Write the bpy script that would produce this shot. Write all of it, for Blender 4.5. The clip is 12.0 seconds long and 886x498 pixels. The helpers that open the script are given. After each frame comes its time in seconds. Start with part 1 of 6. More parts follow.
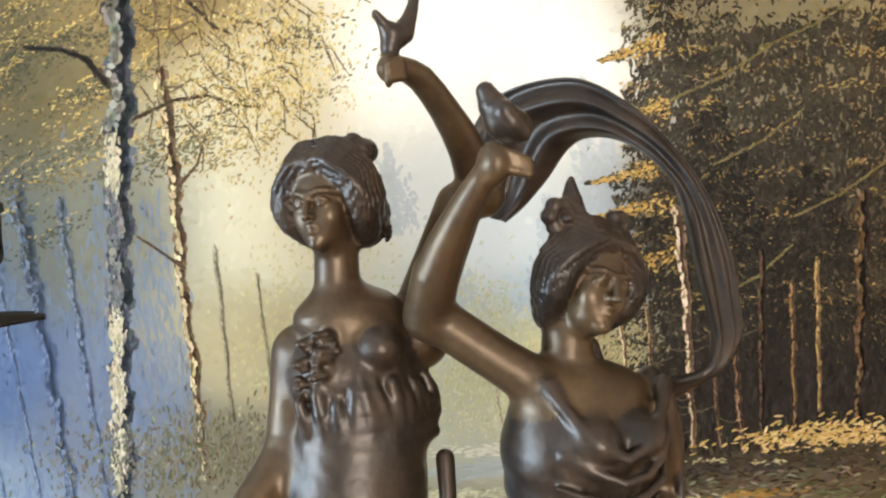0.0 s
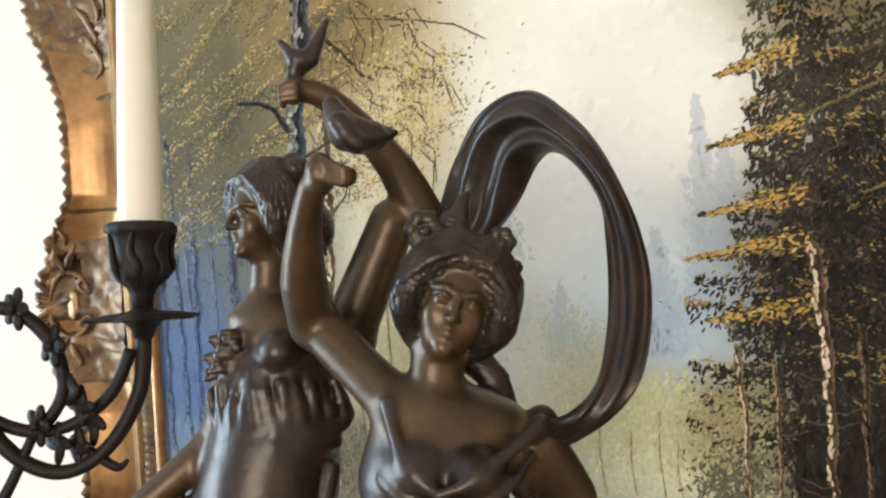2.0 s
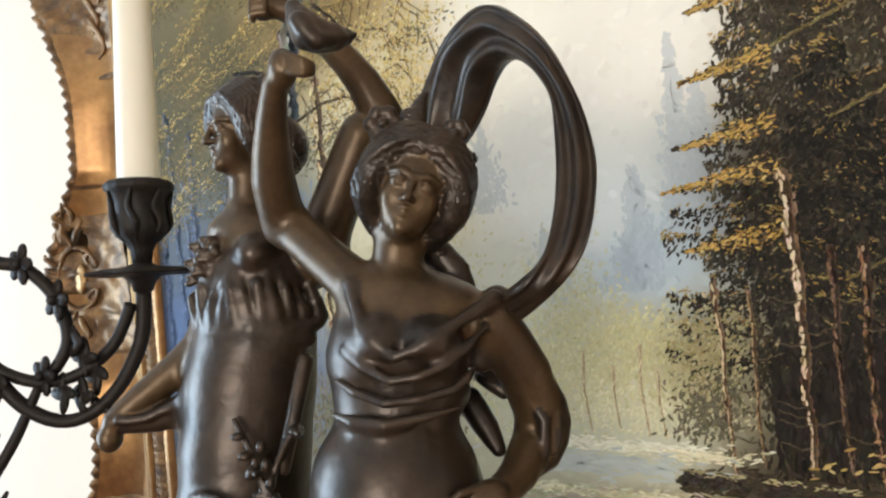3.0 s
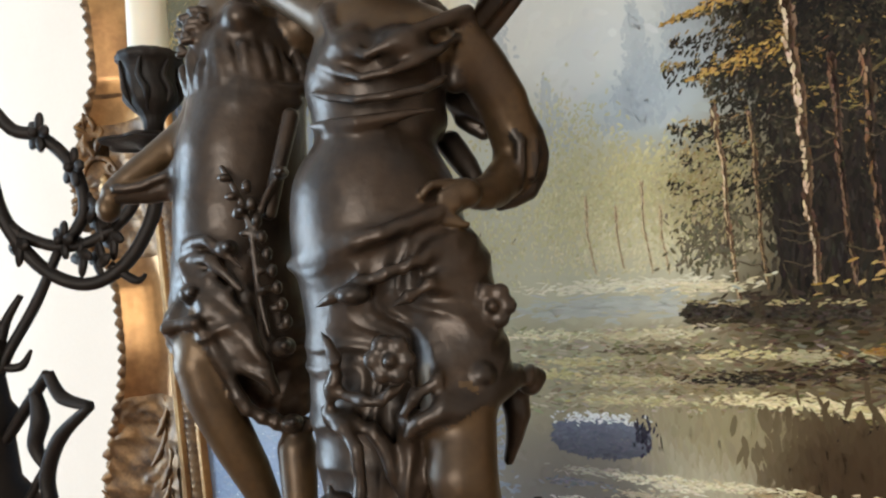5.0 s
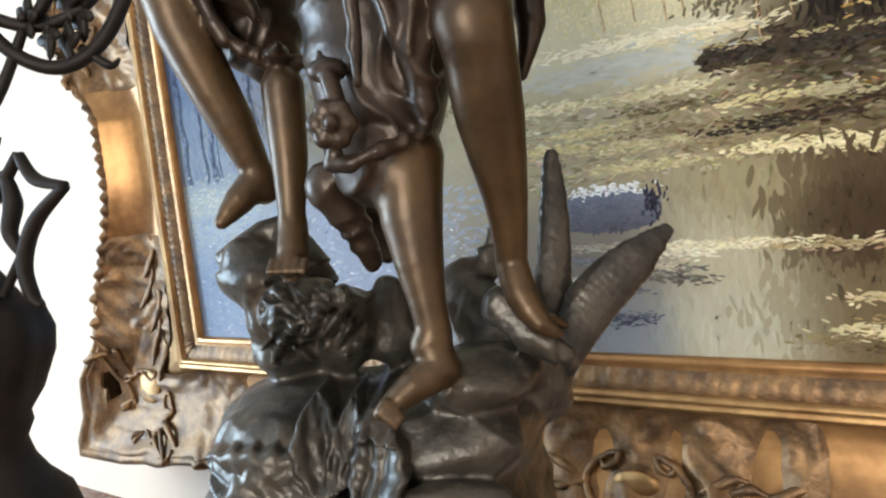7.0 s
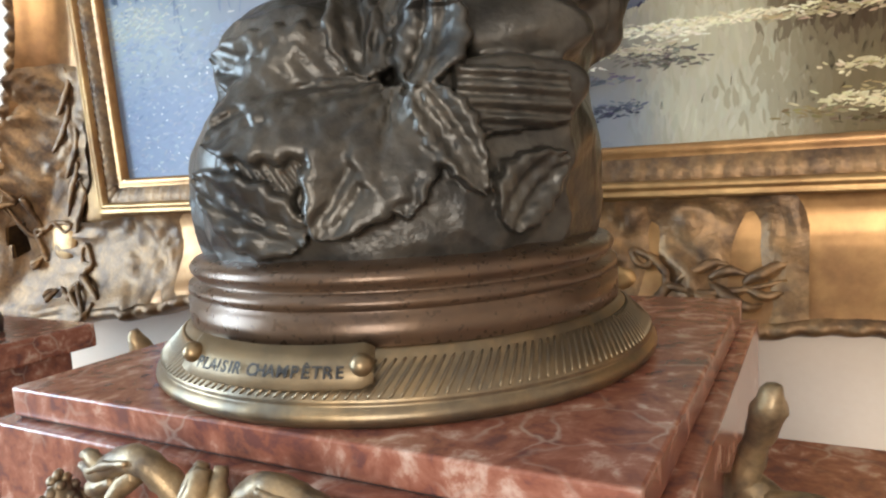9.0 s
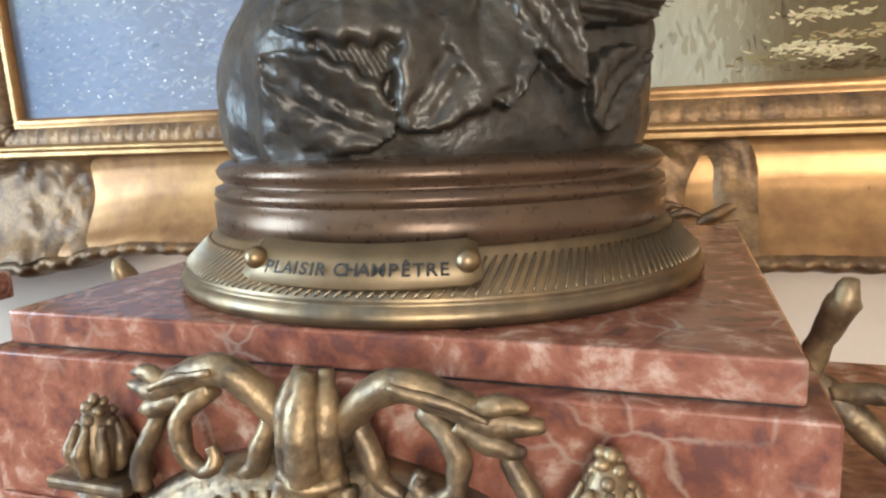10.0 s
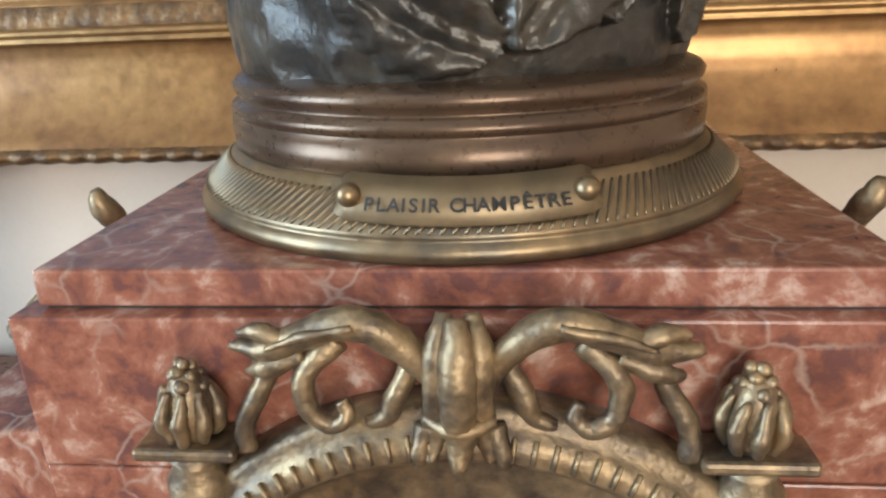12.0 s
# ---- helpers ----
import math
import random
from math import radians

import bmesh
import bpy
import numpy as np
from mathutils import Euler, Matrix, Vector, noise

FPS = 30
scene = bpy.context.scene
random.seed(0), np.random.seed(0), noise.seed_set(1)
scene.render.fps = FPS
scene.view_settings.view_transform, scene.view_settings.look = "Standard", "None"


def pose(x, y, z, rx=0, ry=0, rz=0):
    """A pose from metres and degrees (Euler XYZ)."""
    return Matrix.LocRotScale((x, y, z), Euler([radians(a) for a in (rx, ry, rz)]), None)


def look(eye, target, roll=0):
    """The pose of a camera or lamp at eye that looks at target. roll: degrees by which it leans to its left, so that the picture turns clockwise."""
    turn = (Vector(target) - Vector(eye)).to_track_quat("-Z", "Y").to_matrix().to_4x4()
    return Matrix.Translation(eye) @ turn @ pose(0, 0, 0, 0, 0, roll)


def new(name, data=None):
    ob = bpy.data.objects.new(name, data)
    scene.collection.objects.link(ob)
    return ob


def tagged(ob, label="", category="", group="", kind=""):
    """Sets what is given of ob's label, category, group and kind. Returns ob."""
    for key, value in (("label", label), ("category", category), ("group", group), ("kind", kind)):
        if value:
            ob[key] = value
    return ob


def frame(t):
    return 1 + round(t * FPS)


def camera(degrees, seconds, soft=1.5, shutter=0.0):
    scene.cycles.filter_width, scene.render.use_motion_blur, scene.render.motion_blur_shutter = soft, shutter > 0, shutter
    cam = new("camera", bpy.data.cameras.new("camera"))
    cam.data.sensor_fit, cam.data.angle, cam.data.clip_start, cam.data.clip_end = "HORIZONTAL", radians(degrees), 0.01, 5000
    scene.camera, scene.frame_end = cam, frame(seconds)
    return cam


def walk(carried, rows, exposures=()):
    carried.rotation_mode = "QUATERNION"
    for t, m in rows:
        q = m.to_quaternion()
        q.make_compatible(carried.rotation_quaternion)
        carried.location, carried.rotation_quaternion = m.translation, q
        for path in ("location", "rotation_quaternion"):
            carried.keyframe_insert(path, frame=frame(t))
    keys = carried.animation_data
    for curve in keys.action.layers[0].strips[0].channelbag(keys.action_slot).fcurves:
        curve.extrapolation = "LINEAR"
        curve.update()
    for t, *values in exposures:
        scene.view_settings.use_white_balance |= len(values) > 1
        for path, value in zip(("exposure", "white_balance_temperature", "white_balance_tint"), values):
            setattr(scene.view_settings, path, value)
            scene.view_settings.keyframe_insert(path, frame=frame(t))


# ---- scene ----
cam = camera(64.2, 12.0, soft=2.3)
PATH = [
    (0, (0.000, -0.006, 1.612), (-0.176, 1.980, 1.502), -5.2),
    (0.5, (0.054, 0.017, 1.628), (-0.487, 1.943, 1.63), -1.7),
    (1, (0.085, 0.036, 1.619), (-0.752, 1.852, 1.653), -1.5),
    (1.5, (0.113, 0.04, 1.607), (-0.877, 1.777, 1.672), -1.9),
    (2, (0.135, 0.041, 1.591), (-0.927, 1.733, 1.683), -2.6),
    (2.5, (0.15, 0.041, 1.572), (-0.94, 1.713, 1.693), -3.4),
    (3, (0.154, 0.04, 1.553), (-0.941, 1.71, 1.664), -3.8),
    (5, (0.163, 0.047, 1.468), (-1.009, 1.666, 1.553), -4.7),
    (5.5, (0.158, 0.045, 1.446), (-1.013, 1.666, 1.492), -4.7),
    (6, (0.15, 0.053, 1.419), (-1.024, 1.672, 1.42), -4.8),
    (6.5, (0.143, 0.057, 1.393), (-1.03, 1.676, 1.351), -4.8),
    (7, (0.138, 0.061, 1.371), (-1.026, 1.685, 1.28), -5.2),
    (7.5, (0.129, 0.064, 1.343), (-1.034, 1.686, 1.209), -5.1),
    (9.5, (0.07, 0.047, 1.268), (-0.729, 1.861, 0.999), -2.5),
    (10, (0.047, 0.041, 1.264), (-0.586, 1.91, 0.935), -2.0),
    (10.5, (0.037, 0.039, 1.273), (-0.510, 1.939, 0.737), -3.0),
    (11, (0.021, 0.037, 1.274), (-0.414, 1.955, 0.642), -2.4),
    (11.5, (0.006, 0.035, 1.276), (-0.266, 1.952, 0.572), -2.6),
    (12, (-0.005, 0.038, 1.275), (-0.206, 1.959, 0.573), -2.4),
]
walk(cam, [(t, look(eye, target, roll)) for t, eye, target, roll in PATH],
     exposures=((0, 0.45), (1, 0.02), (2.5, 0.0), (5.5, -0.1), (7.5, 0.28), (9.5, 0.25), (12, 0.05)))

# ---- light ----
world = bpy.data.worlds.new("world")
scene.world = world
world.use_nodes = True
sky = world.node_tree.nodes.new("ShaderNodeTexSky")
sky.sky_type, sky.sun_disc, sky.sun_elevation, sky.sun_rotation = "NISHITA", False, radians(35), radians(200)
world.node_tree.links.new(sky.outputs[0], world.node_tree.nodes["Background"].inputs[0])
world.node_tree.nodes["Background"].inputs[1].default_value = 0.1


def window_light(name, m, sx, sz, watts, colour):
    lamp = bpy.data.lights.new(name, "AREA")
    lamp.shape, lamp.size, lamp.size_y, lamp.energy, lamp.color = "RECTANGLE", sx, sz, watts, colour
    new(name, lamp).matrix_world = m


window_light("daylight_south", look((0.75, -2.52, 1.55), (0.75, 0, 1.55)), 1.1, 1.3, 58, (1.0, 0.94, 0.86))
window_light("daylight_west", look((-1.94, -0.75, 1.55), (0, -0.75, 1.55)), 1.0, 1.3, 72, (0.58, 0.79, 1.0))


# ---- materials ----
def material(name, colour, rough=0.5, metal=0.0, second=None, scale=30.0, mix=(0.4, 0.65), bump=0.0, bump_scale=120.0, grain=0.25, rough_var=0.12, spec=0.5):
    m = bpy.data.materials.new(name)
    m.use_nodes = True
    nt = m.node_tree
    p = nt.nodes["Principled BSDF"]
    p.inputs["Metallic"].default_value = metal
    p.inputs["Specular IOR Level"].default_value = spec
    tc = nt.nodes.new("ShaderNodeTexCoord")
    n1 = nt.nodes.new("ShaderNodeTexNoise")
    n1.inputs["Scale"].default_value, n1.inputs["Detail"].default_value, n1.inputs["Roughness"].default_value = scale, 6, 0.6
    n2 = nt.nodes.new("ShaderNodeTexNoise")
    n2.inputs["Scale"].default_value, n2.inputs["Detail"].default_value = bump_scale, 4
    for n in (n1, n2):
        nt.links.new(tc.outputs["Object"], n.inputs["Vector"])
    ramp = nt.nodes.new("ShaderNodeValToRGB")
    ramp.color_ramp.elements[0].position, ramp.color_ramp.elements[1].position = mix
    ramp.color_ramp.elements[0].color = (*colour, 1)
    ramp.color_ramp.elements[1].color = (*(second or [c * 0.75 for c in colour]), 1)
    nt.links.new(n1.outputs["Fac"], ramp.inputs["Fac"])
    mul = nt.nodes.new("ShaderNodeMix")
    mul.data_type, mul.blend_type = "RGBA", "OVERLAY"
    mul.inputs["Factor"].default_value = grain
    nt.links.new(ramp.outputs["Color"], mul.inputs["A"])
    nt.links.new(n2.outputs["Fac"], mul.inputs["B"])
    nt.links.new(mul.outputs["Result"], p.inputs["Base Color"])
    mr = nt.nodes.new("ShaderNodeMapRange")
    mr.inputs["To Min"].default_value, mr.inputs["To Max"].default_value = max(0.03, rough - rough_var), min(1, rough + rough_var)
    nt.links.new(n2.outputs["Fac"], mr.inputs["Value"])
    nt.links.new(mr.outputs["Result"], p.inputs["Roughness"])
    if bump:
        b = nt.nodes.new("ShaderNodeBump")
        b.inputs["Strength"].default_value, b.inputs["Distance"].default_value = bump, 0.001
        nt.links.new(n2.outputs["Fac"], b.inputs["Height"])
        nt.links.new(b.outputs["Normal"], p.inputs["Normal"])
    return m


plaster = material("cream_plaster", (0.68, 0.58, 0.48), 0.85, second=(0.65, 0.55, 0.45), scale=3, bump=0.15, bump_scale=300, grain=0.06)
ceiling_paint = material("white_ceiling_paint", (0.8, 0.78, 0.75), 0.9, scale=3, grain=0.05)
parquet = material("oak_parquet", (0.30, 0.17, 0.08), 0.4, second=(0.2, 0.1, 0.05), scale=8)
mahogany = material("polished_mahogany", (0.16, 0.06, 0.03), 0.3, second=(0.10, 0.035, 0.02), scale=14)
bronze = material("brown_bronze", (0.086, 0.053, 0.025), 0.39, 0.5, second=(0.052, 0.033, 0.019), scale=45, bump=0.12, bump_scale=420, grain=0.25)
bronze_cloth = material("dark_patinated_bronze", (0.046, 0.031, 0.021), 0.36, 0.45, second=(0.025, 0.019, 0.015), scale=60, bump=0.18, bump_scale=380, grain=0.3)
bronze_stone = material("grey_green_patinated_bronze", (0.070, 0.062, 0.050), 0.34, 0.45, second=(0.030, 0.029, 0.027), scale=55, bump=0.35, bump_scale=420, grain=0.4, spec=0.5)
bronze_drum = material("smooth_brown_bronze", (0.125, 0.078, 0.047), 0.3, 0.6, second=(0.085, 0.055, 0.038), scale=35, bump=0.06, bump_scale=500, grain=0.2)
brass = material("aged_brass", (0.28, 0.20, 0.11), 0.38, 0.85, second=(0.15, 0.125, 0.09), scale=50, bump=0.12, bump_scale=300, grain=0.35)
plaque_brass = material("dull_brass_plaque", (0.27, 0.2, 0.115), 0.42, 0.7, second=(0.2, 0.15, 0.09), scale=90, grain=0.2)
# black of the engraved letters and wicks, and of the painted shadow under the lid
ink_and_shade_black = material("black_of_engraving_and_joint_shade", (0.02, 0.018, 0.016), 0.6, grain=0.1)
ormolu = material("worn_gilt_bronze", (0.33, 0.24, 0.135), 0.44, 0.7, second=(0.12, 0.092, 0.066), scale=110, mix=(0.36, 0.62), bump=0.35, bump_scale=500, grain=0.4)
gilt = material("antique_gold_leaf", (0.42, 0.26, 0.11), 0.4, 0.75, second=(0.28, 0.155, 0.065), scale=22, bump=0.15, bump_scale=160, grain=0.35)
gilt_dull = material("rubbed_bronze_gilding", (0.25, 0.142, 0.06), 0.45, 0.55, second=(0.085, 0.05, 0.028), scale=60, mix=(0.35, 0.65), bump=0.5, bump_scale=350, grain=0.45)
gilt_red = material("copper_toned_gilding", (0.40, 0.22, 0.085), 0.34, 0.65, second=(0.22, 0.11, 0.045), scale=18, bump=0.1, bump_scale=160, grain=0.3)
iron = material("black_bronze", (0.015, 0.011, 0.009), 0.55, 0.1, second=(0.009, 0.007, 0.006), scale=60, bump=0.3, bump_scale=400, grain=0.3, spec=0.3)
wax = material("ivory_candle_wax", (0.80, 0.77, 0.66), 0.45, second=(0.76, 0.73, 0.62), scale=15, grain=0.04)
wax.node_tree.nodes["Principled BSDF"].inputs["Subsurface Weight"].default_value = 0.25
wax.node_tree.nodes["Principled BSDF"].inputs["Subsurface Radius"].default_value = (0.008, 0.006, 0.004)


def marble_material():
    m = bpy.data.materials.new("red_griotte_marble")
    m.use_nodes = True
    nt = m.node_tree
    p = nt.nodes["Principled BSDF"]
    tc = nt.nodes.new("ShaderNodeTexCoord")
    warp = nt.nodes.new("ShaderNodeTexNoise")
    warp.inputs["Scale"].default_value, warp.inputs["Detail"].default_value = 45, 5
    add = nt.nodes.new("ShaderNodeMix")
    add.data_type, add.blend_type = "RGBA", "LINEAR_LIGHT"
    add.inputs["Factor"].default_value = 0.008
    nt.links.new(tc.outputs["Object"], warp.inputs["Vector"])
    nt.links.new(tc.outputs["Object"], add.inputs["A"])
    nt.links.new(warp.outputs["Color"], add.inputs["B"])
    base = nt.nodes.new("ShaderNodeTexNoise")
    base.inputs["Scale"].default_value, base.inputs["Detail"].default_value, base.inputs["Roughness"].default_value = 125, 8, 0.6
    nt.links.new(add.outputs["Result"], base.inputs["Vector"])
    ramp = nt.nodes.new("ShaderNodeValToRGB")
    e = ramp.color_ramp.elements
    e[0].position, e[0].color = 0.36, (0.125, 0.052, 0.045, 1)
    e[1].position, e[1].color = 0.47, (0.225, 0.082, 0.053, 1)
    for pos, c in ((0.56, (0.285, 0.125, 0.085, 1)), (0.62, (0.40, 0.235, 0.18, 1)), (0.69, (0.50, 0.36, 0.29, 1))):
        e.new(pos).color = c
    nt.links.new(base.outputs["Fac"], ramp.inputs["Fac"])
    vor = nt.nodes.new("ShaderNodeTexVoronoi")
    vor.feature = "DISTANCE_TO_EDGE"
    vor.inputs["Scale"].default_value = 62
    nt.links.new(add.outputs["Result"], vor.inputs["Vector"])
    vr = nt.nodes.new("ShaderNodeValToRGB")
    vr.color_ramp.elements[0].position, vr.color_ramp.elements[0].color = 0.0, (1, 1, 1, 1)
    vr.color_ramp.elements[1].position, vr.color_ramp.elements[1].color = 0.04, (0, 0, 0, 1)
    nt.links.new(vor.outputs["Distance"], vr.inputs["Fac"])
    gate = nt.nodes.new("ShaderNodeTexNoise")
    gate.inputs["Scale"].default_value = 38
    nt.links.new(tc.outputs["Object"], gate.inputs["Vector"])
    gr = nt.nodes.new("ShaderNodeMapRange")
    gr.inputs["From Min"].default_value, gr.inputs["From Max"].default_value = 0.46, 0.66
    nt.links.new(gate.outputs["Fac"], gr.inputs["Value"])
    mm = nt.nodes.new("ShaderNodeMath")
    mm.operation = "MULTIPLY"
    nt.links.new(vr.outputs["Color"], mm.inputs[0])
    nt.links.new(gr.outputs["Result"], mm.inputs[1])
    mix = nt.nodes.new("ShaderNodeMix")
    mix.data_type = "RGBA"
    mix.inputs["B"].default_value = (0.36, 0.25, 0.20, 1)
    nt.links.new(mm.outputs[0], mix.inputs["Factor"])
    nt.links.new(ramp.outputs["Color"], mix.inputs["A"])
    nt.links.new(mix.outputs["Result"], p.inputs["Base Color"])
    p.inputs["Roughness"].default_value = 0.22
    return m


marble = marble_material()


# ---- builders ----
def finish(name, bm, mat, parent=None, label="", smooth=False):
    me = bpy.data.meshes.new(name)
    bm.to_mesh(me)
    bm.free()
    me.materials.append(mat)
    if smooth:
        me.polygons.foreach_set("use_smooth", [True] * len(me.polygons))
    ob = new(name, me)
    if parent:
        ob.parent = parent
    if label:
        tagged(ob, label)
    return ob


def part(name, bm, mat, parent, label="", smooth=False):
    return finish(name, bm, mat, parent, label, smooth)


def box(bm, lo, hi, bevel=0.0, segments=2):
    made = bmesh.ops.create_cube(bm, size=1)["verts"]
    for v in made:
        v.co = Vector([lo[i] + (v.co[i] + 0.5) * (hi[i] - lo[i]) for i in range(3)])
    if bevel:
        edges = list({e for v in made for e in v.link_edges})
        bmesh.ops.bevel(bm, geom=edges, offset=bevel, segments=segments, profile=0.5, affect="EDGES")
    return bm


def boxed(lo, hi, bevel=0.0):
    return box(bmesh.new(), lo, hi, bevel)


def lathe(bm, profile, centre, n=64, ripple=None):
    """Turn (radius, height) pairs round the upright axis through centre; ripple(angle, i) scales the radius."""
    cx, cy, cz = centre
    rings = []
    for i, (r, z) in enumerate(profile):
        rings.append([bm.verts.new((cx + r * (ripple(2 * math.pi * k / n, i) if ripple else 1) * math.cos(2 * math.pi * k / n),
                                    cy + r * (ripple(2 * math.pi * k / n, i) if ripple else 1) * math.sin(2 * math.pi * k / n), cz + z)) for k in range(n)])
    for a, b in zip(rings, rings[1:]):
        for k in range(n):
            bm.faces.new((a[k], a[(k + 1) % n], b[(k + 1) % n], b[k]))
    bm.faces.new(rings[0][::-1])
    bm.faces.new(rings[-1])
    return bm


def sweep(bm, points, radii, n=10, squash=1.0, steps=6):
    """A rounded rod along a smooth line through points, with a radius at each."""
    pts = [Vector(p) for p in points]
    line, rad = [], []
    for i in range(len(pts) - 1):
        p0, p1, p2, p3 = pts[max(i - 1, 0)], pts[i], pts[i + 1], pts[min(i + 2, len(pts) - 1)]
        for s in range(steps):
            t = s / steps
            line.append(0.5 * (2 * p1 + (p2 - p0) * t + (2 * p0 - 5 * p1 + 4 * p2 - p3) * t * t + (3 * p1 - p0 - 3 * p2 + p3) * t ** 3))
            rad.append(radii[i] + (radii[i + 1] - radii[i]) * t)
    line.append(pts[-1])
    rad.append(radii[-1])
    rings, side = [], None
    for i, c in enumerate(line):
        d = (line[min(i + 1, len(line) - 1)] - line[max(i - 1, 0)]).normalized()
        if side is None:
            side = d.orthogonal().normalized()
            if abs(d.y) < 0.9:
                side = d.cross(Vector((0, 1, 0))).normalized()
        side = (side - d * side.dot(d)).normalized()
        other = d.cross(side)
        rings.append([bm.verts.new(c + rad[i] * (side * math.cos(2 * math.pi * k / n) + other * squash * math.sin(2 * math.pi * k / n))) for k in range(n)])
    for a, b in zip(rings, rings[1:]):
        for k in range(n):
            bm.faces.new((a[k], a[(k + 1) % n], b[(k + 1) % n], b[k]))
    bm.faces.new(rings[0][::-1])
    bm.faces.new(rings[-1])
    return bm


def ball(bm, centre, radii, rot=None, sub=2):
    m = Matrix.Translation(centre) @ (rot or Matrix()) @ Matrix.Diagonal((*radii, 1))
    bmesh.ops.create_icosphere(bm, subdivisions=sub, radius=1, matrix=m)
    return bm


def weather(bm, amp, size):
    """Uneven casting or carving: push the points out and in along their normals."""
    bm.normal_update()
    for v in bm.verts:
        v.co += v.normal * amp * (noise.noise(v.co / size) + 0.5 * noise.noise(v.co / size * 2.3))
    return bm


def thing(name, place, label, category, group=""):
    ob = new(name)
    ob.matrix_world = Matrix.Translation(place)
    return tagged(ob, label, category, group)


# ---- room ----
WALL_Y = 0.485
def setting(name, lo, hi, mat, label):
    return tagged(finish(name, boxed(lo, hi), mat), label, kind="structure")


setting("floor", (-2.0, -2.6, -0.1), (2.2, WALL_Y, 0.0), parquet, "brown oak parquet floor")
setting("ceiling", (-2.0, -2.6, 2.6), (2.2, WALL_Y, 2.7), ceiling_paint, "plain white painted ceiling")
setting("wall_north", (-2.1, WALL_Y, -0.1), (2.3, WALL_Y + 0.12, 2.7), plaster, "cream painted plaster wall behind the painting")
setting("wall_east", (2.2, -2.6, -0.1), (2.32, WALL_Y, 2.7), plaster, "plain cream plaster wall")


def wall_with_opening(name, axis, at, thick, a0, a1, o0, o1, z0, z1):
    bm = bmesh.new()
    for lo, hi, b, t in ((a0, o0, -0.1, 2.7), (o1, a1, -0.1, 2.7), (o0, o1, -0.1, z0), (o0, o1, z1, 2.7)):
        if axis == "x":
            box(bm, (at, lo, b), (at + thick, hi, t))
        else:
            box(bm, (lo, at, b), (hi, at + thick, t))
    return tagged(finish(name, bm, plaster), "plain cream plaster wall with a window opening", kind="structure")


wall_with_opening("wall_west", "x", -2.12, 0.12, -2.6, WALL_Y, -1.25, -0.25, 0.9, 2.2)
wall_with_opening("wall_south", "y", -2.72, 0.12, -2.12, 2.32, 0.2, 1.3, 0.9, 2.2)

side = thing("sideboard", (-0.25, 0.25, 0), "dark polished mahogany sideboard below the clock", "sideboard")
part("body", boxed((-0.75, -0.2, 0.05), (0.75, 0.2, 1.0), 0.006), mahogany, side)
part("top", boxed((-0.78, -0.22, 1.004), (0.78, 0.22, 1.04), 0.008), mahogany, side)
for i, (x, y) in enumerate(((-0.7, -0.16), (0.7, -0.16), (-0.7, 0.16), (0.7, 0.16))):
    part("leg", lathe(bmesh.new(), [(0.02, 0), (0.03, 0.02), (0.025, 0.046)], (x, y, 0), 20), mahogany, side)

# ---- the bronze group on its drum ----
SKIN, CLOTH, STONE, RUSH, BLOOM = 0, 1, 2, 3, 4
STEP = 0.75
LOW, HIGH = np.array([-150.0, -75.0, 20.0]), np.array([120.0, 90.0, 455.0])
SIZE = np.ceil((HIGH - LOW) / STEP).astype(int) + 1
field = np.full(SIZE, 30.0, np.float32)
kinds = np.zeros(SIZE, np.uint8)


def stamp(kind, k, lo, hi, distance):
    """Blend a form into the field, softly over k millimetres."""
    a = np.maximum(np.floor((np.array(lo) - 2 * k - 3 - LOW) / STEP).astype(int), 0)
    b = np.minimum(np.ceil((np.array(hi) + 2 * k + 3 - LOW) / STEP).astype(int) + 1, SIZE)
    if (b <= a).any():
        return
    axes = [(LOW[i] + STEP * np.arange(a[i], b[i])).astype(np.float32) for i in range(3)]
    d = distance(axes[0][:, None, None], axes[1][None, :, None], axes[2][None, None, :])
    sl = tuple(slice(a[i], b[i]) for i in range(3))
    old = field[sl]
    kinds[sl] = np.where(d < old, kind, kinds[sl])
    h = np.maximum(k - np.abs(d - old), 0) / k
    field[sl] = np.minimum(d, old) - h * h * k * 0.25


def blob(kind, k, c, r):
    def distance(x, y, z):
        q = np.sqrt(((x - c[0]) / r[0]) ** 2 + ((y - c[1]) / r[1]) ** 2 + ((z - c[2]) / r[2]) ** 2)
        g = np.sqrt(((x - c[0]) / r[0] ** 2) ** 2 + ((y - c[1]) / r[1] ** 2) ** 2 + ((z - c[2]) / r[2] ** 2) ** 2)
        return q * (q - 1) / np.maximum(g, 1e-4)
    stamp(kind, k, [c[i] - r[i] for i in range(3)], [c[i] + r[i] for i in range(3)], distance)


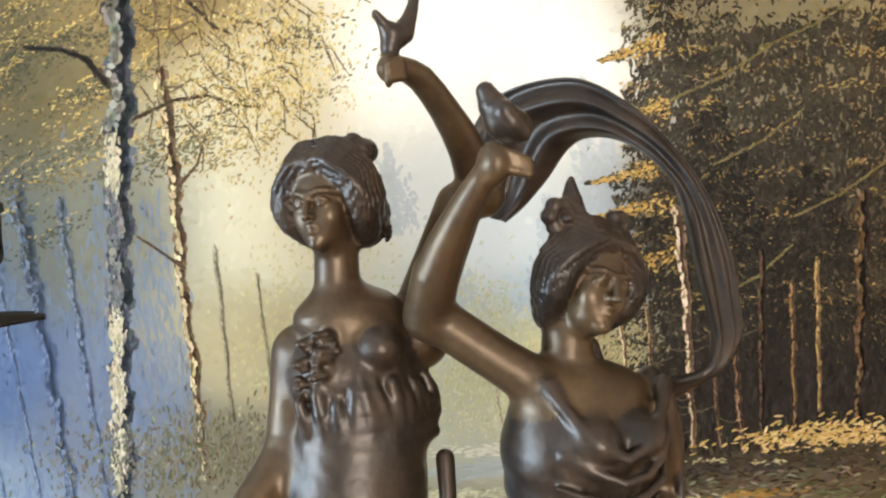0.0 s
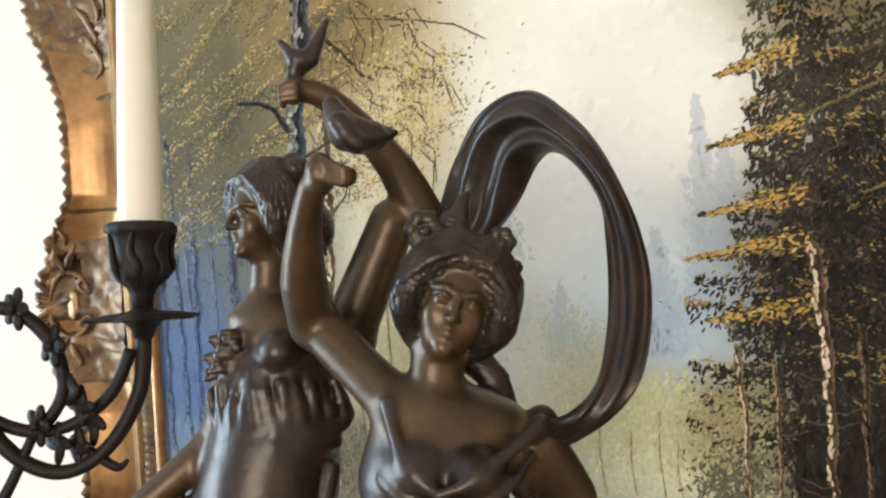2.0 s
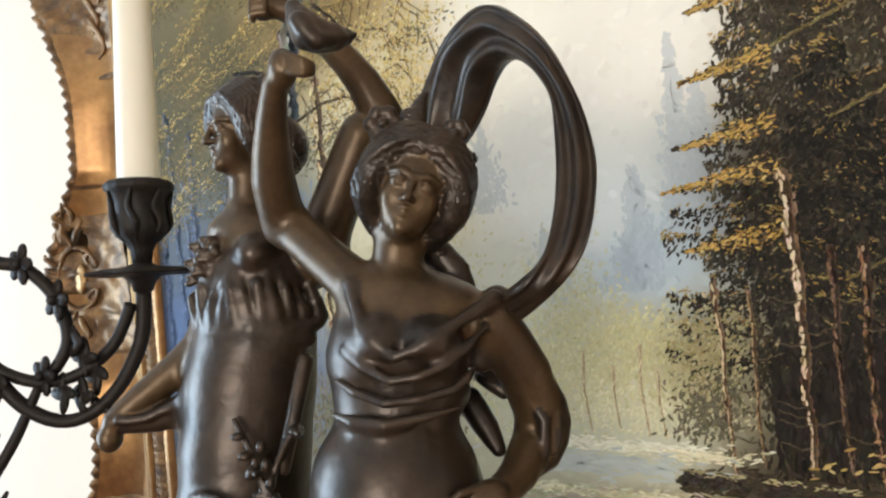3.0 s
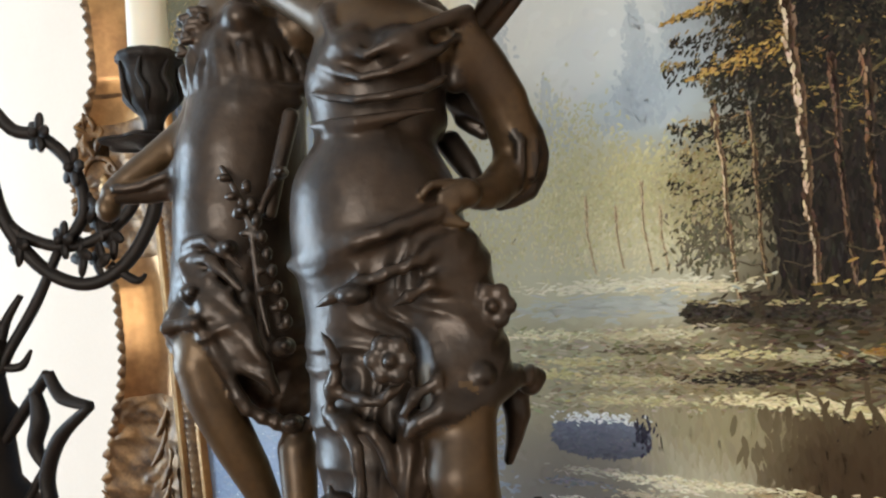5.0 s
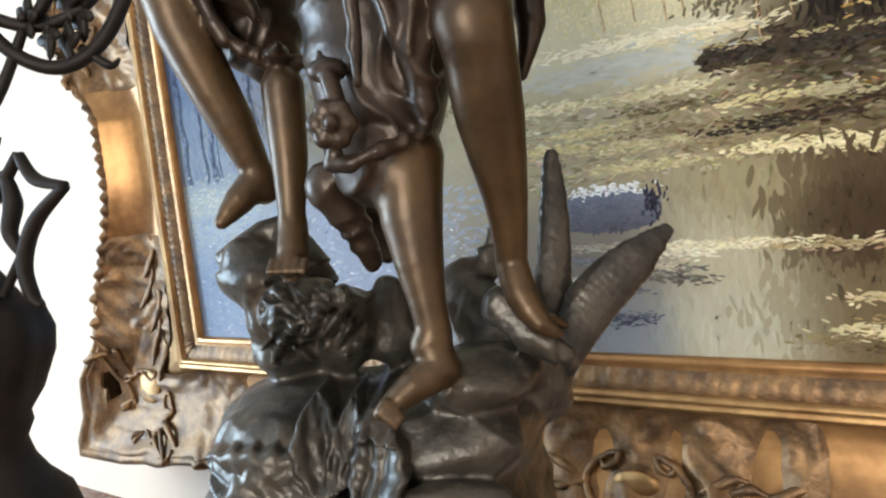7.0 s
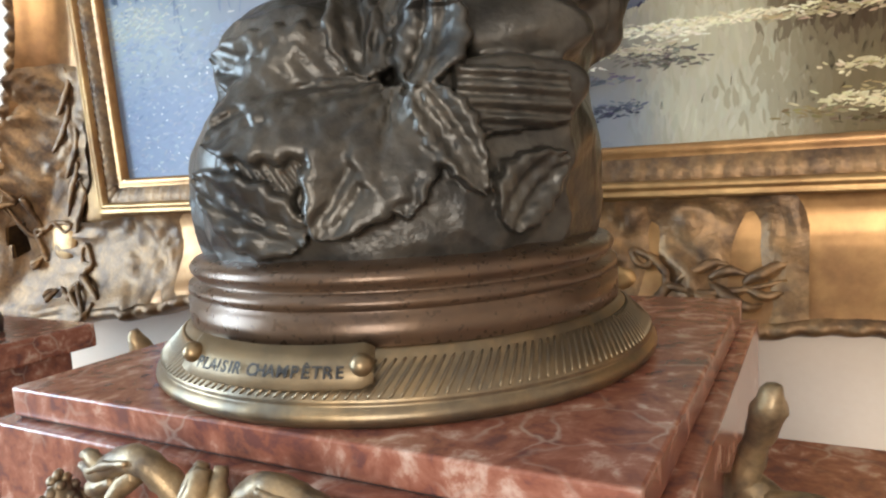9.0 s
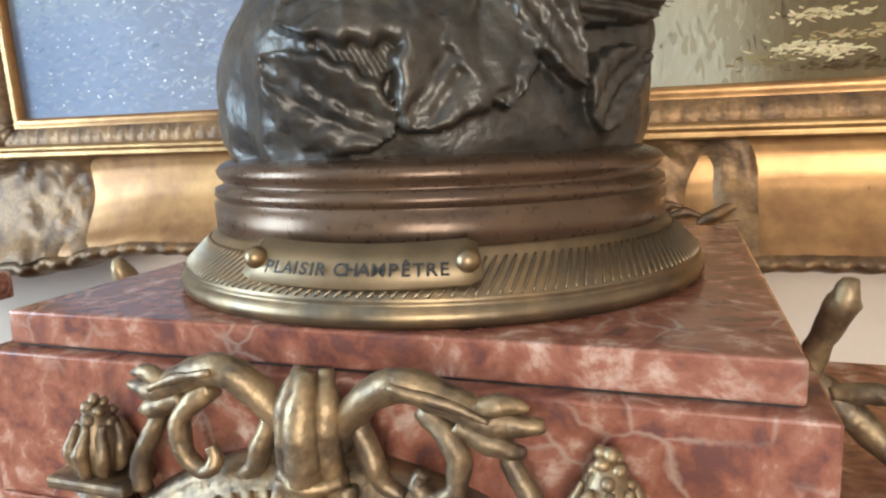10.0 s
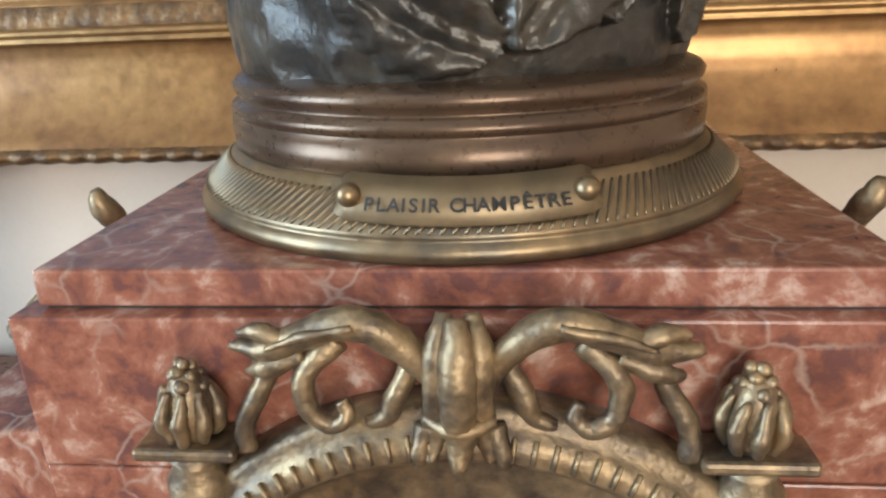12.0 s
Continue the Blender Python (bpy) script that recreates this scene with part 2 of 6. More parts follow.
def tube(kind, k, *pts, flat=1.0):
    """A limb through points (u, v, w, radius); flat squeezes it from front to back."""
    fine = []
    for i in range(len(pts) - 1):
        p = [np.array(pts[j], float) for j in (max(i - 1, 0), i, i + 1, min(i + 2, len(pts) - 1))]
        for t in ((0, 0.5) if len(pts) > 2 else (0,)):
            fine.append(0.5 * (2 * p[1] + (p[2] - p[0]) * t + (2 * p[0] - 5 * p[1] + 4 * p[2] - p[3]) * t * t + (3 * p[1] - p[0] - 3 * p[2] + p[3]) * t ** 3))
    fine.append(np.array(pts[-1], float))
    if kind == CLOTH and k >= 2 and len(pts) > 2 and max(p[3] for p in pts) < 2.7:
        for end in (0, -1):
            fine[end][3] *= 0.35
    pts = [tuple(p[:3]) + (max(p[3], 0.4),) for p in fine]

    def distance(x, y, z):
        best = None
        for p, q in zip(pts, pts[1:]):
            ab = [q[i] - p[i] for i in range(3)]
            ll = sum(c * c for c in ab) + 1e-6
            t = np.clip(((x - p[0]) * ab[0] + (y - p[1]) * ab[1] + (z - p[2]) * ab[2]) / ll, 0, 1)
            d = np.sqrt((x - p[0] - t * ab[0]) ** 2 + ((y - p[1] - t * ab[1]) / flat) ** 2 + (z - p[2] - t * ab[2]) ** 2) - (p[3] + t * (q[3] - p[3]))
            d = d * (flat if flat < 1 else 1)
            best = d if best is None else np.minimum(best, d)
        return best
    stamp(kind, k, [min(p[i] - p[3] for p in pts) for i in range(3)], [max(p[i] + p[3] for p in pts) for i in range(3)], distance)


def hollow(k, c, r):
    """Press a small dent into the field."""
    lo, hi = [c[i] - r[i] for i in range(3)], [c[i] + r[i] for i in range(3)]
    a = np.maximum(np.floor((np.array(lo) - k - 2 - LOW) / STEP).astype(int), 0)
    b = np.minimum(np.ceil((np.array(hi) + k + 2 - LOW) / STEP).astype(int) + 1, SIZE)
    x, y, z = [((LOW[i] + STEP * np.arange(a[i], b[i])).astype(np.float32) - c[i]) / r[i] for i in range(3)]
    q = np.sqrt(x[:, None, None] ** 2 + y[None, :, None] ** 2 + z[None, None, :] ** 2)
    d = (1 - q) * min(r)
    sl = tuple(slice(a[i], b[i]) for i in range(3))
    old = field[sl]
    h = np.maximum(k - np.abs(d - old), 0) / k
    field[sl] = np.maximum(d, old) + h * h * k * 0.25


def turned(yaw, lean, pitch=0.0):
    """Axes of a head: yaw to the viewer's left, lean to the viewer's right, pitch downwards, in degrees."""
    return np.array(Matrix.Rotation(radians(lean), 3, "Y") @ Matrix.Rotation(radians(-yaw), 3, "Z") @ Matrix.Rotation(radians(pitch), 3, "X"))


def knob(kind, k, c, r, axes):
    """An ellipsoid with axes of its own."""
    def distance(x, y, z):
        d = [x - c[0], y - c[1], z - c[2]]
        q = [(d[0] * axes[0][i] + d[1] * axes[1][i] + d[2] * axes[2][i]) for i in range(3)]
        n = np.sqrt(sum((q[i] / r[i]) ** 2 for i in range(3)))
        m = np.sqrt(sum((q[i] / r[i] ** 2) ** 2 for i in range(3)))
        return n * (n - 1) / np.maximum(m, 1e-4)
    big = max(r)
    stamp(kind, k, [v - big for v in c], [v + big for v in c], distance)


def head(centre, axes, s):
    """A woman's head with wavy hair; the face looks along -y of its axes."""
    def at(x, y, z):
        return tuple(np.array(centre) + s * (axes @ np.array([x, y, z])))

    def kn(kind, k, p, r):
        knob(kind, k, at(*p), [s * v for v in r], axes)

    def tb(kind, k, *pts):
        tube(kind, k, *[at(*p[:3]) + (s * p[3],) for p in pts])
    kn(SKIN, 3, (0, 1, 3), (10.4, 12.2, 12.6))
    kn(SKIN, 3, (0, -4.5, -6), (7.6, 7.6, 8.2))
    kn(SKIN, 1.5, (0, -9.8, -10.8), (3.0, 2.8, 2.6))
    for e in (-1, 1):
        kn(SKIN, 2.5, (e * 4.8, -7.6, -2.6), (3.6, 3.4, 4.2))
        tb(SKIN, 1.4, (e * 1.6, -11.2, 4.6, 1.0), (e * 4.4, -10.9, 5.5, 1.0), (e * 7.6, -8.0, 4.6, 0.9))
    tb(SKIN, 1.2, (0, -11.2, 4.4, 1.0), (0, -13.2, 0.4, 1.15), (0, -14.3, -2.0, 1.45))
    for e in (-1, 1):
        kn(SKIN, 0.8, (e * 1.4, -12.4, -2.3), (1.1, 1.4, 1.0))
        hollow(0.9, at(e * 4.3, -12.6, 2.3), (2.5 * s, 2.6 * s, 1.7 * s))
        kn(SKIN, 0.4, (e * 4.3, -9.7, 2.2), (2.1, 1.9, 1.4))
        tb(SKIN, 0.4, (e * 2.1, -11.2, 2.4, 0.45), (e * 4.2, -11.9, 3.6, 0.5), (e * 6.6, -10.0, 2.3, 0.45))
        tb(SKIN, 0.4, (e * 2.3, -11.0, 1.6, 0.35), (e * 4.3, -11.4, 0.9, 0.35), (e * 6.4, -9.8, 1.7, 0.35))
    tb(SKIN, 0.5, (-2.9, -10.8, -5.4, 0.5), (-0.8, -12.2, -4.9, 0.8), (0.8, -12.2, -4.9, 0.8), (2.9, -10.8, -5.4, 0.5))
    tb(SKIN, 0.5, (-2.3, -10.9, -6.6, 0.5), (0, -12.0, -7.0, 0.95), (2.3, -10.9, -6.6, 0.5))
    kn(CLOTH, 2.5, (0, 4.5, 8.5), (14.0, 12.4, 14.6))
    for e in (-1, 1):
        tb(CLOTH, 2, (e * 0.5, -6.6, 14.6, 3.0), (e * 6.5, -6.0, 13.2, 3.6), (e * 12.4, -4.0, 6.0, 4.6), (e * 13.6, -1.5, -3.0, 4.8), (e * 9, 6, -10, 4.6))
        for i in range(7):
            f = i / 6
            tb(CLOTH, 0.7, (e * 0.6, -9.2 + 7 * f, 15.0 + 6.6 * f, 0.5), (e * (6.4 + 1.5 * f), -9.2 + 8 * f, 14.6 + 6.0 * f, 1.3), (e * (14.2 + 1.4 * f), -7.6 + 8 * f, 7.5 + 5.5 * f, 1.5), (e * (17.4 + 0.4 * f), -4.0 + 8 * f, -1.5 + 4 * f, 1.4), (e * (12 + f), 2 + 6 * f, -11 + 2 * f, 0.9))


HEADS = [((44.8, -13.5, 355.0), turned(0, 20, 2), 1.02), ((-21.6, 35.0, 388.4), turned(52, -3, 0), 1.02)]
head(*HEADS[0])
tube(CLOTH, 3, (48.7, 8.0, 339.1, 5.9), (57.9, 5.0, 330.5, 4.2), (61.2, 5.0, 322.6, 2.7))
tube(SKIN, 4, (39.5, -8.0, 342.4, 8.1), (37.8, -8.0, 327.9, 8.4))
blob(SKIN, 6, (43.1, -8.0, 316.7), (24.6, 17.0, 13.7))
blob(SKIN, 6, (37.1, -6.0, 324.3), (16.6, 14.0, 6.4))
blob(CLOTH, 3, (32.7, -22.0, 311.1), (7.7, 11.0, 7.1))
blob(CLOTH, 3, (48.5, -24.0, 309.4), (8.4, 12.0, 7.6))
blob(CLOTH, 6, (36.8, -8.0, 304.4), (23.0, 22.0, 20.2))
blob(CLOTH, 5, (37.4, -6.0, 291.7), (21.8, 22.0, 11.1))
tube(CLOTH, 2.5, (24.3, -16.0, 327.9, 2.1), (28.1, -27.0, 315.1, 1.7), (38.1, -34.0, 306.5, 1.6), (51.3, -33.0, 312.3, 1.6), (68.1, -20.0, 321.0, 2.8))
tube(CLOTH, 2.5, (22.2, -24.0, 308.6, 1.5), (36.1, -34.5, 299.8, 1.4), (52.3, -33.0, 303.4, 1.4), (64.4, -23.0, 312.5, 2.0))
tube(CLOTH, 2.5, (19.2, -24.0, 299.6, 1.3), (34.1, -34.0, 293.6, 1.4), (53.4, -31.0, 295.8, 1.5), (60.6, -24.0, 301.0, 1.5))
tube(CLOTH, 2.5, (17.8, -24.0, 289.7, 1.3), (33.6, -33.0, 287.6, 1.4), (56.4, -28.0, 290.3, 1.5))
tube(CLOTH, 2, (69.5, -12.0, 320.4, 4.6), (65.1, -14.0, 310.2, 4.2), (62.7, -14.0, 301.5, 3.5))
blob(CLOTH, 8, (33.6, -12.0, 267.4), (25.2, 26.0, 23.4))
blob(CLOTH, 8, (34.9, -10.0, 253.5), (26.1, 28.0, 30.6))
tube(CLOTH, 8, (34.8, -12.0, 249.6, 25.1), (32.2, -12.0, 217.6, 23.1), (30.2, -14.0, 189.5, 18.5))
tube(CLOTH, 5, (32.6, -14.0, 203.4, 21.4), (30.6, -18.0, 173.9, 17.5), (29.6, -20.0, 159.6, 13.5))
tube(CLOTH, 5, (52.8, -22.0, 242.0, 16.6), (59.2, -30.0, 214.6, 13.3))
tube(CLOTH, 5, (42.8, -40.0, 199.9, 2.0), (52.2, -48.0, 204.1, 1.6), (65.0, -40.0, 206.5, 2.0), (76.6, -25.0, 210.0, 2.8), (79.3, -20.0, 208.2, 3.2))
tube(CLOTH, 5, (42.8, -38.0, 201.6, 3.2), (42.3, -39.0, 185.5, 3.5), (43.6, -34.0, 170.6, 3.6))
tube(CLOTH, 3, (72.9, -8.0, 207.2, 5.0), (73.7, -6.0, 195.5, 4.4), (70.0, -6.0, 181.3, 1.7))
tube(CLOTH, 5, (21.4, -34.0, 202.4, 2.4), (28.5, -40.0, 202.6, 2.0), (35.4, -41.0, 196.2, 2.0), (38.5, -40.0, 182.9, 2.0))
tube(CLOTH, 5, (19.2, -38.0, 184.6, 2.6), (23.5, -44.0, 169.9, 2.6), (20.3, -40.0, 158.2, 2.3), (31.2, -44.0, 159.4, 2.0), (43.8, -34.0, 164.6, 2.1))
tube(CLOTH, 2, (12.5, -10.0, 154.6, 6.8), (18.5, -6.0, 142.3, 4.8), (21.5, 0.0, 132.1, 3.2))
tube(CLOTH, 4, (7.9, -20.0, 248.0, 2.4), (23.7, -36.0, 250.4, 2.1), (39.3, -42.0, 253.8, 1.9), (54.9, -34.0, 259.1, 2.1), (61.3, -26.0, 260.7, 2.3))
tube(CLOTH, 4, (17.7, -36.0, 234.8, 2.1), (32.0, -42.0, 240.4, 1.9), (48.0, -42.0, 245.3, 1.8), (60.7, -30.0, 252.3, 2.0))
tube(CLOTH, 4, (41.1, -44.0, 233.7, 1.7), (52.1, -42.0, 238.8, 1.7), (63.0, -30.0, 240.6, 1.8))
tube(CLOTH, 4, (18.4, -34.0, 228.1, 1.9), (24.2, -42.0, 219.4, 1.8), (18.6, -36.0, 203.0, 2.2))
tube(CLOTH, 4, (41.6, -46.0, 205.2, 1.8), (51.4, -46.0, 213.4, 1.8), (63.9, -32.0, 216.8, 1.9))
tube(CLOTH, 4, (42.6, -46.0, 199.1, 1.8), (52.4, -48.0, 206.7, 1.8), (66.4, -32.0, 208.6, 1.9))
tube(CLOTH, 4, (20.8, -38.0, 212.5, 1.7), (34.3, -46.0, 208.7, 1.7), (43.8, -46.0, 214.0, 1.7))
tube(CLOTH, 4, (18.3, -36.0, 206.2, 1.9), (28.8, -46.0, 197.1, 2.1), (28.3, -44.0, 175.6, 1.8))
blob(BLOOM, 0.8, (44.4, -49.5, 219.7), (2.9, 2.2, 2.9))
blob(BLOOM, 0.8, (42.0, -49.5, 216.2), (2.9, 2.2, 2.9))
blob(BLOOM, 0.8, (37.8, -49.5, 216.6), (2.9, 2.2, 2.9))
blob(BLOOM, 0.8, (35.9, -49.5, 220.4), (2.9, 2.2, 2.9))
blob(BLOOM, 0.8, (38.4, -49.5, 223.9), (2.9, 2.2, 2.9))
blob(BLOOM, 0.8, (42.6, -49.5, 223.5), (2.9, 2.2, 2.9))
blob(BLOOM, 0.8, (40.3, -51.0, 220.0), (2.0, 2.5, 2.0))
blob(BLOOM, 0.8, (72.3, -36.0, 231.2), (2.8, 2.2, 2.8))
blob(BLOOM, 0.8, (70.0, -36.0, 227.8), (2.8, 2.2, 2.8))
blob(BLOOM, 0.8, (65.9, -36.0, 228.2), (2.8, 2.2, 2.8))
blob(BLOOM, 0.8, (64.2, -36.0, 231.9), (2.8, 2.2, 2.8))
blob(BLOOM, 0.8, (66.5, -36.0, 235.3), (2.8, 2.2, 2.8))
blob(BLOOM, 0.8, (70.6, -36.0, 234.9), (2.8, 2.2, 2.8))
blob(BLOOM, 0.8, (68.2, -37.5, 231.4), (2.0, 2.5, 2.0))
blob(BLOOM, 0.8, (30.8, -43.0, 237.8), (4.9, 5.0, 3.1))
blob(BLOOM, 0.8, (63.8, -40.0, 213.5), (4.0, 5.0, 3.7))
blob(BLOOM, 0.8, (77.7, -20.0, 206.3), (3.7, 5.0, 3.1))
blob(BLOOM, 0.8, (25.7, -46.5, 166.3), (2.7, 2.6, 2.7))
blob(BLOOM, 0.8, (23.7, -46.5, 163.3), (2.7, 2.6, 2.7))
blob(BLOOM, 0.8, (20.1, -46.5, 163.6), (2.7, 2.6, 2.7))
blob(BLOOM, 0.8, (18.6, -46.5, 166.8), (2.7, 2.6, 2.7))
blob(BLOOM, 0.8, (20.7, -46.5, 169.8), (2.7, 2.6, 2.7))
blob(BLOOM, 0.8, (24.2, -46.5, 169.5), (2.7, 2.6, 2.7))
blob(BLOOM, 0.8, (22.6, -49.0, 166.5), (2.0, 2.8, 2.0))
blob(BLOOM, 0.8, (20.6, -38.0, 180.7), (5.1, 4.0, 3.1))
tube(SKIN, 4, (29.2, -10.0, 324.0, 8.6), (16.8, -2.0, 335.0, 7.5), (-0.5, 10.0, 351.4, 7.5))
tube(SKIN, 3, (-1.1, 10.0, 350.4, 7.7), (-2.0, 0.0, 364.9, 7.4), (1.1, -12.0, 381.2, 5.1), (4.9, -20.0, 391.5, 4.0))
blob(SKIN, 2, (7.9, -22.0, 395.6), (4.5, 5.5, 6.3))
tube(SKIN, 0.8, (9.8, -26.0, 398.4, 1.4), (15.2, -28.0, 395.6, 1.4), (17.5, -25.0, 395.2, 1.2))
tube(SKIN, 0.8, (10.4, -26.0, 395.9, 1.4), (15.8, -28.0, 393.7, 1.4), (17.4, -25.0, 394.0, 1.2))
tube(SKIN, 0.8, (9.9, -26.0, 393.5, 1.4), (15.3, -28.0, 391.8, 1.4), (17.4, -25.0, 392.8, 1.2))
tube(CLOTH, 2, (11.2, -16.0, 416.9, 2.9), (15.4, -17.0, 408.3, 5.7), (22.8, -13.0, 407.8, 4.5), (29.4, -10.0, 409.2, 1.1))
tube(CLOTH, 1.5, (13.7, -21.0, 410.2, 3.5), (18.6, -21.0, 404.1, 3.1), (26.6, -14.0, 407.2, 1.4))
tube(SKIN, 4, (67.1, -13.0, 312.6, 8.8), (77.3, -6.0, 296.1, 8.4), (82.1, 0.0, 276.6, 7.8))
tube(SKIN, 3, (82.2, 4.0, 277.9, 7.6), (72.2, -14.0, 266.7, 6.0), (66.7, -22.0, 264.7, 4.8))
blob(SKIN, 2, (62.5, -28.0, 264.6), (5.6, 5.0, 4.6))
tube(SKIN, 0.7, (61.0, -32.0, 265.6, 1.5), (56.1, -33.0, 264.0, 1.3), (56.5, -32.0, 259.9, 1.1))
tube(SKIN, 0.7, (60.9, -32.0, 264.1, 1.5), (55.6, -33.0, 261.7, 1.3), (58.7, -32.0, 258.3, 1.1))
tube(SKIN, 0.7, (60.8, -32.0, 262.7, 1.5), (55.0, -33.0, 259.5, 1.3), (60.8, -32.0, 256.6, 1.1))
tube(SKIN, 0.7, (60.7, -32.0, 261.2, 1.5), (54.5, -33.0, 257.3, 1.3), (62.9, -32.0, 255.0, 1.1))
tube(SKIN, 0.7, (61.1, -30.0, 267.4, 1.5), (53.9, -34.0, 267.3, 1.3), (50.8, -34.0, 264.3, 1.3))
tube(CLOTH, 2, (63.0, 6.0, 301.4, 5.0), (71.3, -0.0, 296.4, 5.3), (82.0, -2.0, 290.3, 5.6), (86.8, 0.0, 278.9, 4.9), (83.0, -0.0, 267.9, 4.5), (74.0, -4.0, 262.7, 2.2))
tube(CLOTH, 1.2, (74.6, -8.0, 293.6, 1.8), (81.7, -10.0, 281.6, 2.0), (79.6, -10.0, 267.3, 1.8))
tube(CLOTH, 1.2, (78.5, -6.0, 295.5, 1.7), (86.5, -6.0, 281.8, 1.8), (84.7, -6.0, 270.9, 1.8))
tube(CLOTH, 2, (64.0, 10.0, 302.2, 4.3), (64.4, 8.0, 294.8, 3.5), (70.7, 6.0, 288.9, 2.7))
tube(CLOTH, 2, (58.8, 8.0, 286.4, 4.7), (64.0, 4.0, 277.6, 4.2), (67.3, 0.0, 271.1, 2.6))
blob(BLOOM, 0.8, (40.6, -12.0, 378.5), (2.8, 3.0, 2.8))
blob(BLOOM, 0.8, (38.6, -12.0, 375.4), (2.8, 3.0, 2.8))
blob(BLOOM, 0.8, (34.9, -12.0, 375.6), (2.8, 3.0, 2.8))
blob(BLOOM, 0.8, (33.2, -12.0, 379.0), (2.8, 3.0, 2.8))
blob(BLOOM, 0.8, (35.3, -12.0, 382.1), (2.8, 3.0, 2.8))
blob(BLOOM, 0.8, (39.0, -12.0, 381.8), (2.8, 3.0, 2.8))
blob(BLOOM, 0.8, (37.2, -15.0, 378.0), (1.8, 3.0, 1.8))
blob(BLOOM, 0.8, (62.7, -12.0, 374.0), (2.1, 3.0, 2.1))
blob(BLOOM, 0.8, (61.1, -12.0, 371.7), (2.1, 3.0, 2.1))
blob(BLOOM, 0.8, (58.3, -12.0, 371.8), (2.1, 3.0, 2.1))
blob(BLOOM, 0.8, (57.1, -12.0, 374.4), (2.1, 3.0, 2.1))
blob(BLOOM, 0.8, (58.6, -12.0, 376.8), (2.1, 3.0, 2.1))
blob(BLOOM, 0.8, (61.4, -12.0, 376.6), (2.1, 3.0, 2.1))
blob(BLOOM, 0.8, (59.8, -15.0, 373.6), (1.4, 3.0, 1.4))
blob(CLOTH, 1, (63.4, -8.0, 366.3), (3.1, 3.0, 2.6))
tube(CLOTH, 1.5, (46.9, -8.0, 376.2, 4.0), (48.7, -4.0, 385.5, 2.8), (50.8, -2.0, 390.1, 1.3))
tube(CLOTH, 1.5, (43.3, -8.0, 376.4, 3.3), (44.4, -6.0, 382.4, 2.2))
head(*HEADS[1])
blob(CLOTH, 3, (-8.0, 42.0, 385.0), (10.5, 10.0, 12.0))
for k in range(4):
    tube(CLOTH, 0.8, (-16 + 2 * k, 32.0, 396.0 - 2 * k, 0.6), (-8 + 2 * k, 33.0, 392.0 - 4 * k, 1.3), (-2 + 0.5 * k, 38.0, 384.0 - 3 * k, 0.7))
tube(CLOTH, 1, (-11.2, 34.0, 409.5, 3.1), (-13.8, 32.0, 408.0, 2.2), (-15.2, 31.0, 409.5, 1.3))
blob(CLOTH, 1, (-9.2, 34.0, 406.0), (6.1, 6.0, 4.8))
tube(SKIN, 4, (-20.2, 36.0, 373.9, 7.4), (-21.6, 36.0, 354.1, 7.9))
blob(SKIN, 6, (-15.0, 36.0, 347.1), (16.4, 17.0, 12.0))
blob(SKIN, 6, (-19.0, 36.0, 352.0), (18.0, 14.0, 8.5))
blob(CLOTH, 6, (-18.2, 36.0, 333.0), (23.0, 20.5, 16.8))
blob(CLOTH, 3, (-14.7, 22.0, 342.0), (7.9, 10.0, 7.5))
blob(CLOTH, 5, (-17.7, 36.0, 315.7), (20.0, 19.0, 6.5))
tube(CLOTH, 1.5, (-31.6, 26.0, 320.2, 2.5), (-15.4, 16.0, 316.6, 2.6), (2.4, 22.0, 314.0, 2.7), (6.7, 28.0, 317.6, 2.5))
tube(CLOTH, 1.5, (-31.9, 26.0, 314.0, 2.1), (-15.7, 16.0, 311.6, 2.0), (3.2, 22.0, 309.9, 2.0))
# gathered blouse, puffed out over the belt
gather = random.Random(4)
for k in range(11):
    u = -40 + 4.4 * k
    lean = gather.uniform(-3, 4)
    v = 15.5 + 0.022 * (u + 18) ** 2
    tube(CLOTH, 1.6, (u * 0.7 - 6 + lean, v + 4, gather.uniform(331, 346), 0.5), (u + 0.5 * lean, v, gather.uniform(325, 331), gather.uniform(1.7, 2.7)), (u + 1.5, v + 0.5, 320.0, gather.uniform(2.4, 3.3)), (u + 2, v + 3, 317.0, 1.2))
for u, v, w, r in ((-37, 24, 346, 3.2), (-34, 21, 342, 3.6), (-39, 24, 340, 3.0), (-33, 22, 348, 2.6), (-36, 20, 337, 2.8), (-40, 25, 334, 2.6), (-30, 20, 344, 2.2)):
    for k in range(3):
        blob(BLOOM, 0.5, (u + 1.5 * math.cos(2.1 * k + u), v, w + 1.5 * math.sin(2.1 * k + u)), (0.75 * r, 0.7 * r, 0.5 * r))
tube(CLOTH, 1.5, (-29.7, 24.0, 347.3, 2.5), (-31.6, 22.0, 336.9, 2.9), (-32.2, 24.0, 324.5, 2.5))
tube(SKIN, 3, (4.8, 34.0, 341.3, 13.0), (9.7, 34.0, 351.8, 9.8), (25.2, 30.0, 385.0, 8.6))
tube(SKIN, 3, (35.1, 30.0, 388.0, 8.4), (27.8, 25.0, 403.7, 6.7), (16.9, 19.0, 416.8, 5.2), (6.3, 14.0, 426.6, 4.5), (-0.8, 12.0, 429.2, 3.9))
blob(SKIN, 1.5, (-5.3, 11.0, 429.0), (4.8, 4.5, 4.5))
tube(SKIN, 0.7, (-3.7, 7.0, 430.7, 1.5), (-8.2, 7.0, 429.6, 1.3), (-8.0, 8.0, 426.5, 1.1))
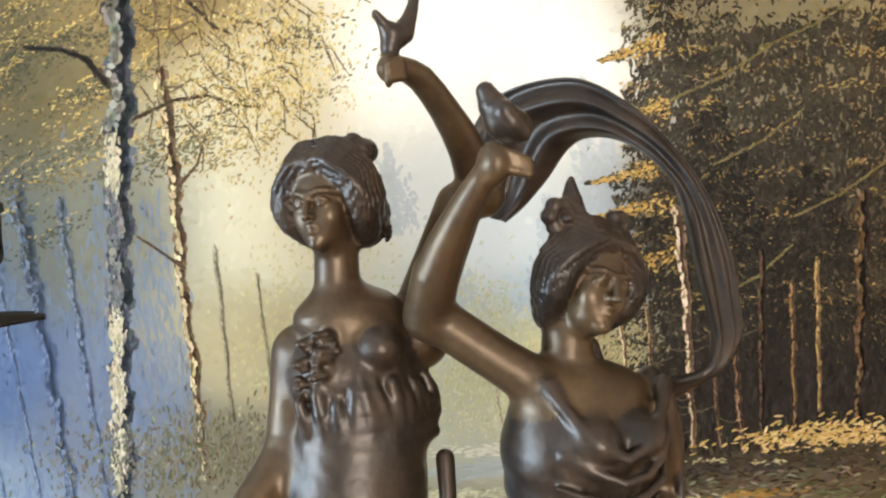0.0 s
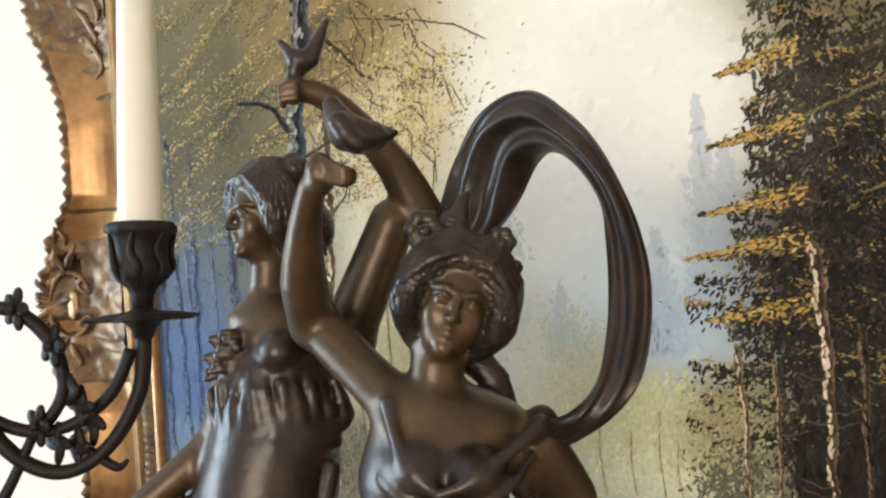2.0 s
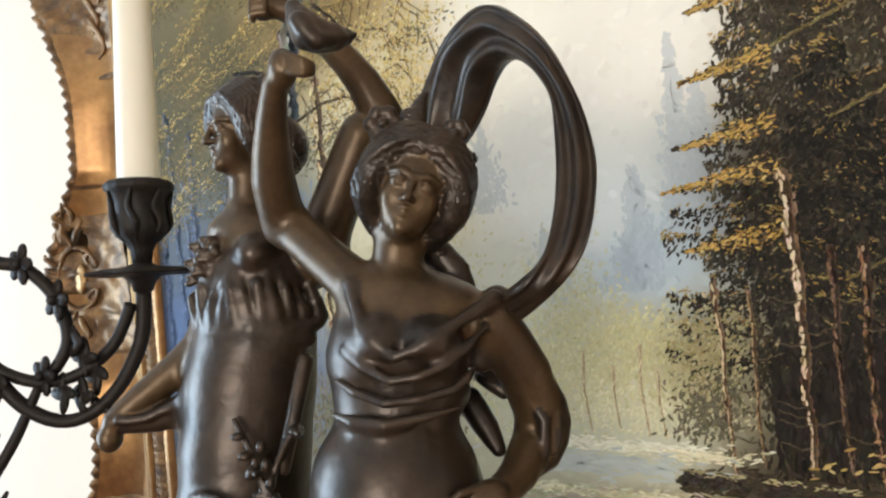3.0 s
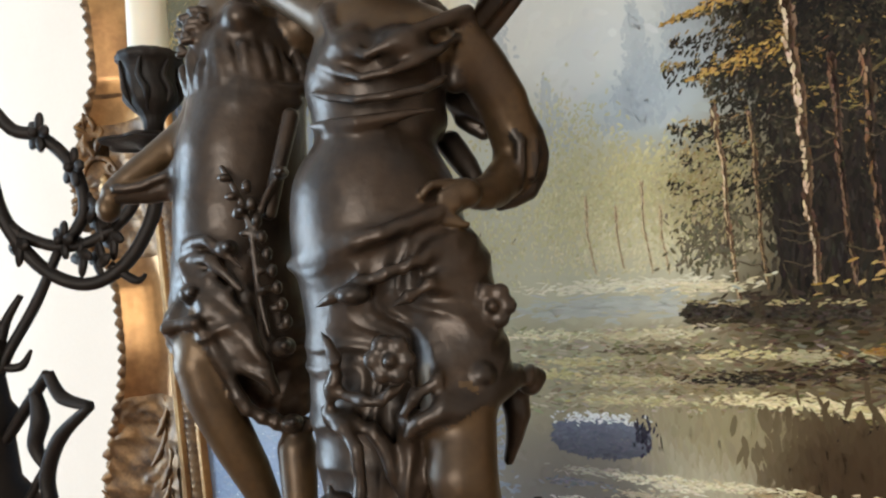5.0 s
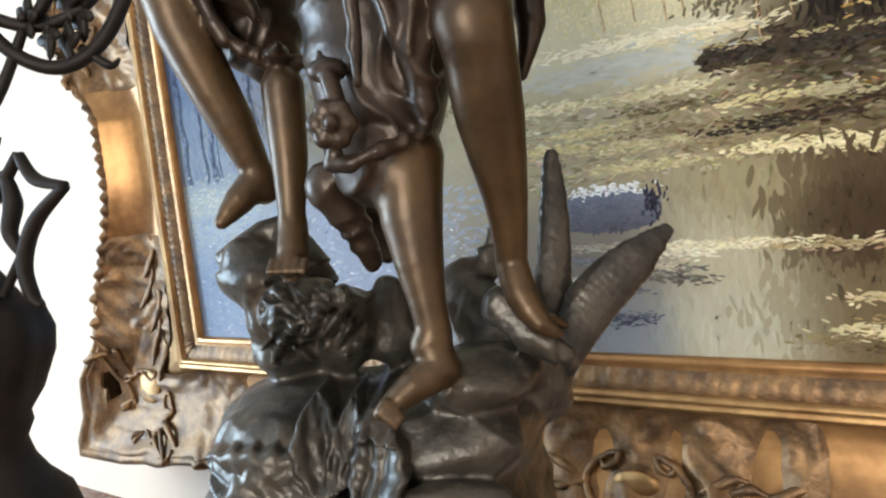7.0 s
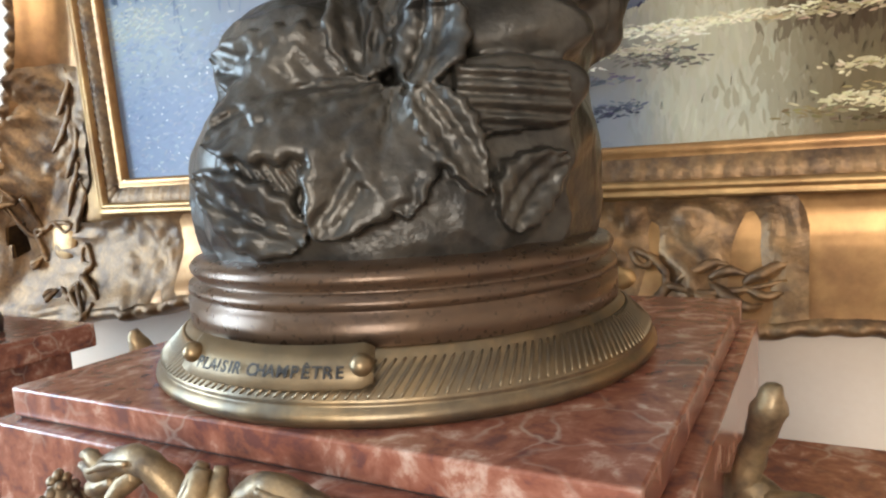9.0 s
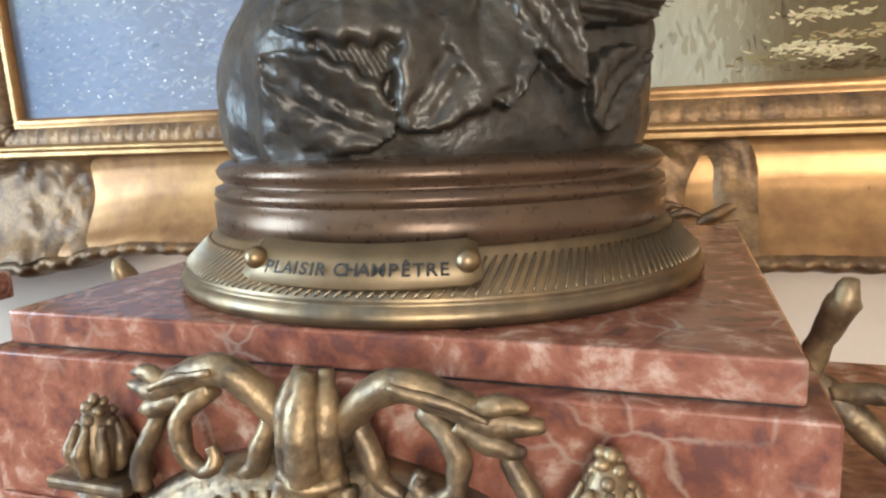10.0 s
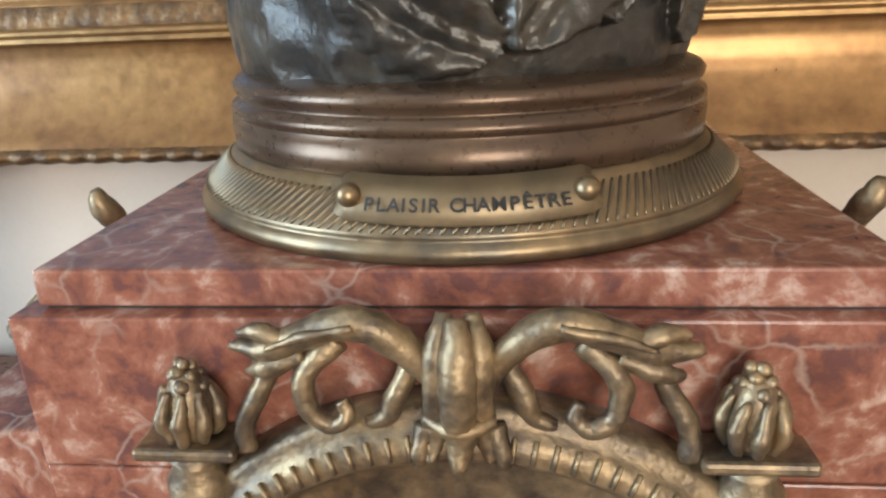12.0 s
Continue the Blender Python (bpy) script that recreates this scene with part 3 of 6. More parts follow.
tube(SKIN, 0.7, (-3.7, 7.0, 428.2, 1.5), (-8.3, 7.0, 427.4, 1.3), (-8.0, 8.0, 425.0, 1.1))
tube(SKIN, 0.7, (-3.8, 7.0, 425.6, 1.5), (-8.4, 7.0, 425.2, 1.3), (-8.1, 8.0, 423.6, 1.1))
tube(CLOTH, 1.5, (-5.4, 12.0, 432.1, 2.2), (-3.3, 12.0, 439.6, 4.1), (0.5, 12.0, 440.4, 3.4), (6.5, 12.0, 453.2, 1.1))
tube(CLOTH, 1.5, (-2.7, 12.0, 438.6, 3.0), (-9.0, 11.0, 445.7, 1.3))
tube(CLOTH, 1.2, (-0.7, 14.0, 441.1, 2.3), (4.0, 15.0, 447.0, 1.5), (5.7, 14.0, 453.3, 0.9))
tube(SKIN, 3, (-33.2, 44.0, 339.8, 10.3), (-40.5, 42.0, 313.5, 8.0), (-48.4, 38.0, 303.4, 7.0), (-66.1, 32.0, 289.4, 5.5), (-72.8, 30.0, 283.8, 4.6))
blob(SKIN, 2, (-75.2, 30.0, 277.7), (4.6, 5.0, 5.5))
tube(CLOTH, 1.5, (-44.4, 34.0, 287.6, 5.6), (-57.8, 32.0, 283.5, 5.1), (-70.7, 30.0, 282.7, 3.8))
tube(CLOTH, 1, (-43.1, 28.0, 291.6, 1.7), (-59.4, 26.0, 284.7, 1.7), (-69.9, 26.0, 284.4, 1.7))
blob(CLOTH, 8, (-22.5, 34.0, 295.8), (21.4, 22.0, 19.3))
tube(CLOTH, 8, (-20.0, 34.0, 306.2, 22.0), (-25.0, 32.0, 271.2, 24.3), (-26.4, 30.0, 241.0, 22.6))
tube(CLOTH, 6, (-29.7, 24.0, 241.6, 21.0), (-36.3, 12.0, 230.8, 11.6))
tube(CLOTH, 5, (-23.5, 26.0, 247.1, 21.1), (-16.9, 26.0, 221.1, 20.0), (-9.4, 24.0, 201.7, 10.4))
tube(CLOTH, 1.5, (-41.4, -0.0, 231.1, 2.3), (-30.0, -4.0, 231.9, 2.2), (-22.9, 0.0, 218.1, 2.3), (-17.1, 2.0, 202.3, 2.3), (-5.1, 6.0, 195.1, 2.7), (4.2, 8.0, 194.2, 2.3))
tube(CLOTH, 3.5, (-38.4, 6.0, 252.6, 2.0), (-27.3, 0.0, 237.6, 1.9), (-16.2, 2.0, 213.7, 1.9))
tube(CLOTH, 3.5, (-32.7, 6.0, 249.3, 2.0), (-23.3, -0.0, 233.8, 1.9), (-13.2, 2.0, 211.5, 1.9))
tube(CLOTH, 3.5, (-26.9, 6.0, 246.1, 2.0), (-19.3, -0.0, 230.0, 1.9), (-10.3, 2.0, 209.4, 1.9))
tube(CLOTH, 3.5, (-21.2, 6.0, 242.8, 2.0), (-15.3, -0.0, 226.3, 1.9), (-7.3, 2.0, 207.2, 1.9))
tube(CLOTH, 3.5, (-15.5, 6.0, 239.6, 2.0), (-11.4, -0.0, 222.5, 1.9), (-4.4, 2.0, 205.1, 1.9))
tube(CLOTH, 3.5, (-37.7, 10.0, 258.9, 1.8), (-26.4, 2.0, 259.9, 1.9), (-14.6, -0.0, 249.4, 1.7))
tube(CLOTH, 3.5, (-38.1, 10.0, 253.0, 1.8), (-26.8, 2.0, 253.4, 1.9), (-15.2, 0.0, 241.8, 1.7))
tube(CLOTH, 3.5, (-38.4, 10.0, 247.0, 1.8), (-27.2, 2.0, 246.8, 1.9), (-15.7, -0.0, 234.2, 1.7))
tube(CLOTH, 3.5, (-38.8, 10.0, 241.1, 1.8), (-27.7, 2.0, 240.3, 1.9), (-16.2, -0.0, 226.7, 1.7))
tube(CLOTH, 1.5, (2.3, 14.0, 302.6, 3.2), (-1.3, 8.0, 284.3, 2.7), (-5.6, 6.0, 267.9, 2.7))
blob(BLOOM, 0.8, (-19.7, 2.0, 256.5), (3.8, 4.0, 3.1))
blob(BLOOM, 0.6, (-17.9, -1.5, 256.7), (1.7, 2.5, 1.5))
blob(BLOOM, 0.8, (-33.4, 2.0, 242.1), (4.2, 4.0, 3.4))
blob(BLOOM, 0.6, (-31.4, -1.5, 242.6), (1.9, 2.5, 1.7))
blob(BLOOM, 0.8, (-2.7, 2.0, 221.6), (4.2, 4.0, 3.4))
blob(BLOOM, 0.6, (-1.1, -1.5, 222.4), (1.9, 2.5, 1.7))
blob(BLOOM, 0.8, (-1.6, 2.0, 196.0), (3.8, 4.0, 3.0))
blob(BLOOM, 0.6, (-0.0, -1.5, 197.1), (1.7, 2.5, 1.5))
blob(BLOOM, 0.8, (-8.1, 2.0, 241.1), (2.7, 4.0, 2.1))
blob(BLOOM, 0.6, (-6.4, -1.5, 241.6), (1.2, 2.5, 1.1))
blob(BLOOM, 0.8, (-14.0, 2.0, 268.6), (2.7, 4.0, 2.2))
blob(BLOOM, 0.6, (-12.2, -1.5, 268.6), (1.2, 2.5, 1.1))
blob(BLOOM, 0.8, (0.6, 2.0, 280.9), (2.7, 4.0, 2.2))
blob(BLOOM, 0.6, (2.1, -1.5, 280.7), (1.2, 2.5, 1.1))
tube(BLOOM, 0.8, (-21.2, 6.0, 285.2, 1.0), (-13.7, 2.0, 272.4, 1.2), (-10.1, 0.0, 258.5, 1.1), (-9.4, 0.0, 241.3, 1.1), (-6.6, 0.0, 226.0, 0.9))
tube(BLOOM, 0.8, (-0.5, 6.0, 281.4, 1.2), (-5.9, 2.0, 271.7, 1.2), (-10.1, 0.0, 258.5, 1.1))
blob(BLOOM, 0.6, (-18.7, 1.0, 280.5), (2.5, 2.2, 1.5))
blob(BLOOM, 0.6, (-10.8, -0.0, 276.8), (1.7, 2.2, 2.5))
blob(BLOOM, 0.6, (-16.6, 1.0, 273.9), (2.5, 2.2, 1.5))
blob(BLOOM, 0.6, (-9.4, 0.0, 270.9), (1.7, 2.2, 2.5))
blob(BLOOM, 0.6, (-14.5, 1.0, 267.4), (2.5, 2.2, 1.5))
blob(BLOOM, 0.6, (-8.1, -0.0, 265.1), (1.7, 2.2, 2.5))
blob(BLOOM, 0.6, (-12.4, 1.0, 260.9), (2.5, 2.2, 1.5))
blob(BLOOM, 0.6, (-6.8, -0.0, 259.2), (1.7, 2.2, 2.5))
blob(BLOOM, 0.6, (-10.3, 1.0, 254.4), (2.5, 2.2, 1.5))
blob(BLOOM, 0.6, (-5.4, 0.0, 253.4), (1.7, 2.2, 2.5))
blob(BLOOM, 0.6, (-8.3, 1.0, 247.9), (2.5, 2.2, 1.5))
blob(BLOOM, 0.6, (-4.1, 0.0, 247.6), (1.7, 2.2, 2.5))
blob(BLOOM, 0.6, (-6.2, 1.0, 241.4), (2.5, 2.2, 1.5))
blob(BLOOM, 0.6, (-2.8, 0.0, 241.8), (1.7, 2.2, 2.5))
blob(BLOOM, 0.6, (-4.1, 1.0, 235.0), (2.5, 2.2, 1.5))
blob(BLOOM, 0.6, (-1.5, 0.0, 236.0), (1.7, 2.2, 2.5))
blob(BLOOM, 0.6, (-2.1, 1.0, 228.5), (2.5, 2.2, 1.5))
blob(BLOOM, 0.6, (-0.2, 0.0, 230.2), (1.7, 2.2, 2.5))
tube(SKIN, 4, (-28.3, 10.0, 231.9, 10.8), (-33.1, 6.0, 217.8, 9.2), (-27.7, 8.0, 198.0, 8.1), (-20.3, 12.0, 178.7, 6.8), (-14.9, 16.0, 161.8, 4.6))
tube(SKIN, 2, (-15.0, 16.0, 160.8, 5.0), (-20.5, 12.0, 154.1, 4.7), (-25.5, 8.0, 147.6, 2.4))
blob(SKIN, 2, (-14.4, 18.0, 156.7), (5.0, 6.0, 4.6))
tube(SKIN, 3, (-1.8, 6.0, 186.5, 6.6), (-1.3, 4.0, 164.7, 5.6), (-2.0, 2.0, 145.0, 3.8))
tube(SKIN, 2, (-1.7, 2.0, 144.1, 4.3), (-1.1, -3.0, 137.0, 4.9), (-2.1, -6.0, 132.5, 3.8))
tube(SKIN, 0.6, (-6.1, -8.0, 134.7, 1.2), (-6.7, -10.0, 131.8, 1.2))
tube(SKIN, 0.6, (-3.7, -8.0, 134.5, 1.2), (-4.3, -10.0, 131.6, 1.2))
tube(SKIN, 0.6, (-1.3, -8.0, 134.4, 1.2), (-1.9, -10.0, 131.4, 1.2))
tube(SKIN, 0.6, (1.2, -8.0, 134.2, 1.2), (0.5, -10.0, 131.3, 1.2))
tube(SKIN, 0.6, (3.6, -8.0, 134.0, 1.2), (2.9, -10.0, 131.1, 1.2))
tube(SKIN, 4, (56.9, -32.0, 214.5, 10.8), (56.8, -40.0, 194.3, 9.5), (57.3, -42.0, 182.8, 8.8), (58.9, -34.0, 166.3, 8.6), (61.3, -26.0, 146.9, 5.9), (61.9, -22.0, 133.5, 4.4))
blob(SKIN, 6, (55.1, -46.0, 187.1), (6.1, 5.0, 6.1))
tube(SKIN, 2, (61.6, -20.0, 129.8, 4.3), (63.4, -24.0, 120.9, 4.5), (67.4, -27.0, 113.5, 3.1), (72.1, -26.0, 110.0, 1.4))
tube(SKIN, 0.8, (70.6, -24.0, 113.9, 1.4), (74.3, -22.0, 111.4, 1.1))
tube(SKIN, 3, (36.9, -24.0, 158.7, 9.5), (36.6, -26.0, 143.5, 8.2), (38.7, -28.0, 122.3, 5.1), (40.2, -28.0, 113.0, 4.5))
tube(SKIN, 2, (37.9, -28.0, 110.5, 4.7), (40.2, -28.0, 104.7, 5.6), (33.8, -32.0, 100.7, 4.4), (27.4, -34.0, 96.6, 3.0), (24.5, -34.0, 94.8, 1.6))
tube(SKIN, 0.6, (27.2, -37.0, 98.4, 1.1), (25.0, -38.0, 96.3, 0.9))
tube(SKIN, 0.6, (28.3, -37.0, 97.1, 1.1), (26.2, -38.0, 94.9, 0.9))
tube(SKIN, 0.6, (29.4, -37.0, 95.8, 1.1), (27.4, -38.0, 93.6, 0.9))
tube(SKIN, 0.6, (30.5, -37.0, 94.5, 1.1), (28.6, -38.0, 92.3, 0.9))
tube(CLOTH, 4, (17.5, 14.0, 153.9, 7.0), (22.5, 20.0, 139.4, 5.1), (23.6, 20.0, 132.1, 2.5))
blob(STONE, 10, (14.4, 26.0, 53.7), (55.2, 50.0, 33.1))
blob(STONE, 8, (-5.3, 16.0, 79.2), (28.9, 38.0, 18.4))
blob(STONE, 8, (36.9, 14.0, 79.5), (32.0, 44.0, 18.2))
blob(STONE, 8, (-11.7, 2.0, 53.3), (27.4, 36.0, 19.1))
blob(STONE, 8, (40.2, 10.0, 57.4), (28.2, 42.0, 22.2))
tube(STONE, 4, (-8.5, 12.0, 108.2, 12.5), (-10.0, 10.0, 122.1, 11.3), (-18.2, 12.0, 132.4, 8.9), (-19.8, 10.0, 135.8, 6.8))
blob(STONE, 3, (-0.1, -4.0, 119.5), (12.7, 10.0, 8.9))
blob(STONE, 4, (8.8, 14.0, 110.1), (10.4, 14.0, 13.9))
tube(STONE, 4, (22.7, 24.0, 120.3, 5.8), (22.8, 18.0, 105.1, 9.2))
tube(STONE, 4, (46.1, 26.0, 119.1, 7.3), (54.0, 14.0, 109.6, 10.3), (66.1, 6.0, 98.7, 11.0), (71.9, 8.0, 84.5, 6.7))
tube(RUSH, 2, (57.4, -14.0, 117.4, 5.1), (64.6, -17.0, 109.3, 4.1), (74.1, -19.0, 102.7, 2.9), (75.6, -16.0, 97.9, 1.8))
blob(STONE, 4, (49.3, -8.0, 96.9), (17.7, 20.0, 9.2))
blob(STONE, 4, (38.9, -30.0, 67.0), (17.9, 6.0, 8.3))
blob(STONE, 4, (51.8, -20.0, 81.3), (10.1, 8.0, 7.2))
tube(RUSH, 2, (74.2, 14.0, 104.3, 6.5), (77.3, 16.0, 129.9, 5.5), (78.7, 18.0, 148.8, 4.1), (78.9, 18.0, 159.0, 2.6), flat=0.5)
tube(RUSH, 2, (75.5, 4.0, 96.4, 5.6), (86.5, 8.0, 112.7, 8.3), (100.1, 10.0, 124.0, 7.0), (111.4, 12.0, 132.2, 2.7), flat=0.5)
tube(RUSH, 2, (48.2, 24.0, 122.5, 6.1), (55.7, 24.0, 125.4, 3.9), (59.5, 24.0, 139.3, 2.1), flat=0.5)
tube(RUSH, 3, (-28.7, 14.0, 136.4, 2.4), (-20.5, 16.0, 139.8, 4.2), (-9.9, 18.0, 143.7, 4.6), (0.5, 12.0, 128.1, 7.6))
blob(STONE, 4, (-15.6, 14.0, 129.6), (13.9, 16.0, 7.8))
blob(RUSH, 1, (-4.9, -11.0, 124.9), (3.1, 4.0, 2.2))
blob(RUSH, 1, (0.6, -11.0, 123.1), (3.1, 4.0, 2.2))
blob(RUSH, 1, (6.0, -11.0, 121.4), (3.1, 4.0, 2.1))
blob(RUSH, 1, (11.8, -11.0, 123.4), (3.1, 4.0, 2.1))
blob(RUSH, 1, (-5.7, -11.0, 117.2), (3.1, 4.0, 2.2))
blob(RUSH, 1, (-0.2, -11.0, 115.5), (3.1, 4.0, 2.2))
blob(RUSH, 1, (5.6, -11.0, 117.5), (3.1, 4.0, 2.2))
blob(RUSH, 1, (11.0, -11.0, 115.7), (3.1, 4.0, 2.2))
blob(RUSH, 1, (-6.5, -11.0, 109.6), (3.1, 4.0, 2.2))
tube(RUSH, 0.7, (-4.9, -14.0, 123.7, 0.6), (-1.2, -16.0, 125.3, 0.7), (-0.8, -13.0, 121.8, 0.5))
tube(RUSH, 0.7, (0.6, -14.0, 123.2, 0.6), (4.1, -16.0, 123.5, 0.7), (4.4, -13.0, 121.4, 0.5))
tube(RUSH, 0.7, (6.0, -14.0, 122.7, 0.6), (9.6, -16.0, 124.3, 0.7), (9.6, -13.0, 120.9, 0.5))
tube(RUSH, 0.7, (11.5, -14.0, 122.2, 0.6), (14.9, -16.0, 122.5, 0.7), (14.8, -13.0, 120.5, 0.5))
tube(RUSH, 0.7, (-5.6, -14.0, 117.4, 0.6), (-1.8, -16.0, 119.1, 0.8), (-1.4, -13.0, 115.5, 0.5))
tube(RUSH, 0.7, (-0.1, -14.0, 116.9, 0.6), (3.5, -16.0, 117.2, 0.8), (3.8, -13.0, 115.0, 0.5))
tube(RUSH, 0.7, (5.4, -14.0, 116.4, 0.6), (9.0, -16.0, 118.1, 0.7), (9.0, -13.0, 114.6, 0.5))
tube(RUSH, 0.7, (10.8, -14.0, 116.0, 0.6), (14.3, -16.0, 116.3, 0.7), (14.1, -13.0, 114.1, 0.5))
tube(RUSH, 0.7, (-6.3, -14.0, 111.1, 0.6), (-2.5, -16.0, 112.8, 0.8), (-2.1, -13.0, 109.1, 0.5))
blob(STONE, 8, (14, 18, 40), (57, 57, 40))


def leaf_relief(gu, gw, base, tip, half, layer, bend=0.0, veins=6, cup=3.0, lobes=0.07):
    """Height of a broad veined leaf pressed on the rock, zero outside it."""
    du, dw = tip[0] - base[0], tip[1] - base[1]
    length = math.hypot(du, dw)
    a = ((gu - base[0]) * du + (gw - base[1]) * dw) / length ** 2
    b = ((gw - base[1]) * du - (gu - base[0]) * dw) / length
    t = np.clip(a, 0, 1)
    b = b - bend * 4 * t * (1 - t)
    wide = half * np.sin(math.pi * t ** 0.8) ** 0.7 * (1 + lobes * np.sin(veins * 2 * math.pi * t)) + 0.01
    q = np.abs(b) / wide
    panel = cup * q * (1 - np.clip(q, 0, 1) ** 8) + 0.20 * np.cos(2 * math.pi * (veins * t - 1.5 * q)) * np.clip(1.2 - q, 0, 1)
    rib = 1.3 * np.exp(-(b / 0.9) ** 2) * (1 - 0.6 * t) - 0.7 * np.exp(-((np.abs(b) - 2.2) / 1.0) ** 2)
    return np.where((a > 0) & (a < 1) & (q < 1), layer + panel + rib + 1.2 * t, 0).astype(np.float32)


def roughen():
    """Leaves and facets on the rock, small creases on the cloth."""
    gx, gy, gz = np.meshgrid(*[LOW[i] + STEP * np.arange(SIZE[i]) for i in range(3)], indexing="ij", sparse=True)
    rng = np.random.default_rng(5)

    def facet(p):
        return (np.arcsin(np.sin(p)) * (2 / math.pi)).astype(np.float32)
    lump, crease = np.zeros(SIZE, np.float32), np.zeros(SIZE, np.float32)
    for n in range(8):
        w = rng.normal(size=3) * (0.07 + 0.035 * n)
        lump += facet(gx * w[0] + gy * w[1] + gz * w[2] + rng.uniform(0, 6.3)) * (1.9 / (1 + 0.55 * n))
    for n in range(5):
        w = rng.normal(size=3) * 0.075 * (1 + 0.25 * n)
        crease += np.sin(gx * w[0] + gy * w[1] + gz * w[2] + rng.uniform(0, 6.3)).astype(np.float32)
    ridge = np.abs(np.sin(0.21 * (0.9 * gx + 0.55 * gz) + 1.15 * crease)).astype(np.float32)
    fine = np.abs(np.sin(0.42 * (0.8 * gx + 0.5 * gz) + 1.4 * crease + 1)).astype(np.float32)
    crease = (0.9 * (ridge - 0.62) + 0.3 * (fine - 0.6)) * np.clip((262 - gz) / 24, 0.1, 1).astype(np.float32)
    for centre, axes, size in HEADS:
        d = [gx - centre[0], gy - centre[1], gz - centre[2]]
        q = [(d[0] * axes[0][i] + d[1] * axes[1][i] + d[2] * axes[2][i]) / size for i in range(3)]
        rho = np.sqrt(q[0] ** 2 + q[2] ** 2)
        turn = np.arctan2(q[0], q[2])
        lock = np.sin(1.9 * rho + 1.1 * q[1] + 1.6 * np.sin(5 * turn) + 0.8 * np.sin(11 * turn))
        near = (rho < 30) & (np.abs(q[1]) < 26) & (q[2] > -16) & (kinds == CLOTH)
        field[near] += (-0.75 * np.abs(lock) + 0.35).astype(np.float32)[near]
    gu, gw = gx[:, 0, :], gz[0]
    relief = np.zeros((SIZE[0], SIZE[2]), np.float32)
    for leaf in (((10, 71), (-31, 80), 13, 1.6, 3, 7), ((8, 69), (-30, 58), 14, 1.9, -3, 7), ((12, 69), (-6, 36), 13, 2.4, 2, 6), ((14, 69), (14, 40), 11, 2.2, -2, 6), ((17, 69), (31, 44), 6.5, 3.4, 1, 7), ((8, 71), (4, 97), 7.5, 2.6, 1, 4), ((9, 72), (15, 96), 5.0, 3.0, -1, 4), ((17, 68), (22, 95), 8.5, 3.6, -3, 5), ((-8, 36), (-34, 52), 9, 1.6, 2, 5), ((36, 36), (52, 52), 8, 1.2, 2, 5)):
        relief = np.maximum(relief, leaf_relief(gu, gw, *leaf))
    slab = (gu > 26) & (gu < 52 - 0.1 * (gw - 60)) & (gw > 56 + 0.10 * (gu - 26)) & (gw < 72 - 0.10 * (gu - 26))
    relief = np.maximum(relief, np.where(slab, 3.2 + 0.7 * np.sin((gw + 0.1 * gu) * 1.9) + 0.3 * np.sin(gu * 0.5), 0).astype(np.float32))
    slab = (gu > -30 + 0.3 * (gw - 40)) & (gu < -12 + 0.4 * (gw - 40)) & (gw > 40) & (gw < 60)
    relief = np.maximum(relief, np.where(slab, 1.6 + 0.45 * np.sin((gu + 0.6 * gw) * 2.6), 0).astype(np.float32))
    shag = (gu > -11) & (gu < 18) & (gw > 103) & (gw < 129)
    shaggy = np.abs(facet(0.55 * gu + 2.2 * np.sin(gw * 0.25)) * facet(0.5 * gw + 1.7 * np.sin(gu * 0.3)))
    relief = np.maximum(relief, np.where(shag, 3.0 * shaggy, 0).astype(np.float32))
    front = np.clip((20 - gy) / 20, 0, 1).astype(np.float32)
    bare = np.clip(1 - relief / 1.5, 0.0, 1)[:, None, :]
    stone = (kinds == STONE) | (kinds == RUSH)
    stone &= (gz < 132) & (gx < 72)
    shift = (0.8 * np.abs(lump) - 0.9) * (1 - 0.7 * front * (1 - bare)) - relief[:, None, :] * front
    shift *= np.clip((gz - 24) / 8, 0, 1)
    field[stone] += shift[stone]
    dimple = (kinds == RUSH) & (gx >= 72)
    field[dimple] += (0.16 * np.sin(gx * 1.9 + 0.7 * np.sin(gz)) * np.sin(gz * 1.7 + 0.8 * np.sin(gx * 0.7)) * np.ones(SIZE, np.float32))[dimple]
    field[kinds == CLOTH] += crease[kinds == CLOTH]


def surface_net():
    inside = field < 0
    cells = SIZE - 1
    index, points, quads = [], [], []
    for ax in range(3):
        lo = tuple(slice(0, -1) if i == ax else slice(None) for i in range(3))
        hi = tuple(slice(1, None) if i == ax else slice(None) for i in range(3))
        at = np.argwhere(inside[lo] != inside[hi])
        at = at[((at > 0) & (at < SIZE - 2)).all(axis=1)]
        nxt = at.copy()
        nxt[:, ax] += 1
        d0, d1 = field[tuple(at.T)], field[tuple(nxt.T)]
        p = at.astype(np.float64)
        p[:, ax] += d0 / (d0 - d1)
        b, c = (ax + 1) % 3, (ax + 2) % 3
        ring = []
        for sb, sc in ((0, 0), (-1, 0), (-1, -1), (0, -1)):
            cell = at.copy()
            cell[:, b] += sb
            cell[:, c] += sc
            flat = np.ravel_multi_index(tuple(cell.T), tuple(cells))
            ring.append(flat)
            index.append(flat)
            points.append(p)
        ring = np.stack(ring, 1)
        flip = d0 >= 0
        ring[flip] = ring[flip][:, ::-1]
        quads.append(ring)
    index, points, quads = np.concatenate(index), np.concatenate(points), np.concatenate(quads)
    ids, back = np.unique(index, return_inverse=True)
    count = np.bincount(back)
    verts = np.stack([np.bincount(back, points[:, i]) / count for i in range(3)], 1)
    faces = np.searchsorted(ids, quads)
    near = np.rint(verts).astype(int)
    return verts * STEP + LOW, faces, kinds[tuple(near.T)]


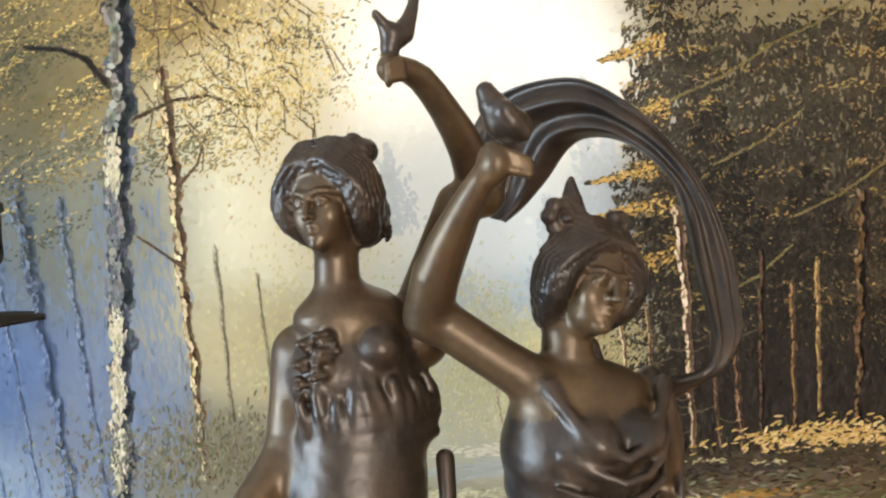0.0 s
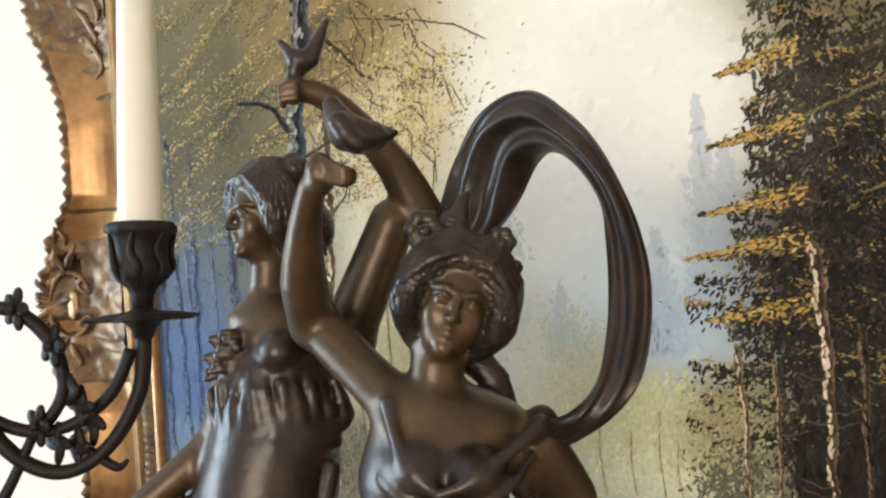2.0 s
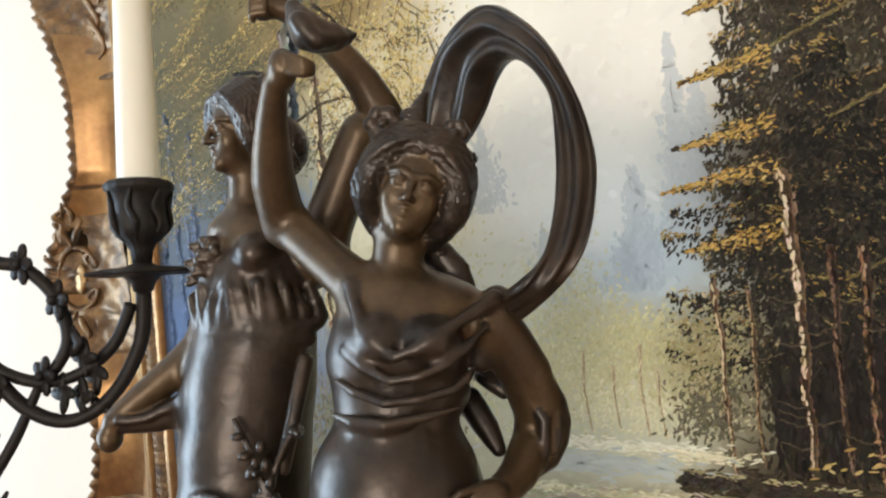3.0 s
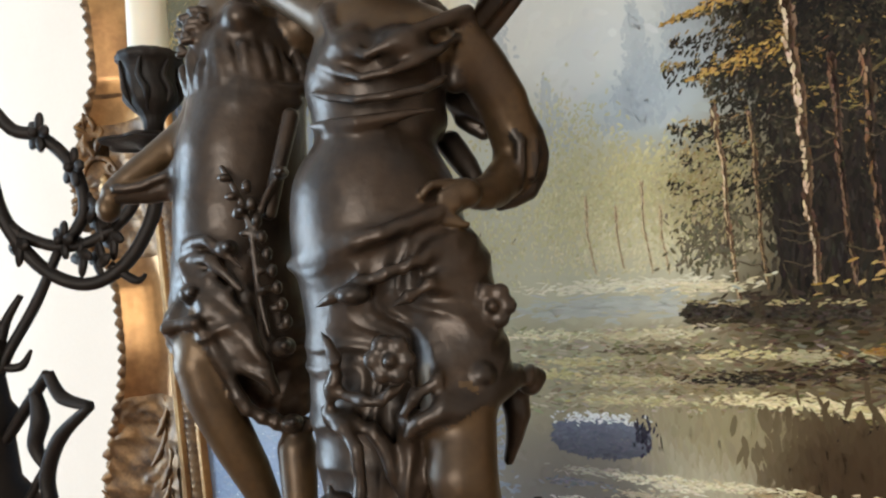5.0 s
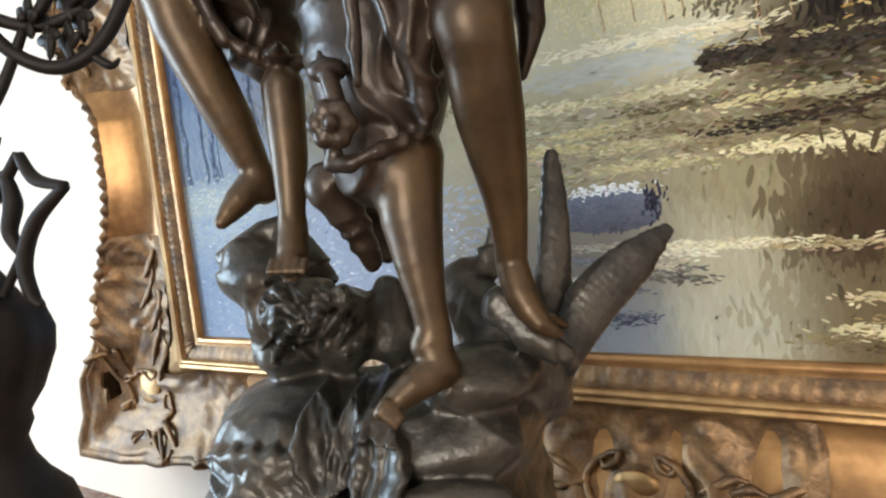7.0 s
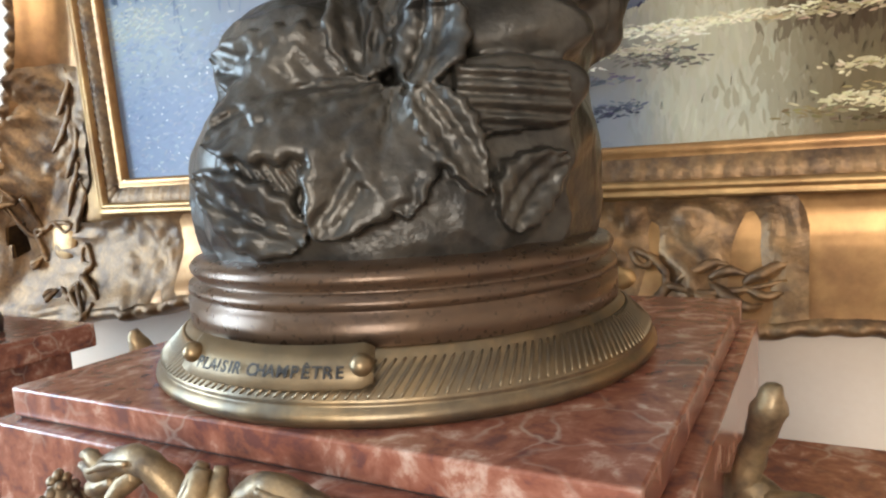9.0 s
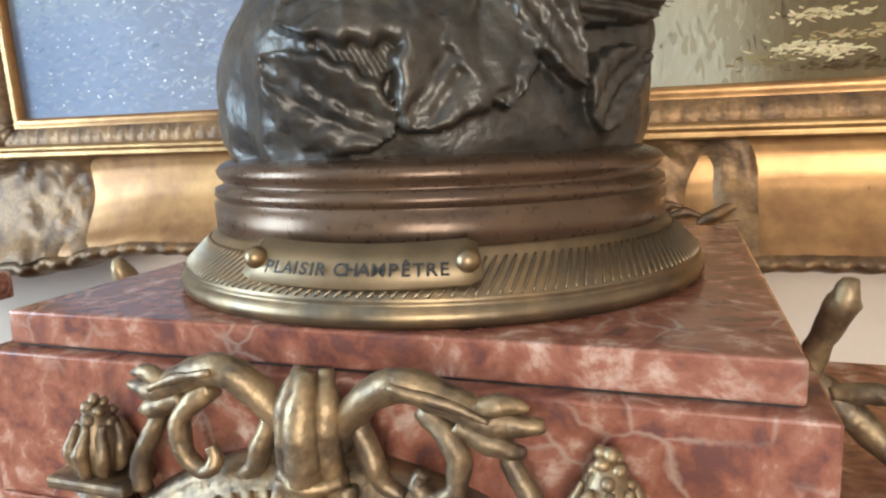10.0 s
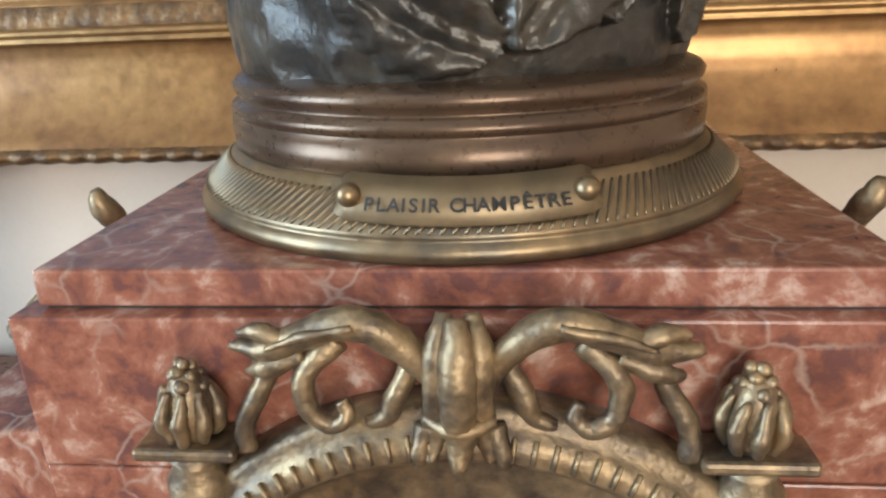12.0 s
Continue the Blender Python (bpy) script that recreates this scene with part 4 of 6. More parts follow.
roughen()
verts, faces, vk = surface_net()


def scarf(outer, inner, across=28, along=10):
    """The flying scarf: a thin folded sheet between two edge lines, closed all round."""
    def smooth(pts):
        p = [np.array(q, float) for q in pts]
        line = []
        for i in range(len(p) - 1):
            a, b, c, d = p[max(i - 1, 0)], p[i], p[i + 1], p[min(i + 2, len(p) - 1)]
            line += [0.5 * (2 * b + (c - a) * t + (2 * a - 5 * b + 4 * c - d) * t * t + (3 * b - a - 3 * c + d) * t ** 3) for t in np.arange(along) / along]
        return np.array(line + [p[-1]])
    eo, ei = smooth(outer), smooth(inner)
    q = np.linspace(0, 1, across)[None, :, None]
    mid = eo[:, None] * (1 - q) + ei[:, None] * q
    run = np.gradient((eo + ei) / 2, axis=0)
    nrm = np.cross(ei - eo, run)
    nrm /= np.linalg.norm(nrm, axis=1)[:, None] + 1e-9
    wide = np.linalg.norm(ei - eo, axis=1)[:, None]
    s = np.linspace(0, 1, len(eo))[:, None]
    f = q[..., 0]
    fold = 0.085 * wide * np.sin(2 * math.pi * (2.1 * f + 0.35 * np.sin(4 * s) + 0.2)) * np.clip(1.15 - 0.5 * s, 0.3, 1) + 0.17 * wide * (4 * f * (1 - f) - 0.5)
    thick = 0.8 + 0.9 * np.exp(-(np.minimum(f, 1 - f) / 0.07) ** 2) + 0 * s
    top, low = mid + nrm[:, None] * (fold + thick)[..., None], mid + nrm[:, None] * (fold - thick)[..., None]
    ring = np.concatenate([top, low[:, ::-1]], 1)
    rows, n = ring.shape[0], ring.shape[1]
    i, j = np.meshgrid(np.arange(rows - 1), np.arange(n), indexing="ij")
    jn = (j + 1) % n
    quads = np.stack([i * n + j, (i + 1) * n + j, (i + 1) * n + jn, i * n + jn], -1).reshape(-1, 4)
    return ring.reshape(-1, 3), quads


sv, sf = scarf([(41, 62, 385), (45, 62, 397), (50, 62, 412), (59, 50, 428), (72, 22, 429), (83, 4, 416), (92, -6, 402), (99, -14, 384), (102, -20, 364), (100, -24, 347), (95, -28, 334), (87, -26, 324), (76, -16, 314), (70, -6, 312)],
               [(56, 48, 377), (64, 45, 383), (69, 38, 392), (74, 28, 404), (80, 14, 405), (87, 2, 398), (91, -8, 386), (91, -14, 374), (90, -18, 358), (87, -24, 344), (82, -30, 332), (75, -30, 324), (69, -18, 320), (68, -8, 318)])
faces = np.concatenate([faces, sf + len(verts)])
verts = np.concatenate([verts, sv])
vk = np.concatenate([vk, np.full(len(sv), CLOTH, vk.dtype)])
me = bpy.data.meshes.new("statue")
me.vertices.add(len(verts))
me.vertices.foreach_set("co", (verts * 0.001).astype(np.float32).ravel())
me.loops.add(faces.size)
me.loops.foreach_set("vertex_index", faces.ravel().astype(np.int32))
me.polygons.add(len(faces))
me.polygons.foreach_set("loop_start", np.arange(0, faces.size, 4, dtype=np.int32))
for mat in (bronze, bronze_cloth, bronze_stone, bronze_stone, bronze_cloth):
    me.materials.append(mat)
me.polygons.foreach_set("material_index", vk[faces[:, 0]].astype(np.int32))
me.polygons.foreach_set("use_smooth", np.ones(len(faces), bool))
me.update(calc_edges=True)
me.validate()
statue = tagged(new("statue", me), "dark patinated bronze group of two draped dancing figures on rock", "statue")
statue.matrix_world = pose(-0.02, 0.208, 1.228, 0, 0, 33)
del field, kinds

# ---- drum under the bronze group ----
CX, CY, LID = -0.017, 0.2295, 1.2268
drum = thing("pedestal", (CX, CY, LID), "round brown bronze drum with a brass foot on the marble", "pedestal")
foot = [(0.0690, 0.0), (0.0702, 0.001), (0.0706, 0.0022), (0.0704, 0.0034), (0.0694, 0.0044), (0.0690, 0.0048), (0.0694, 0.0053), (0.0690, 0.0062), (0.0672, 0.0082), (0.0645, 0.0108), (0.0620, 0.0128), (0.0612, 0.0142), (0.0600, 0.0146)]
ring = part("foot_ring", lathe(bmesh.new(), foot, (0, 0, 0), 96), brass, drum, "aged brass foot ring with slanting gadroons", True)
rib = None
for k in range(190):
    a = 0.0
    pts = [(0.0691 - 0.0066 * s - 0.0002 * math.sin(math.pi * s), a + 0.085 * s, 0.0063 + 0.0063 * s) for s in (0, 0.35, 0.7, 1)]
    if rib is None:
        rib = part("gadroon", sweep(bmesh.new(), [(r * math.cos(t), r * math.sin(t), z) for r, t, z in pts], [0.0003, 0.0006, 0.0006, 0.0003], 5, 1.0, 2), brass, drum, "", True)
        continue
    ob = new("gadroon", rib.data)
    ob.parent = drum
    ob.matrix_basis = Matrix.Rotation(2 * math.pi * k / 190, 4, "Z")
body = [(0.0555, 0.0142), (0.0562, 0.0150), (0.0564, 0.0235), (0.0550, 0.0245), (0.0552, 0.0252), (0.0562, 0.0262), (0.0560, 0.0285), (0.0540, 0.0298), (0.0538, 0.0305), (0.0552, 0.0325), (0.0556, 0.0345), (0.0545, 0.0365), (0.0525, 0.0378), (0.046, 0.0405), (0.02, 0.041)]
part("drum", lathe(bmesh.new(), [(r * 1.078, 0.0142 + (z - 0.0142) * 0.74) for r, z in body], (0, 0, 0), 96), bronze_drum, drum, "smooth brown bronze drum with turned mouldings", True)
# curved plaque riveted on the foot ring
plq = bmesh.new()
PA0, PA1, PZ0, PZ1 = -1.893, -1.137, 0.0088, 0.0168
rows = []
for i in range(25):
    a = PA0 + (PA1 - PA0) * i / 24
    sag = -0.0008 * math.sin(math.pi * i / 24)
    notch = 0.0010 if i in (0, 24) else 0.0
    rows.append([plq.verts.new((r * math.cos(a), r * math.sin(a), z + sag)) for r, z in ((0.0692, PZ0 + notch), (0.0640, PZ1 - notch), (0.0634, PZ1 - notch - 0.0005), (0.0686, PZ0 + notch - 0.0005))])
for a, b in zip(rows, rows[1:]):
    for k in range(4):
        plq.faces.new((a[k], b[k], b[(k + 1) % 4], a[(k + 1) % 4]))
plq.faces.new(rows[0])
plq.faces.new(rows[-1][::-1])
plaque = part("plaque", plq, plaque_brass, drum, "curved dull brass plaque with a blackened engraved title", True)
for a in (PA0 + 0.035, PA1 - 0.035):
    part("rivet", ball(bmesh.new(), (0.0670 * math.cos(a), 0.0670 * math.sin(a), 0.0128), (0.0025, 0.0025, 0.0025), None, 3), brass, plaque, "", True)


def letters(text, a0, a1, height):
    """The engraved title, letter by letter round the plaque."""
    wide = [{"I": 0.55, " ": 0.7, "M": 1.35}.get(ch, 1.0) for ch in text]
    n = sum(wide)
    for i, ch in enumerate(text):
        if ch == " ":
            continue
        cu = bpy.data.curves.new("letter", "FONT")
        cu.body, cu.size, cu.extrude, cu.align_x, cu.offset = ch, height * 1.42, 0.00006, "CENTER", 0.00006
        ob = new("letter", cu)
        a = a0 + (a1 - a0) * (sum(wide[:i]) + 0.5 * wide[i]) / n
        tilt = math.degrees(math.atan2(0.008, 0.0052))
        m = Matrix.Rotation(a + math.pi / 2, 4, "Z") @ Matrix.Translation((0, -0.06865, 0.0104)) @ Matrix.Rotation(radians(tilt), 4, "X")
        dg = bpy.context.evaluated_depsgraph_get()
        me = bpy.data.meshes.new_from_object(ob.evaluated_get(dg))
        bpy.data.objects.remove(ob)
        me.transform(m)
        me.materials.clear()
        me.materials.append(ink_and_shade_black)
        o = new("letter", me)
        o.parent = plaque


letters("PLAISIR CHAMPÊTRE", PA0 + 0.085, PA1 - 0.085, 0.0027)

# ---- marble clock ----
clock = thing("mantel_clock", (-0.0175, 0.243, 1.04), "red veined marble mantel clock with gilt bronze mounts", "clock")
CO = Vector((-0.0175, 0.243, 1.04))


def here(x, y, z):
    return (x - CO.x, y - CO.y, z - CO.z)


part("lid", boxed(here(-0.0995, 0.159, 1.2190), here(0.0668, 0.314, LID), 0.0007), marble, clock)
# the shadow in the joint below the lid, put in as a near-black strip
part("joint_shade", boxed(here(-0.0983, 0.1602, 1.2180), here(0.0656, 0.312, 1.2192)), ink_and_shade_black, clock, "thin joint under the lid, its shadow put in as a dark strip")
part("upper_block", boxed(here(-0.1040, 0.155, 1.184), here(0.0714, 0.320, 1.2184), 0.0007), marble, clock)
part("lower_block", boxed(here(-0.1040, 0.1552, 1.04), here(0.0714, 0.320, 1.1836), 0.0006), marble, clock)
part("shoulder", boxed(here(-0.150, 0.175, 1.04), here(-0.1042, 0.315, 1.178), 0.001), marble, clock)
part("shoulder", boxed(here(0.0716, 0.175, 1.04), here(0.119, 0.315, 1.178), 0.001), marble, clock)
# bezel and dial
DX, DZ, DR0 = -0.0145, 1.1312, 0.074
def upright(bm):
    bmesh.ops.transform(bm, matrix=Matrix.Translation(here(DX, 0.155, DZ)) @ Matrix.Rotation(radians(90), 4, "X"), verts=bm.verts)
    return bm
bz = [(DR0, -0.001), (DR0, 0.006), (DR0 - 0.002, 0.008), (DR0 - 0.004, 0.0075), (DR0 - 0.0045, 0.009), (DR0 - 0.0095, 0.0105), (DR0 - 0.011, 0.0095), (DR0 - 0.012, 0.003), (DR0 - 0.013, 0.002)]
bezel = part("bezel", upright(lathe(bmesh.new(), bz, (0, 0, 0), 128)), ormolu, clock, "gilt bronze bezel with a beaded rim", True)
flute = part("flute", sweep(bmesh.new(), [(DR0 - 0.005, 0, 0.0092), (DR0 - 0.0092, 0, 0.0106)], [0.0011, 0.0011], 6, 0.5, 2), ormolu, bezel, "", True)
for k in range(110):
    ob = flute if k == 0 else new("flute", flute.data)
    ob.parent = bezel
    ob.matrix_basis = Matrix.Translation(here(DX, 0.155, DZ)) @ Matrix.Rotation(radians(90), 4, "X") @ Matrix.Rotation(2 * math.pi * k / 110, 4, "Z")
part("dial", upright(lathe(bmesh.new(), [(DR0 - 0.0125, 0.0005), (DR0 - 0.03, 0.0025), (0.003, 0.003)], (0, 0, 0), 96)), brass, clock, "dark brassy dial plate", True)


YM = 0.149
def front(pts):
    return [here(DX + x * 0.00101, YM - d * 0.001, 1.0 + 0.001 * (z + 0.8 + max(0, z - 193) * 0.17)) for x, z, d in pts]


for sgn in (-1, 1):
    bm = bmesh.new()
    # acanthus scroll out of the knot, with a leafy tip
    sweep(bm, front([(sgn * 4, 206, 1), (sgn * 9, 213, 3), (sgn * 17, 217.5, 4), (sgn * 26, 215.5, 3), (sgn * 33, 212.5, 2), (sgn * 41, 212.5, 1)]), [0.0024, 0.0029, 0.0032, 0.0029, 0.0030, 0.0008], 12)
    sweep(bm, front([(sgn * 28, 213, 3), (sgn * 34, 215.5, 3), (sgn * 39, 215, 2)]), [0.002, 0.002, 0.0006], 8)
    sweep(bm, front([(sgn * 27, 212, 3), (sgn * 34, 209.5, 3), (sgn * 38, 208.5, 2)]), [0.002, 0.0022, 0.0006], 8)
    sweep(bm, front([(sgn * 17, 218, 7), (sgn * 26, 216, 6), (sgn * 33, 213.5, 5)]), [0.0008, 0.0011, 0.0005], 6)
    part("scroll", weather(bm, 0.0006, 0.0035), ormolu, clock, "leafy gilt bronze scroll", True)
    bm = bmesh.new()
    sweep(bm, front([(sgn * 21, 214, 2), (sgn * 27, 209, 4), (sgn * 27, 203, 4), (sgn * 23, 200, 4), (sgn * 20, 202, 4), (sgn * 21, 204.5, 4)]), [0.0024, 0.0022, 0.002, 0.0017, 0.0016, 0.0014], 10)
    sweep(bm, front([(sgn * 7, 212, 1), (sgn * 11, 205, 2), (sgn * 13, 201, 2), (sgn * 17, 199.5, 2)]), [0.0022, 0.0024, 0.002, 0.001], 10)
    part("curl", weather(bm, 0.0006, 0.0035), ormolu, clock, "", True)
    bm = bmesh.new()
    sweep(bm, front([(sgn * 33, 211, 0), (sgn * 37, 204, 1), (sgn * 40, 199, 1), (sgn * 41, 193.5, 1)]), [0.0018, 0.002, 0.002, 0.0022], 10)
    part("bracket_arm", weather(bm, 0.0006, 0.0035), ormolu, clock, "", True)
    bm = boxed(front([(sgn * 52 - 10, 192.6, 5)])[0], [c + d for c, d in zip(front([(sgn * 52 + 10, 195, 5)])[0], (0, 0.010, 0))], 0.0009)
    part("bracket", bm, ormolu, clock)
    bm = bmesh.new()
    lathe(bm, [(0.006, 0), (0.0045, -0.003), (0.0065, -0.006), (0.006, -0.03), (0.004, -0.034)], front([(sgn * 52, 192.4, -1)])[0], 20)
    part("column", bm, ormolu, clock, "", True)
    # bud of overlapping leaves and berries
    bm = bmesh.new()
    fx, fy, fz = front([(sgn * 51, 195, 0)])[0]
    lathe(bm, [(0.0025, 0), (0.0042, 0.002), (0.0048, 0.006), (0.004, 0.0105), (0.0025, 0.014), (0.001, 0.0155)], (fx, fy, fz), 20)
    rr = random.Random(3)
    for k in range(8):
        a = k * math.pi / 4
        sweep(bm, [(fx + 0.0042 * math.cos(a), fy + 0.0042 * math.sin(a), fz + 0.001), (fx + 0.0054 * math.cos(a), fy + 0.0054 * math.sin(a), fz + 0.006), (fx + 0.0040 * math.cos(a + 0.2), fy + 0.0040 * math.sin(a + 0.2), fz + 0.0115)], [0.0010, 0.0017, 0.0006], 7)
    for k in range(11):
        a = k * 2.4
        r = 0.0032 * (1 - k / 14)
        ball(bm, (fx + r * math.cos(a), fy + r * math.sin(a), fz + 0.0115 + 0.0005 * k), (0.0013,) * 3, None, 2)
    part("bud_finial", weather(bm, 0.0006, 0.0035), ormolu, clock, "gilt bud of leaves and berries", True)
    # branch handle on the flank
    bm = bmesh.new()
    hx = 0.0714 if sgn > 0 else -0.104
    sweep(bm, [here(hx + sgn * a, y + 0.006, z - 0.010) for a, y, z in ((-0.001, 0.215, 1.208), (0.006, 0.213, 1.212), (0.016, 0.208, 1.205), (0.030, 0.203, 1.192), (0.040, 0.200, 1.176))], [0.0036, 0.0042, 0.0036, 0.0034, 0.004], 12)
    sweep(bm, [here(hx + sgn * a, y + 0.006, z - 0.010) for a, y, z in ((0.004, 0.213, 1.211), (0.007, 0.210, 1.224), (0.010, 0.205, 1.234), (0.011, 0.204, 1.2395))], [0.0034, 0.0029, 0.0038, 0.0013], 12)
    sweep(bm, [here(hx + sgn * a, y + 0.006, z - 0.010) for a, y, z in ((0.010, 0.210, 1.211), (0.020, 0.206, 1.213), (0.031, 0.204, 1.209), (0.042, 0.202, 1.198))], [0.003, 0.0024, 0.0024, 0.0035], 10)
    part("branch_handle", weather(bm, 0.0006, 0.0035), ormolu, clock, "gnarled gilt bronze branch handle", True)
bm = bmesh.new()
for x, w, d in ((-3.6, 0.0026, 4), (0, 0.0034, 6), (3.6, 0.0026, 4)):
    sweep(bm, front([(x * 0.7, 218, d - 3), (x, 213, d), (x, 205, d), (x * 1.2, 199, d - 1), (x * 1.5, 194, d + 1)]), [w * 0.5, w, w * 1.05, w * 0.9, w * 0.35], 12)
sweep(bm, front([(-6, 200, 3), (-7.5, 195, 4), (-8, 192, 3)]), [0.002, 0.002, 0.0006], 8)
sweep(bm, front([(6, 200, 3), (7.5, 195, 4), (8, 192, 3)]), [0.002, 0.002, 0.0006], 8)
sweep(bm, front([(-6, 201.5, 4), (0, 201, 7), (6, 201.5, 4)]), [0.0014, 0.0017, 0.0014], 8)
part("knot", weather(bm, 0.0006, 0.0035), ormolu, clock, "fluted gilt bronze knot above the dial", True)

# ---- painting ----
IX0, IX1, IZ0, IZ1 = -0.412, 0.412, 1.282, 1.888
PY = 0.447
LEANF = 0.045
picture = thing("framed_painting", (0, 0.47, 1.17), "oil painting of a misty forest stream in carved gilt frame", "painting")


def onwall(x, z, h=0.0):
    """A point on the hanging picture, h metres proud of the canvas; the top hangs forward a little."""
    return (x, PY - LEANF * (z - IZ0) - h - 0.47, z - 1.17)


def srgb(c):
    return tuple((v / 255) ** 2.2 for v in c)


MIST = ((0.0, 1.78, 226, 220, 206), (0.03, 1.69, 216, 209, 196), (-0.05, 1.70, 224, 219, 204), (-0.04, 1.62, 204, 203, 193), (0.0, 1.585, 188, 191, 187), (0.025, 1.56, 158, 169, 174), (-0.05, 1.55, 176, 176, 160), (0.0, 1.52, 168, 163, 134), (0.02, 1.485, 184, 177, 146), (0.06, 1.50, 112, 104, 80), (0.15, 1.72, 104, 92, 66), (0.30, 1.72, 122, 102, 64), (0.12, 1.58, 48, 40, 30), (0.14, 1.49, 40, 32, 25), (0.28, 1.56, 82, 66, 42))
GROVE = ((-0.20, 1.76, 124, 104, 66), (-0.31, 1.72, 96, 85, 56), (-0.39, 1.70, 82, 76, 54), (-0.14, 1.70, 188, 176, 142), (-0.12, 1.61, 190, 181, 152), (-0.16, 1.53, 152, 140, 106), (-0.28, 1.62, 104, 102, 88), (-0.37, 1.60, 84, 90, 98), (-0.36, 1.53, 82, 98, 130), (-0.28, 1.49, 96, 102, 116), (-0.20, 1.46, 100, 94, 76), (-0.37, 1.44, 112, 124, 138), (-0.38, 1.39, 148, 158, 164), (-0.37, 1.32, 130, 144, 166), (-0.22, 1.36, 124, 132, 148))
STREAM = ((-0.03, 1.455, 172, 168, 144), (0.02, 1.45, 178, 174, 150), (0.10, 1.435, 60, 52, 38), (0.25, 1.43, 70, 58, 40), (-0.04, 1.42, 146, 140, 116), (0.03, 1.415, 128, 117, 92), (0.10, 1.40, 92, 80, 58), (0.0, 1.395, 146, 136, 110), (0.06, 1.375, 134, 124, 94), (0.04, 1.34, 160, 152, 128), (0.04, 1.30, 158, 154, 134), (0.11, 1.355, 58, 44, 29), (0.13, 1.30, 92, 78, 54), (-0.02, 1.335, 112, 106, 98), (-0.02, 1.295, 116, 120, 126), (0.30, 1.36, 70, 56, 38))


def tone(x, z):
    num, den = np.zeros((len(x), 3)), np.zeros(len(x))
    for px, pz, r, g, b in MIST + GROVE + STREAM:
        w = 1 / (((x - px) / 1.0) ** 2 + ((z - pz) / 0.75) ** 2 + 0.0005) ** 2.2
        num += w[:, None] * np.array([r, g, b])
        den += w
    return num / den[:, None]


class Brush:
    """Dabs of paint on the canvas, each a small leaf-shaped face."""
    def __init__(self):
        self.v, self.c, self.n = [], [], 0
        self.rng = np.random.default_rng(11)

    def dabs(self, x, z, length, width, angle, colour, jitter=14, soft=0.15):
        n = len(x)
        g = self.rng
        length, width, angle = length * g.uniform(0.45, 1.1, n), width * g.uniform(0.4, 1.0, n), angle + g.normal(0, 0.2, n)
        colour = np.broadcast_to(np.asarray(colour, float), (n, 3)) + g.normal(0, jitter, (n, 1)) + g.normal(0, jitter * 0.25, (n, 3))
        colour = (1 - soft) * colour + soft * tone(x, z)
        lay = 0.00006 + (self.n + np.arange(n)) * 0.0000000022
        ca, sa = np.cos(angle), np.sin(angle)
        shape = ((-0.5, 0.0), (-0.2, 0.5), (0.3, 0.4), (0.5, 0.0), (0.25, -0.45), (-0.25, -0.4))
        quad = np.zeros((n, 6, 3))
        for k, (a, b) in enumerate(shape):
            quad[:, k, 0] = x + a * length * ca - b * width * sa
            quad[:, k, 1] = z + a * length * sa + b * width * ca
            quad[:, k, 2] = lay
        self.v.append(quad)
        self.c.append(np.clip(colour, 3, 250))
        self.n += n

    def cloud(self, cx, cz, rx, rz, num, length, width, angle, colour, jitter=10, soft=0.4, spread=0.35):
        """A soft patch of dabs round a place."""
        g = self.rng
        self.dabs(g.normal(cx, rx, num), g.normal(cz, rz, num), length, width, angle + g.normal(0, spread, num), colour, jitter, soft)

    def line(self, pts, width, colour, jitter=10, light=None, soft=0.1):
        """A trunk or branch built up from short strokes along a line."""
        p = np.array(pts, float)
        seg = np.hypot(*(p[1:] - p[:-1]).T)
        n = max(int(seg.sum() / 0.0012), 4)
        s = np.linspace(0, seg.sum(), n)
        cum = np.concatenate([[0], np.cumsum(seg)])
        x, z = np.interp(s, cum, p[:, 0]), np.interp(s, cum, p[:, 1])
        w = np.interp(s / s[-1], [0, 1], [width, width * 0.6])
        ang = np.arctan2(np.gradient(z), np.gradient(x))
        x = x + 0.12 * width * np.sin(s * 160 + p[0, 0] * 900)
        wob = self.rng.normal(0, 0.14, n) * w
        self.dabs(x + wob, z, 0.006 + w * 0.5, w * 1.0, ang, colour, jitter, soft)
        self.dabs(x - wob, z, 0.006 + w * 0.5, w * 0.7, ang, [0.7 * c for c in colour], jitter, soft)
        if light is not None:
            k = self.rng.random(n) < 0.6
            self.dabs((x - 0.24 * w + 0.8 * wob)[k], z[k], 0.004 + 0.3 * w[k], (w * 0.42)[k], ang[k], light, 14, soft)


brush = Brush()
g = brush.rng
# broad underpainting
n = 9000
x, z = g.uniform(IX0, IX1, n), g.uniform(IZ0, IZ1, n)
brush.dabs(x, z, 0.012, 0.006, g.choice([0.15, 1.2, -0.6], n), tone(x, z), 2.5, 0)
# far blue spruces in the mist
for fx, top, foot, w, num in ((0.0541, 1.684, 1.57, 0.012, 900), (0.066, 1.655, 1.57, 0.014, 900), (0.028, 1.615, 1.56, 0.012, 600), (0.022, 1.575, 1.545, 0.016, 500), (-0.068, 1.655, 1.60, 0.016, 400), (-0.03, 1.585, 1.54, 0.014, 300)):
    t = g.random(num) ** 0.7
    brush.dabs(fx + g.normal(0, 0.5, num) * w * (0.12 + t), top + (foot - top) * t, 0.006, 0.003, g.normal(1.5, 0.4, num), (142, 150, 156), 4, 0.55)
